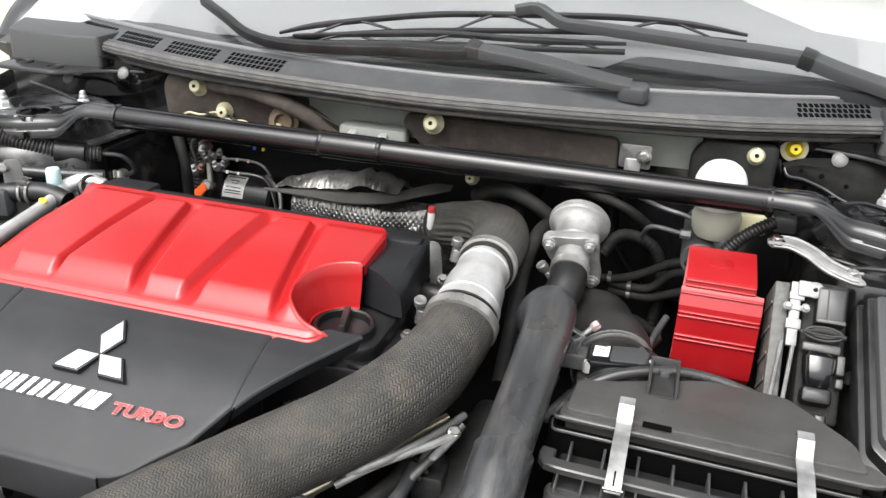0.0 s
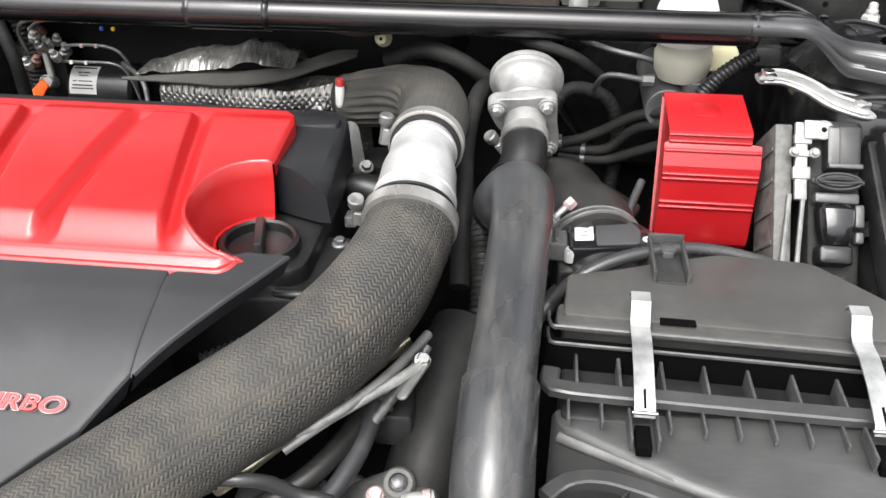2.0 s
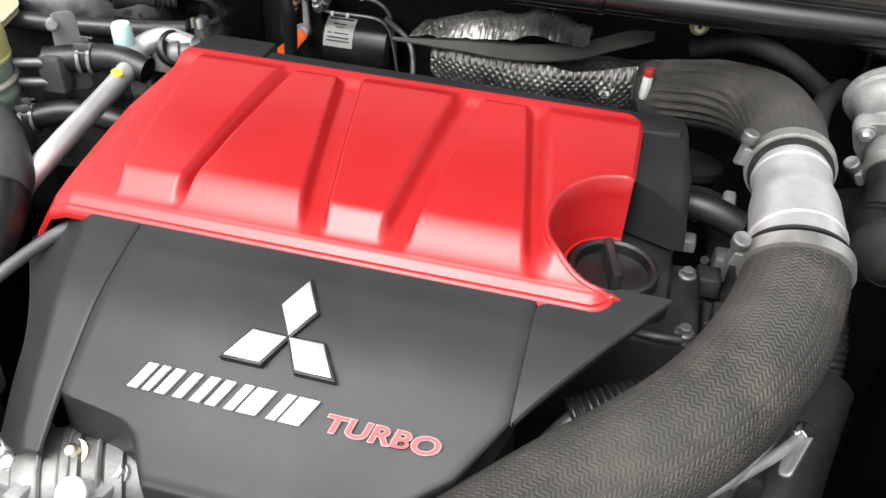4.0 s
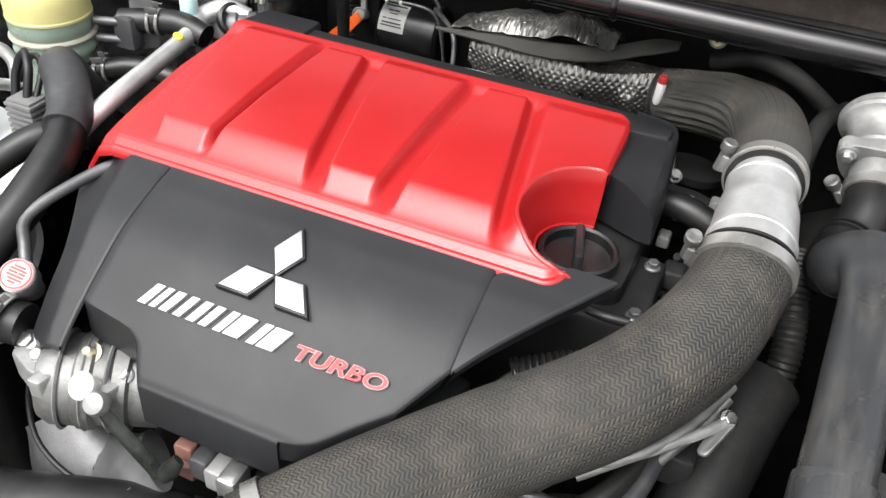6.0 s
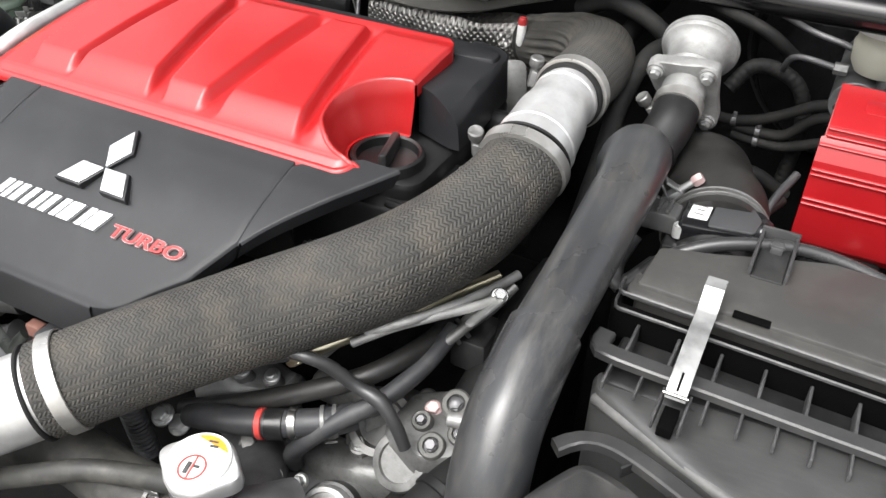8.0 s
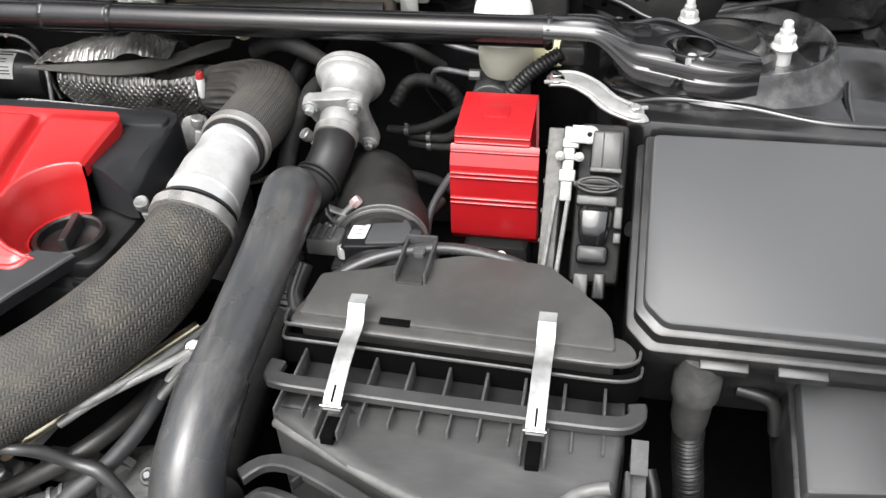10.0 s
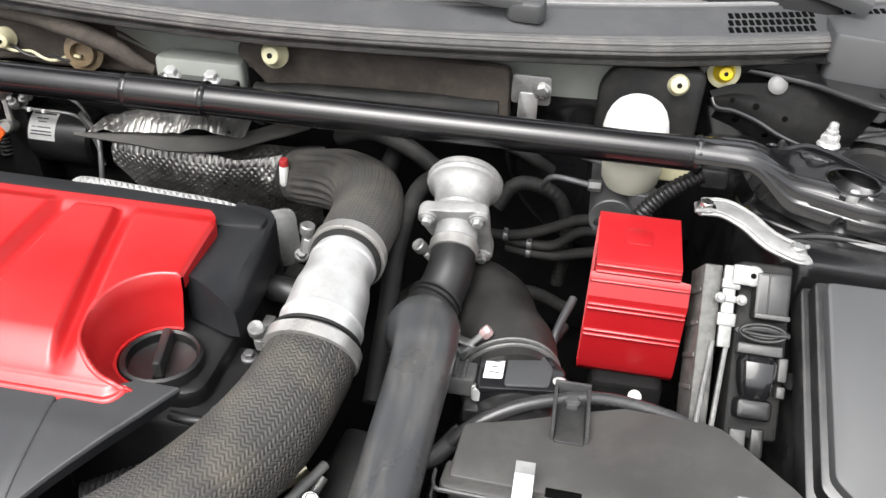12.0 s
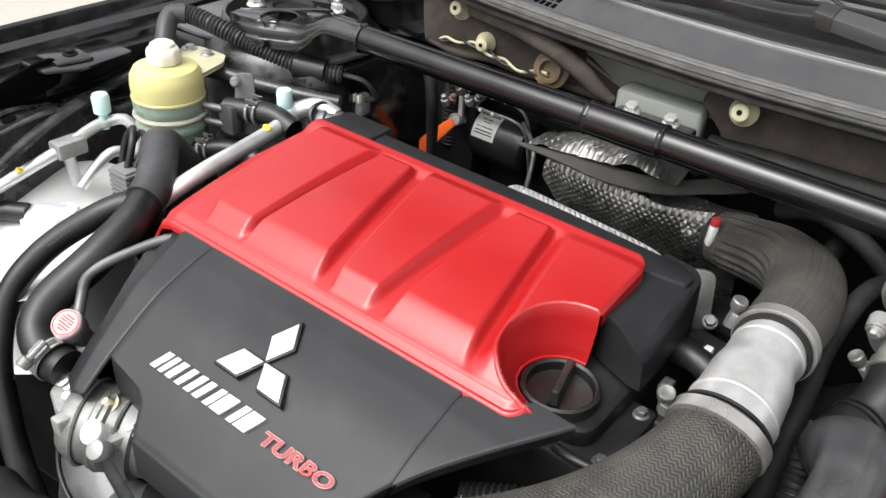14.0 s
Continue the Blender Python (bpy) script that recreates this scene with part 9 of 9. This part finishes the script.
part("bolt", bm, M_STEEL, LG)
hose([(0.020, 0.520, 0.736), (0.044, 0.522, 0.736), (0.057, 0.530, 0.725), (0.074, 0.535, 0.710), (0.091, 0.535, 0.706), (0.105, 0.532, 0.692), (0.114, 0.530, 0.674)], [0.004, 0.0046, 0.0055, 0.0046, 0.0062, 0.0054, 0.0046], M_SATIN, "black taped wiring loom twisting between the hoses", "wiring_loom", seg=14, lump=0.25)
hose([(0.02, 0.53, 0.722), (-0.01, 0.515, 0.716), (-0.04, 0.505, 0.70)], 0.005, M_SATIN, "black taped branch of the wiring loom", "wiring_loom", lump=0.2)
hose([(-0.10, 0.478, 0.69), (-0.101, 0.479, 0.65), (-0.098, 0.482, 0.60)], 0.0095, label="ribbed grey sleeve dropping behind the charge hose", name="ribbed_sleeve", rib=(0.0042, 0.002), material=M_GREYRUB)
for q in ((-0.078, 0.488, 0.648), (-0.07, 0.495, 0.635)):
    bm = B()
    bolt(bm, q, (0, -0.5, 0.9), 0.0065, 0.008)
    solo("flange_bolt", bm, M_ZINC, "bright flange bolt on the engine's front", "bolt", "engine bolts")

BH = thing("breather_hose", (0.155, 0.51, 0.66), "black rubber breather hose beside the recirculation pipe", "hose")
bm = B()
tube(bm, [(0.172, 0.560, 0.655), (0.166, 0.530, 0.670), (0.158, 0.503, 0.672), (0.150, 0.478, 0.664), (0.142, 0.458, 0.650)], 0.0205, 28, 0.004)
part("hose", bm, M_DULL, BH)
bm = B()
lathe(bm, [(0.0205, -0.004), (0.0222, -0.003), (0.0222, 0.003), (0.0205, 0.004)], (0.158, 0.503, 0.672), (-0.3, -0.93, -0.2), 32)
part("end_ring", bm, M_RUBBER, BH)
PU = thing("pump_casting", (0.115, 0.56, 0.60), "pale cast aluminium pump housing with small bolts", "engine casting")
bm = B()
slab(bm, [(0.085, 0.545), (0.125, 0.530), (0.150, 0.545), (0.160, 0.590), (0.120, 0.610), (0.088, 0.590)], 0.60, 0.668, 0.010, 0.008)
part("housing", bm, M_CASTMID, PU)
bm = B()
lathe(bm, [(0.0235, -0.05), (0.0235, -0.004), (0.0215, 0.0), (0.016, 0.001), (0.0155, -0.002), (0.004, -0.002)], (0.106, 0.534, 0.650), (-0.1, -0.75, 0.65), 36)
part("drum", bm, M_CASTMID, PU)
for q, r in (((0.128, 0.545, 0.668), 0.0105), ((0.112, 0.560, 0.672), 0.008), ((0.142, 0.562, 0.671), 0.009), ((0.128, 0.585, 0.674), 0.012)):
    bm = B()
    lathe(bm, [(r, -0.02), (r, 0.002), (r * 0.85, 0.004), (r * 0.6, 0.004), (r * 0.55, 0.0015), (r * 0.1, 0.0015)], q, (0.05, -0.5, 0.86), 24)
    boss = part("boss", bm, M_SINK, PU)
    bm = B()
    bolt(bm, Vector(q) + Vector((0, -0.001, 0.002)), (0.05, -0.5, 0.86), r * 0.42, 0.005, 1.2)
    part("bolt", bm, M_CASTDK, boss)
bm = B()
rod(bm, (0.135, 0.556, 0.690), (0.158, 0.560, 0.692), 0.0055, 14)
stub = part("stub", bm, M_CAST, PU)
bm = B()
rod(bm, (0.150, 0.558, 0.691), (0.156, 0.559, 0.692), 0.0068, 14)
part("stub_mark", bm, M_PINKP, stub, "pink-marked nut")

# engine castings behind the small hoses; the block's black paints the shade under them
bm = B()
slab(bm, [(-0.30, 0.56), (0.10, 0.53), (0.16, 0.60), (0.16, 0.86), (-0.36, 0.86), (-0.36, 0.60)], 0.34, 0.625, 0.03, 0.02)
solo("engine_block", bm, M_DARK, "dirty cast engine block below the cover, blackened for shade", "engine block")
EN = thing("front_casting", (0.07, 0.56, 0.60), "ribbed bare aluminium casting on the engine's front", "engine casting")
bm = B()
slab(bm, [(-0.03, 0.53), (0.06, 0.52), (0.13, 0.545), (0.14, 0.60), (0.08, 0.63), (-0.02, 0.60)], 0.56, 0.622, 0.014, 0.010, top=lambda x, y: 0.010 * math.sin(x * 70) * math.cos(y * 55))
part("housing", bm, M_CASTMID, EN)
for k in range(7):
    bm = B()
    box(bm, (0.02 + 0.016 * k, 0.565 + 0.004 * (k % 3), 0.628), (0.004, 0.05, 0.014), 0.001)
    part("rib", bm, M_CASTMID, EN)
for k, (x, y, z) in enumerate(((0.112, 0.578, 0.668), (0.065, 0.545, 0.636), (0.03, 0.555, 0.636), (0.09, 0.61, 0.640))):
    bm = B()
    lathe(bm, [(0.011, -0.045), (0.0085, 0), (0.006, 0.001)], (x, y, z), (0.1, -0.4, 0.9), 20)
    boss = part("boss", bm, M_CASTMID, EN)
    bm = B()
    bolt(bm, (x, y, z), (0.1, -0.4, 0.9), 0.0052, 0.006, 1.3)
    part("bolt", bm, M_PINKP if k == 0 else M_ZINC, boss, "pink-marked bolt" if k == 0 else "")
rnd_c = random.Random(7)
for k in range(9):
    bm = B()
    x = 0.035 + 0.011 * k
    box(bm, (0, 0, 0), (0.0035, 0.030 + 0.02 * rnd_c.random(), 0.012), 0.001, m=pose(x, 0.572 + 0.012 * rnd_c.random(), 0.640 + 0.012 * rnd_c.random(), rnd_c.uniform(-20, 20), 0, rnd_c.uniform(-35, 35)))
    part("web", bm, M_CAST, EN)
bm = B()
lathe(bm, [(0.020, -0.03), (0.022, -0.004), (0.026, -0.003), (0.026, 0.005), (0.020, 0.006), (0.0175, 0.0), (0.004, -0.004)], (0.075, 0.562, 0.648), (0.15, -0.6, 0.8), 32)
part("bearing_cover", bm, M_CASTMID, EN)
LC = thing("timing_casting", (-0.02, 0.545, 0.62), "bare aluminium casting with bolts behind the heater hoses", "engine casting")
bm = B()
slab(bm, [(-0.085, 0.525), (-0.03, 0.522), (0.0, 0.535), (0.005, 0.560), (-0.05, 0.570), (-0.09, 0.56)], 0.60, 0.672, 0.010, 0.006, top=lambda x, y: 0.006 * math.sin(x * 110) * math.cos(y * 80))
part("housing", bm, M_CAST, LC)
for k in range(4):
    bm = B()
    lathe(bm, [(0.008, -0.02), (0.0072, 0.004), (0.005, 0.005)], (-0.08 + 0.024 * k, 0.533 + 0.006 * (k % 2), 0.676), (0.0, -0.35, 0.95), 18)
    boss = part("boss", bm, M_CASTMID, LC)
    bm = B()
    bolt(bm, (-0.08 + 0.024 * k, 0.533 + 0.006 * (k % 2), 0.680), (0.0, -0.35, 0.95), 0.0045, 0.005)
    part("bolt", bm, M_ZINC, boss)
for q, s in (((-0.01, 0.545, 0.655), (0.03, 0.04, 0.02)), ((-0.06, 0.545, 0.66), (0.04, 0.03, 0.03)), ((0.04, 0.565, 0.665), (0.05, 0.02, 0.025))):
    bm = B()
    box(bm, q, s, 0.005)
    solo("casting_lug", bm, M_CASTMID, "rough aluminium casting lug behind the hoses", "casting lug", "casting lugs")
for q, s in (((-0.035, 0.515, 0.70), (0.018, 0.020, 0.014)), ((0.118, 0.64, 0.69), (0.03, 0.04, 0.03)), ((0.14, 0.57, 0.64), (0.03, 0.03, 0.04)), ((-0.14, 0.50, 0.66), (0.04, 0.03, 0.03)), ((-0.03, 0.37, 0.60), (0.06, 0.04, 0.03)), ((0.02, 0.355, 0.59), (0.04, 0.05, 0.03))):
    bm = B()
    box(bm, q, s, 0.004)
    solo("injector_plug", bm, M_PLAST, "small black plug among the hoses", "connector", "black plugs")
# undertray bits by the radiator
bm = B()
slab(bm, [(-0.35, 0.32), (0.05, 0.32), (0.03, 0.40), (-0.35, 0.38)], 0.50, 0.585, 0.01, 0.006)
solo("radiator_shroud", bm, M_PLAST, "black plastic fan shroud by the radiator", "fan shroud")

# ---- wiring, brackets and small fittings in the shadows ----
MN = thing("refrigerant_manifold", (-0.425, 0.875, 0.80), "cast grey manifold block at the refrigerant line's end", "manifold")
bm = B()
slab(bm, [(-0.468, 0.872), (-0.440, 0.850), (-0.408, 0.850), (-0.396, 0.870), (-0.420, 0.896), (-0.450, 0.898)], 0.808, 0.832, 0.010, 0.004)
part("block", bm, M_CAST, MN)
bm = B()
bolt(bm, (-0.452, 0.880, 0.832), (0, -0.2, 1), 0.0058, 0.007)
part("bolt", bm, M_ZINC, MN)
bm = B()
lathe(bm, [(0.014, 0), (0.0165, 0.002), (0.0165, 0.009), (0.014, 0.011), (0.011, 0.006)], (-0.408, 0.858, 0.828), (0.7, -0.3, 0.5), 28)
part("rubber_ring", bm, M_RUBBER, MN, "black rubber ring")

PLUGS = thing("loom_connector", (-0.43, 0.945, 0.80), "grey-white loom connector hanging below the brace", "connector")
bm = B()
box(bm, (-0.432, 0.945, 0.812), (0.024, 0.018, 0.026), 0.004)
shell = part("shell", bm, M_CAST, PLUGS)
for k in range(3):
    bm = B()
    box(bm, (-0.438 + 0.008 * k, 0.935, 0.822), (0.004, 0.006, 0.010), 0.001)
    part("terminal_lug", bm, M_CREAMW, shell)
for k, pts in enumerate(([(-0.47, 0.935, 0.862), (-0.452, 0.94, 0.85), (-0.44, 0.945, 0.835), (-0.434, 0.945, 0.822)], [(-0.43, 0.915, 0.856), (-0.405, 0.925, 0.852), (-0.40, 0.94, 0.83), (-0.42, 0.945, 0.818)],
                         [(-0.46, 0.92, 0.85), (-0.445, 0.935, 0.83), (-0.43, 0.95, 0.80), (-0.44, 0.96, 0.75)])):
    hose(pts, 0.003, M_SATIN if k != 1 else M_GREYRUB, "thin black wire at the loom connector", "wire", group="loom wires", seg=8)
# looms and cables under the brace
for pts, r, m, label in (
        ([(-0.36, 0.985, 0.87), (-0.345, 0.975, 0.83), (-0.35, 0.985, 0.78), (-0.36, 1.0, 0.70)], 0.007, M_DULL, "black taped cable dropping behind the brace"),
        ([(-0.27, 1.06, 0.80), (-0.235, 1.03, 0.79), (-0.225, 1.01, 0.76), (-0.23, 1.0, 0.70)], 0.003, M_CASTDK, "thin steel pipe beside the pump motor"),
        ([(0.05, 1.02, 0.83), (0.09, 1.0, 0.85), (0.13, 0.985, 0.845), (0.17, 0.98, 0.82)], 0.009, M_DULL, "dull black hose behind the elbow"),
        ([(0.14, 1.03, 0.87), (0.19, 1.0, 0.865), (0.24, 0.985, 0.855), (0.27, 1.0, 0.83)], 0.006, M_DULL, "black cable behind the bypass valve"),
        ([(0.215, 0.86, 0.775), (0.235, 0.875, 0.77), (0.27, 0.89, 0.76), (0.30, 0.90, 0.74)], 0.006, M_DULL, "black hose under the bypass valve"),
        ([(0.30, 0.83, 0.775), (0.285, 0.80, 0.765), (0.28, 0.775, 0.745), (0.285, 0.76, 0.72)], 0.0045, M_RUBBER, "black cable beside the red box"),
        ([(0.305, 0.85, 0.79), (0.293, 0.815, 0.775), (0.292, 0.79, 0.752), (0.295, 0.775, 0.72)], 0.0035, M_GREYRUB, "thin grey cable beside the red box"),
        ([(0.395, 0.76, 0.72), (0.40, 0.735, 0.735), (0.41, 0.725, 0.73), (0.425, 0.73, 0.70)], 0.005, M_RUBBER, "black cable under the control unit"),
        ([(0.47, 0.77, 0.80), (0.482, 0.78, 0.79), (0.488, 0.80, 0.77), (0.49, 0.83, 0.75)], 0.006, M_RUBBER, "black loom behind the control unit")):
    hose(pts, r, m, label, "cable", lump=0.12)
bm = B()
lathe(bm, [(0.005, 0), (0.006, 0.002), (0.006, 0.012), (0.0045, 0.014)], (0.285, 0.79, 0.765), (-0.3, -0.5, 0.8), 14)
solo("cable_plug", bm, M_BAND, "small bright plug beside the red box", "plug")
# bits beside the cam cover
for q, s, m in (((0.062, 0.765, 0.785), (0.010, 0.014, 0.010), M_CASTMID), ((0.066, 0.80, 0.79), (0.008, 0.010, 0.012), M_LABEL), ((0.07, 0.825, 0.785), (0.008, 0.010, 0.012), M_LABEL), ((0.085, 0.685, 0.785), (0.012, 0.016, 0.014), M_PLAST)):
    bm = B()
    box(bm, q, s, 0.002)
    solo("coil_plug", bm, m, "small plug tucked beside the cam cover", "plug", "coil plugs")
for k in range(4):
    hose([(0.058 + 0.006 * k, 0.70 + 0.02 * k, 0.775), (0.075 + 0.004 * k, 0.72 + 0.02 * k, 0.765 - 0.004 * k), (0.09, 0.75 + 0.015 * k, 0.745), (0.10, 0.79, 0.72)], 0.0035, M_DULL, "black wire in the gap beside the cam cover", "wire", group="coil wires", seg=8)
bm = B()
slab(bm, [(0.002, 0.598), (0.031, 0.604), (0.031, 0.632), (0.004, 0.626)], 0.70, 0.738, 0.004, 0.002)
solo("cast_bracket", bm, M_CAST, "bare aluminium bracket below the cover's wing", "bracket")
# swage and holes on the left inner wing
bm = B()
tube(bm, [(-0.60, 0.585, 0.795), (-0.635, 0.655, 0.802), (-0.664, 0.73, 0.808), (-0.676, 0.80, 0.815), (-0.665, 0.87, 0.83)], [0.006, 0.009, 0.010, 0.009, 0.006], 14, flat=0.6)
solo("wing_rail", bm, M_SHELF, "rounded black rail pressed along the inner wing", "rail")

# flat black sheet painted as the inner wing's shaded hollow, with its swages and holes
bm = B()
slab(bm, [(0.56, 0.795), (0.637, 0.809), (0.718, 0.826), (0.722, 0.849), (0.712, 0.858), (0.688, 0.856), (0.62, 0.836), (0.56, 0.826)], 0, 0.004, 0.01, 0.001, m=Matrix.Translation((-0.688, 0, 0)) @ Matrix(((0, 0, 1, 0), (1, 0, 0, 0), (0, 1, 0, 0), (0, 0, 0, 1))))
structure("wall_wing_hollow", bm, M_HOLE, "flat black sheet painted as a shaded hollow in the inner wing")
for y0, y1, x0, x1 in ((0.57, 0.70, -0.662, -0.690), (0.60, 0.76, -0.640, -0.668), (0.76, 0.86, -0.690, -0.668)):
    bm = B()
    tube(bm, [(x0, y0, 0.800 + 0.015 * math.sin(y0 * 22)), ((x0 + x1) / 2, (y0 + y1) / 2, 0.801 + 0.015 * math.sin((y0 + y1) * 11)), (x1, y1, 0.800 + 0.015 * math.sin(y1 * 22))], [0.003, 0.005, 0.003], 12, flat=0.6)
    solo("wing_swage", bm, M_SHELF, "pressed swage on the black inner wing", "swage", "wing swages")
for q, r in (((-0.657, 0.637), 0.008), ((-0.672, 0.672), 0.0035), ((-0.683, 0.79), 0.0055), ((-0.66, 0.585), 0.004)):
    bm = B()
    lathe(bm, [(r, 0.0), (r * 0.9, 0.0016), (r * 0.2, 0.0017)], (q[0], q[1], 0.8005 + 0.015 * math.sin(q[1] * 22)), (0, -0.2, 1), 20)
    solo("drain_hole", bm, M_HOLE, "dark drain hole in the inner wing", "hole", "drain holes")

# pressed folds of the right inner wing
for pts, r in (([(0.455, 0.862, 0.868), (0.50, 0.872, 0.8695), (0.56, 0.862, 0.869), (0.62, 0.845, 0.867), (0.70, 0.84, 0.869)], 0.004),
               ([(0.64, 0.84, 0.867), (0.645, 0.90, 0.868), (0.66, 0.96, 0.868), (0.68, 1.02, 0.862)], 0.003),
               ([(0.44, 0.905, 0.869), (0.452, 0.885, 0.8695), (0.48, 0.868, 0.8695)], 0.004)):
    bm = B()
    tube(bm, pts, [r * 0.6] + [r] * (len(pts) - 2) + [r * 0.6], 12, flat=0.7)
    solo("wing_fold", bm, M_BODY, "pressed fold in the black inner wing sheet", "fold", "wing folds")
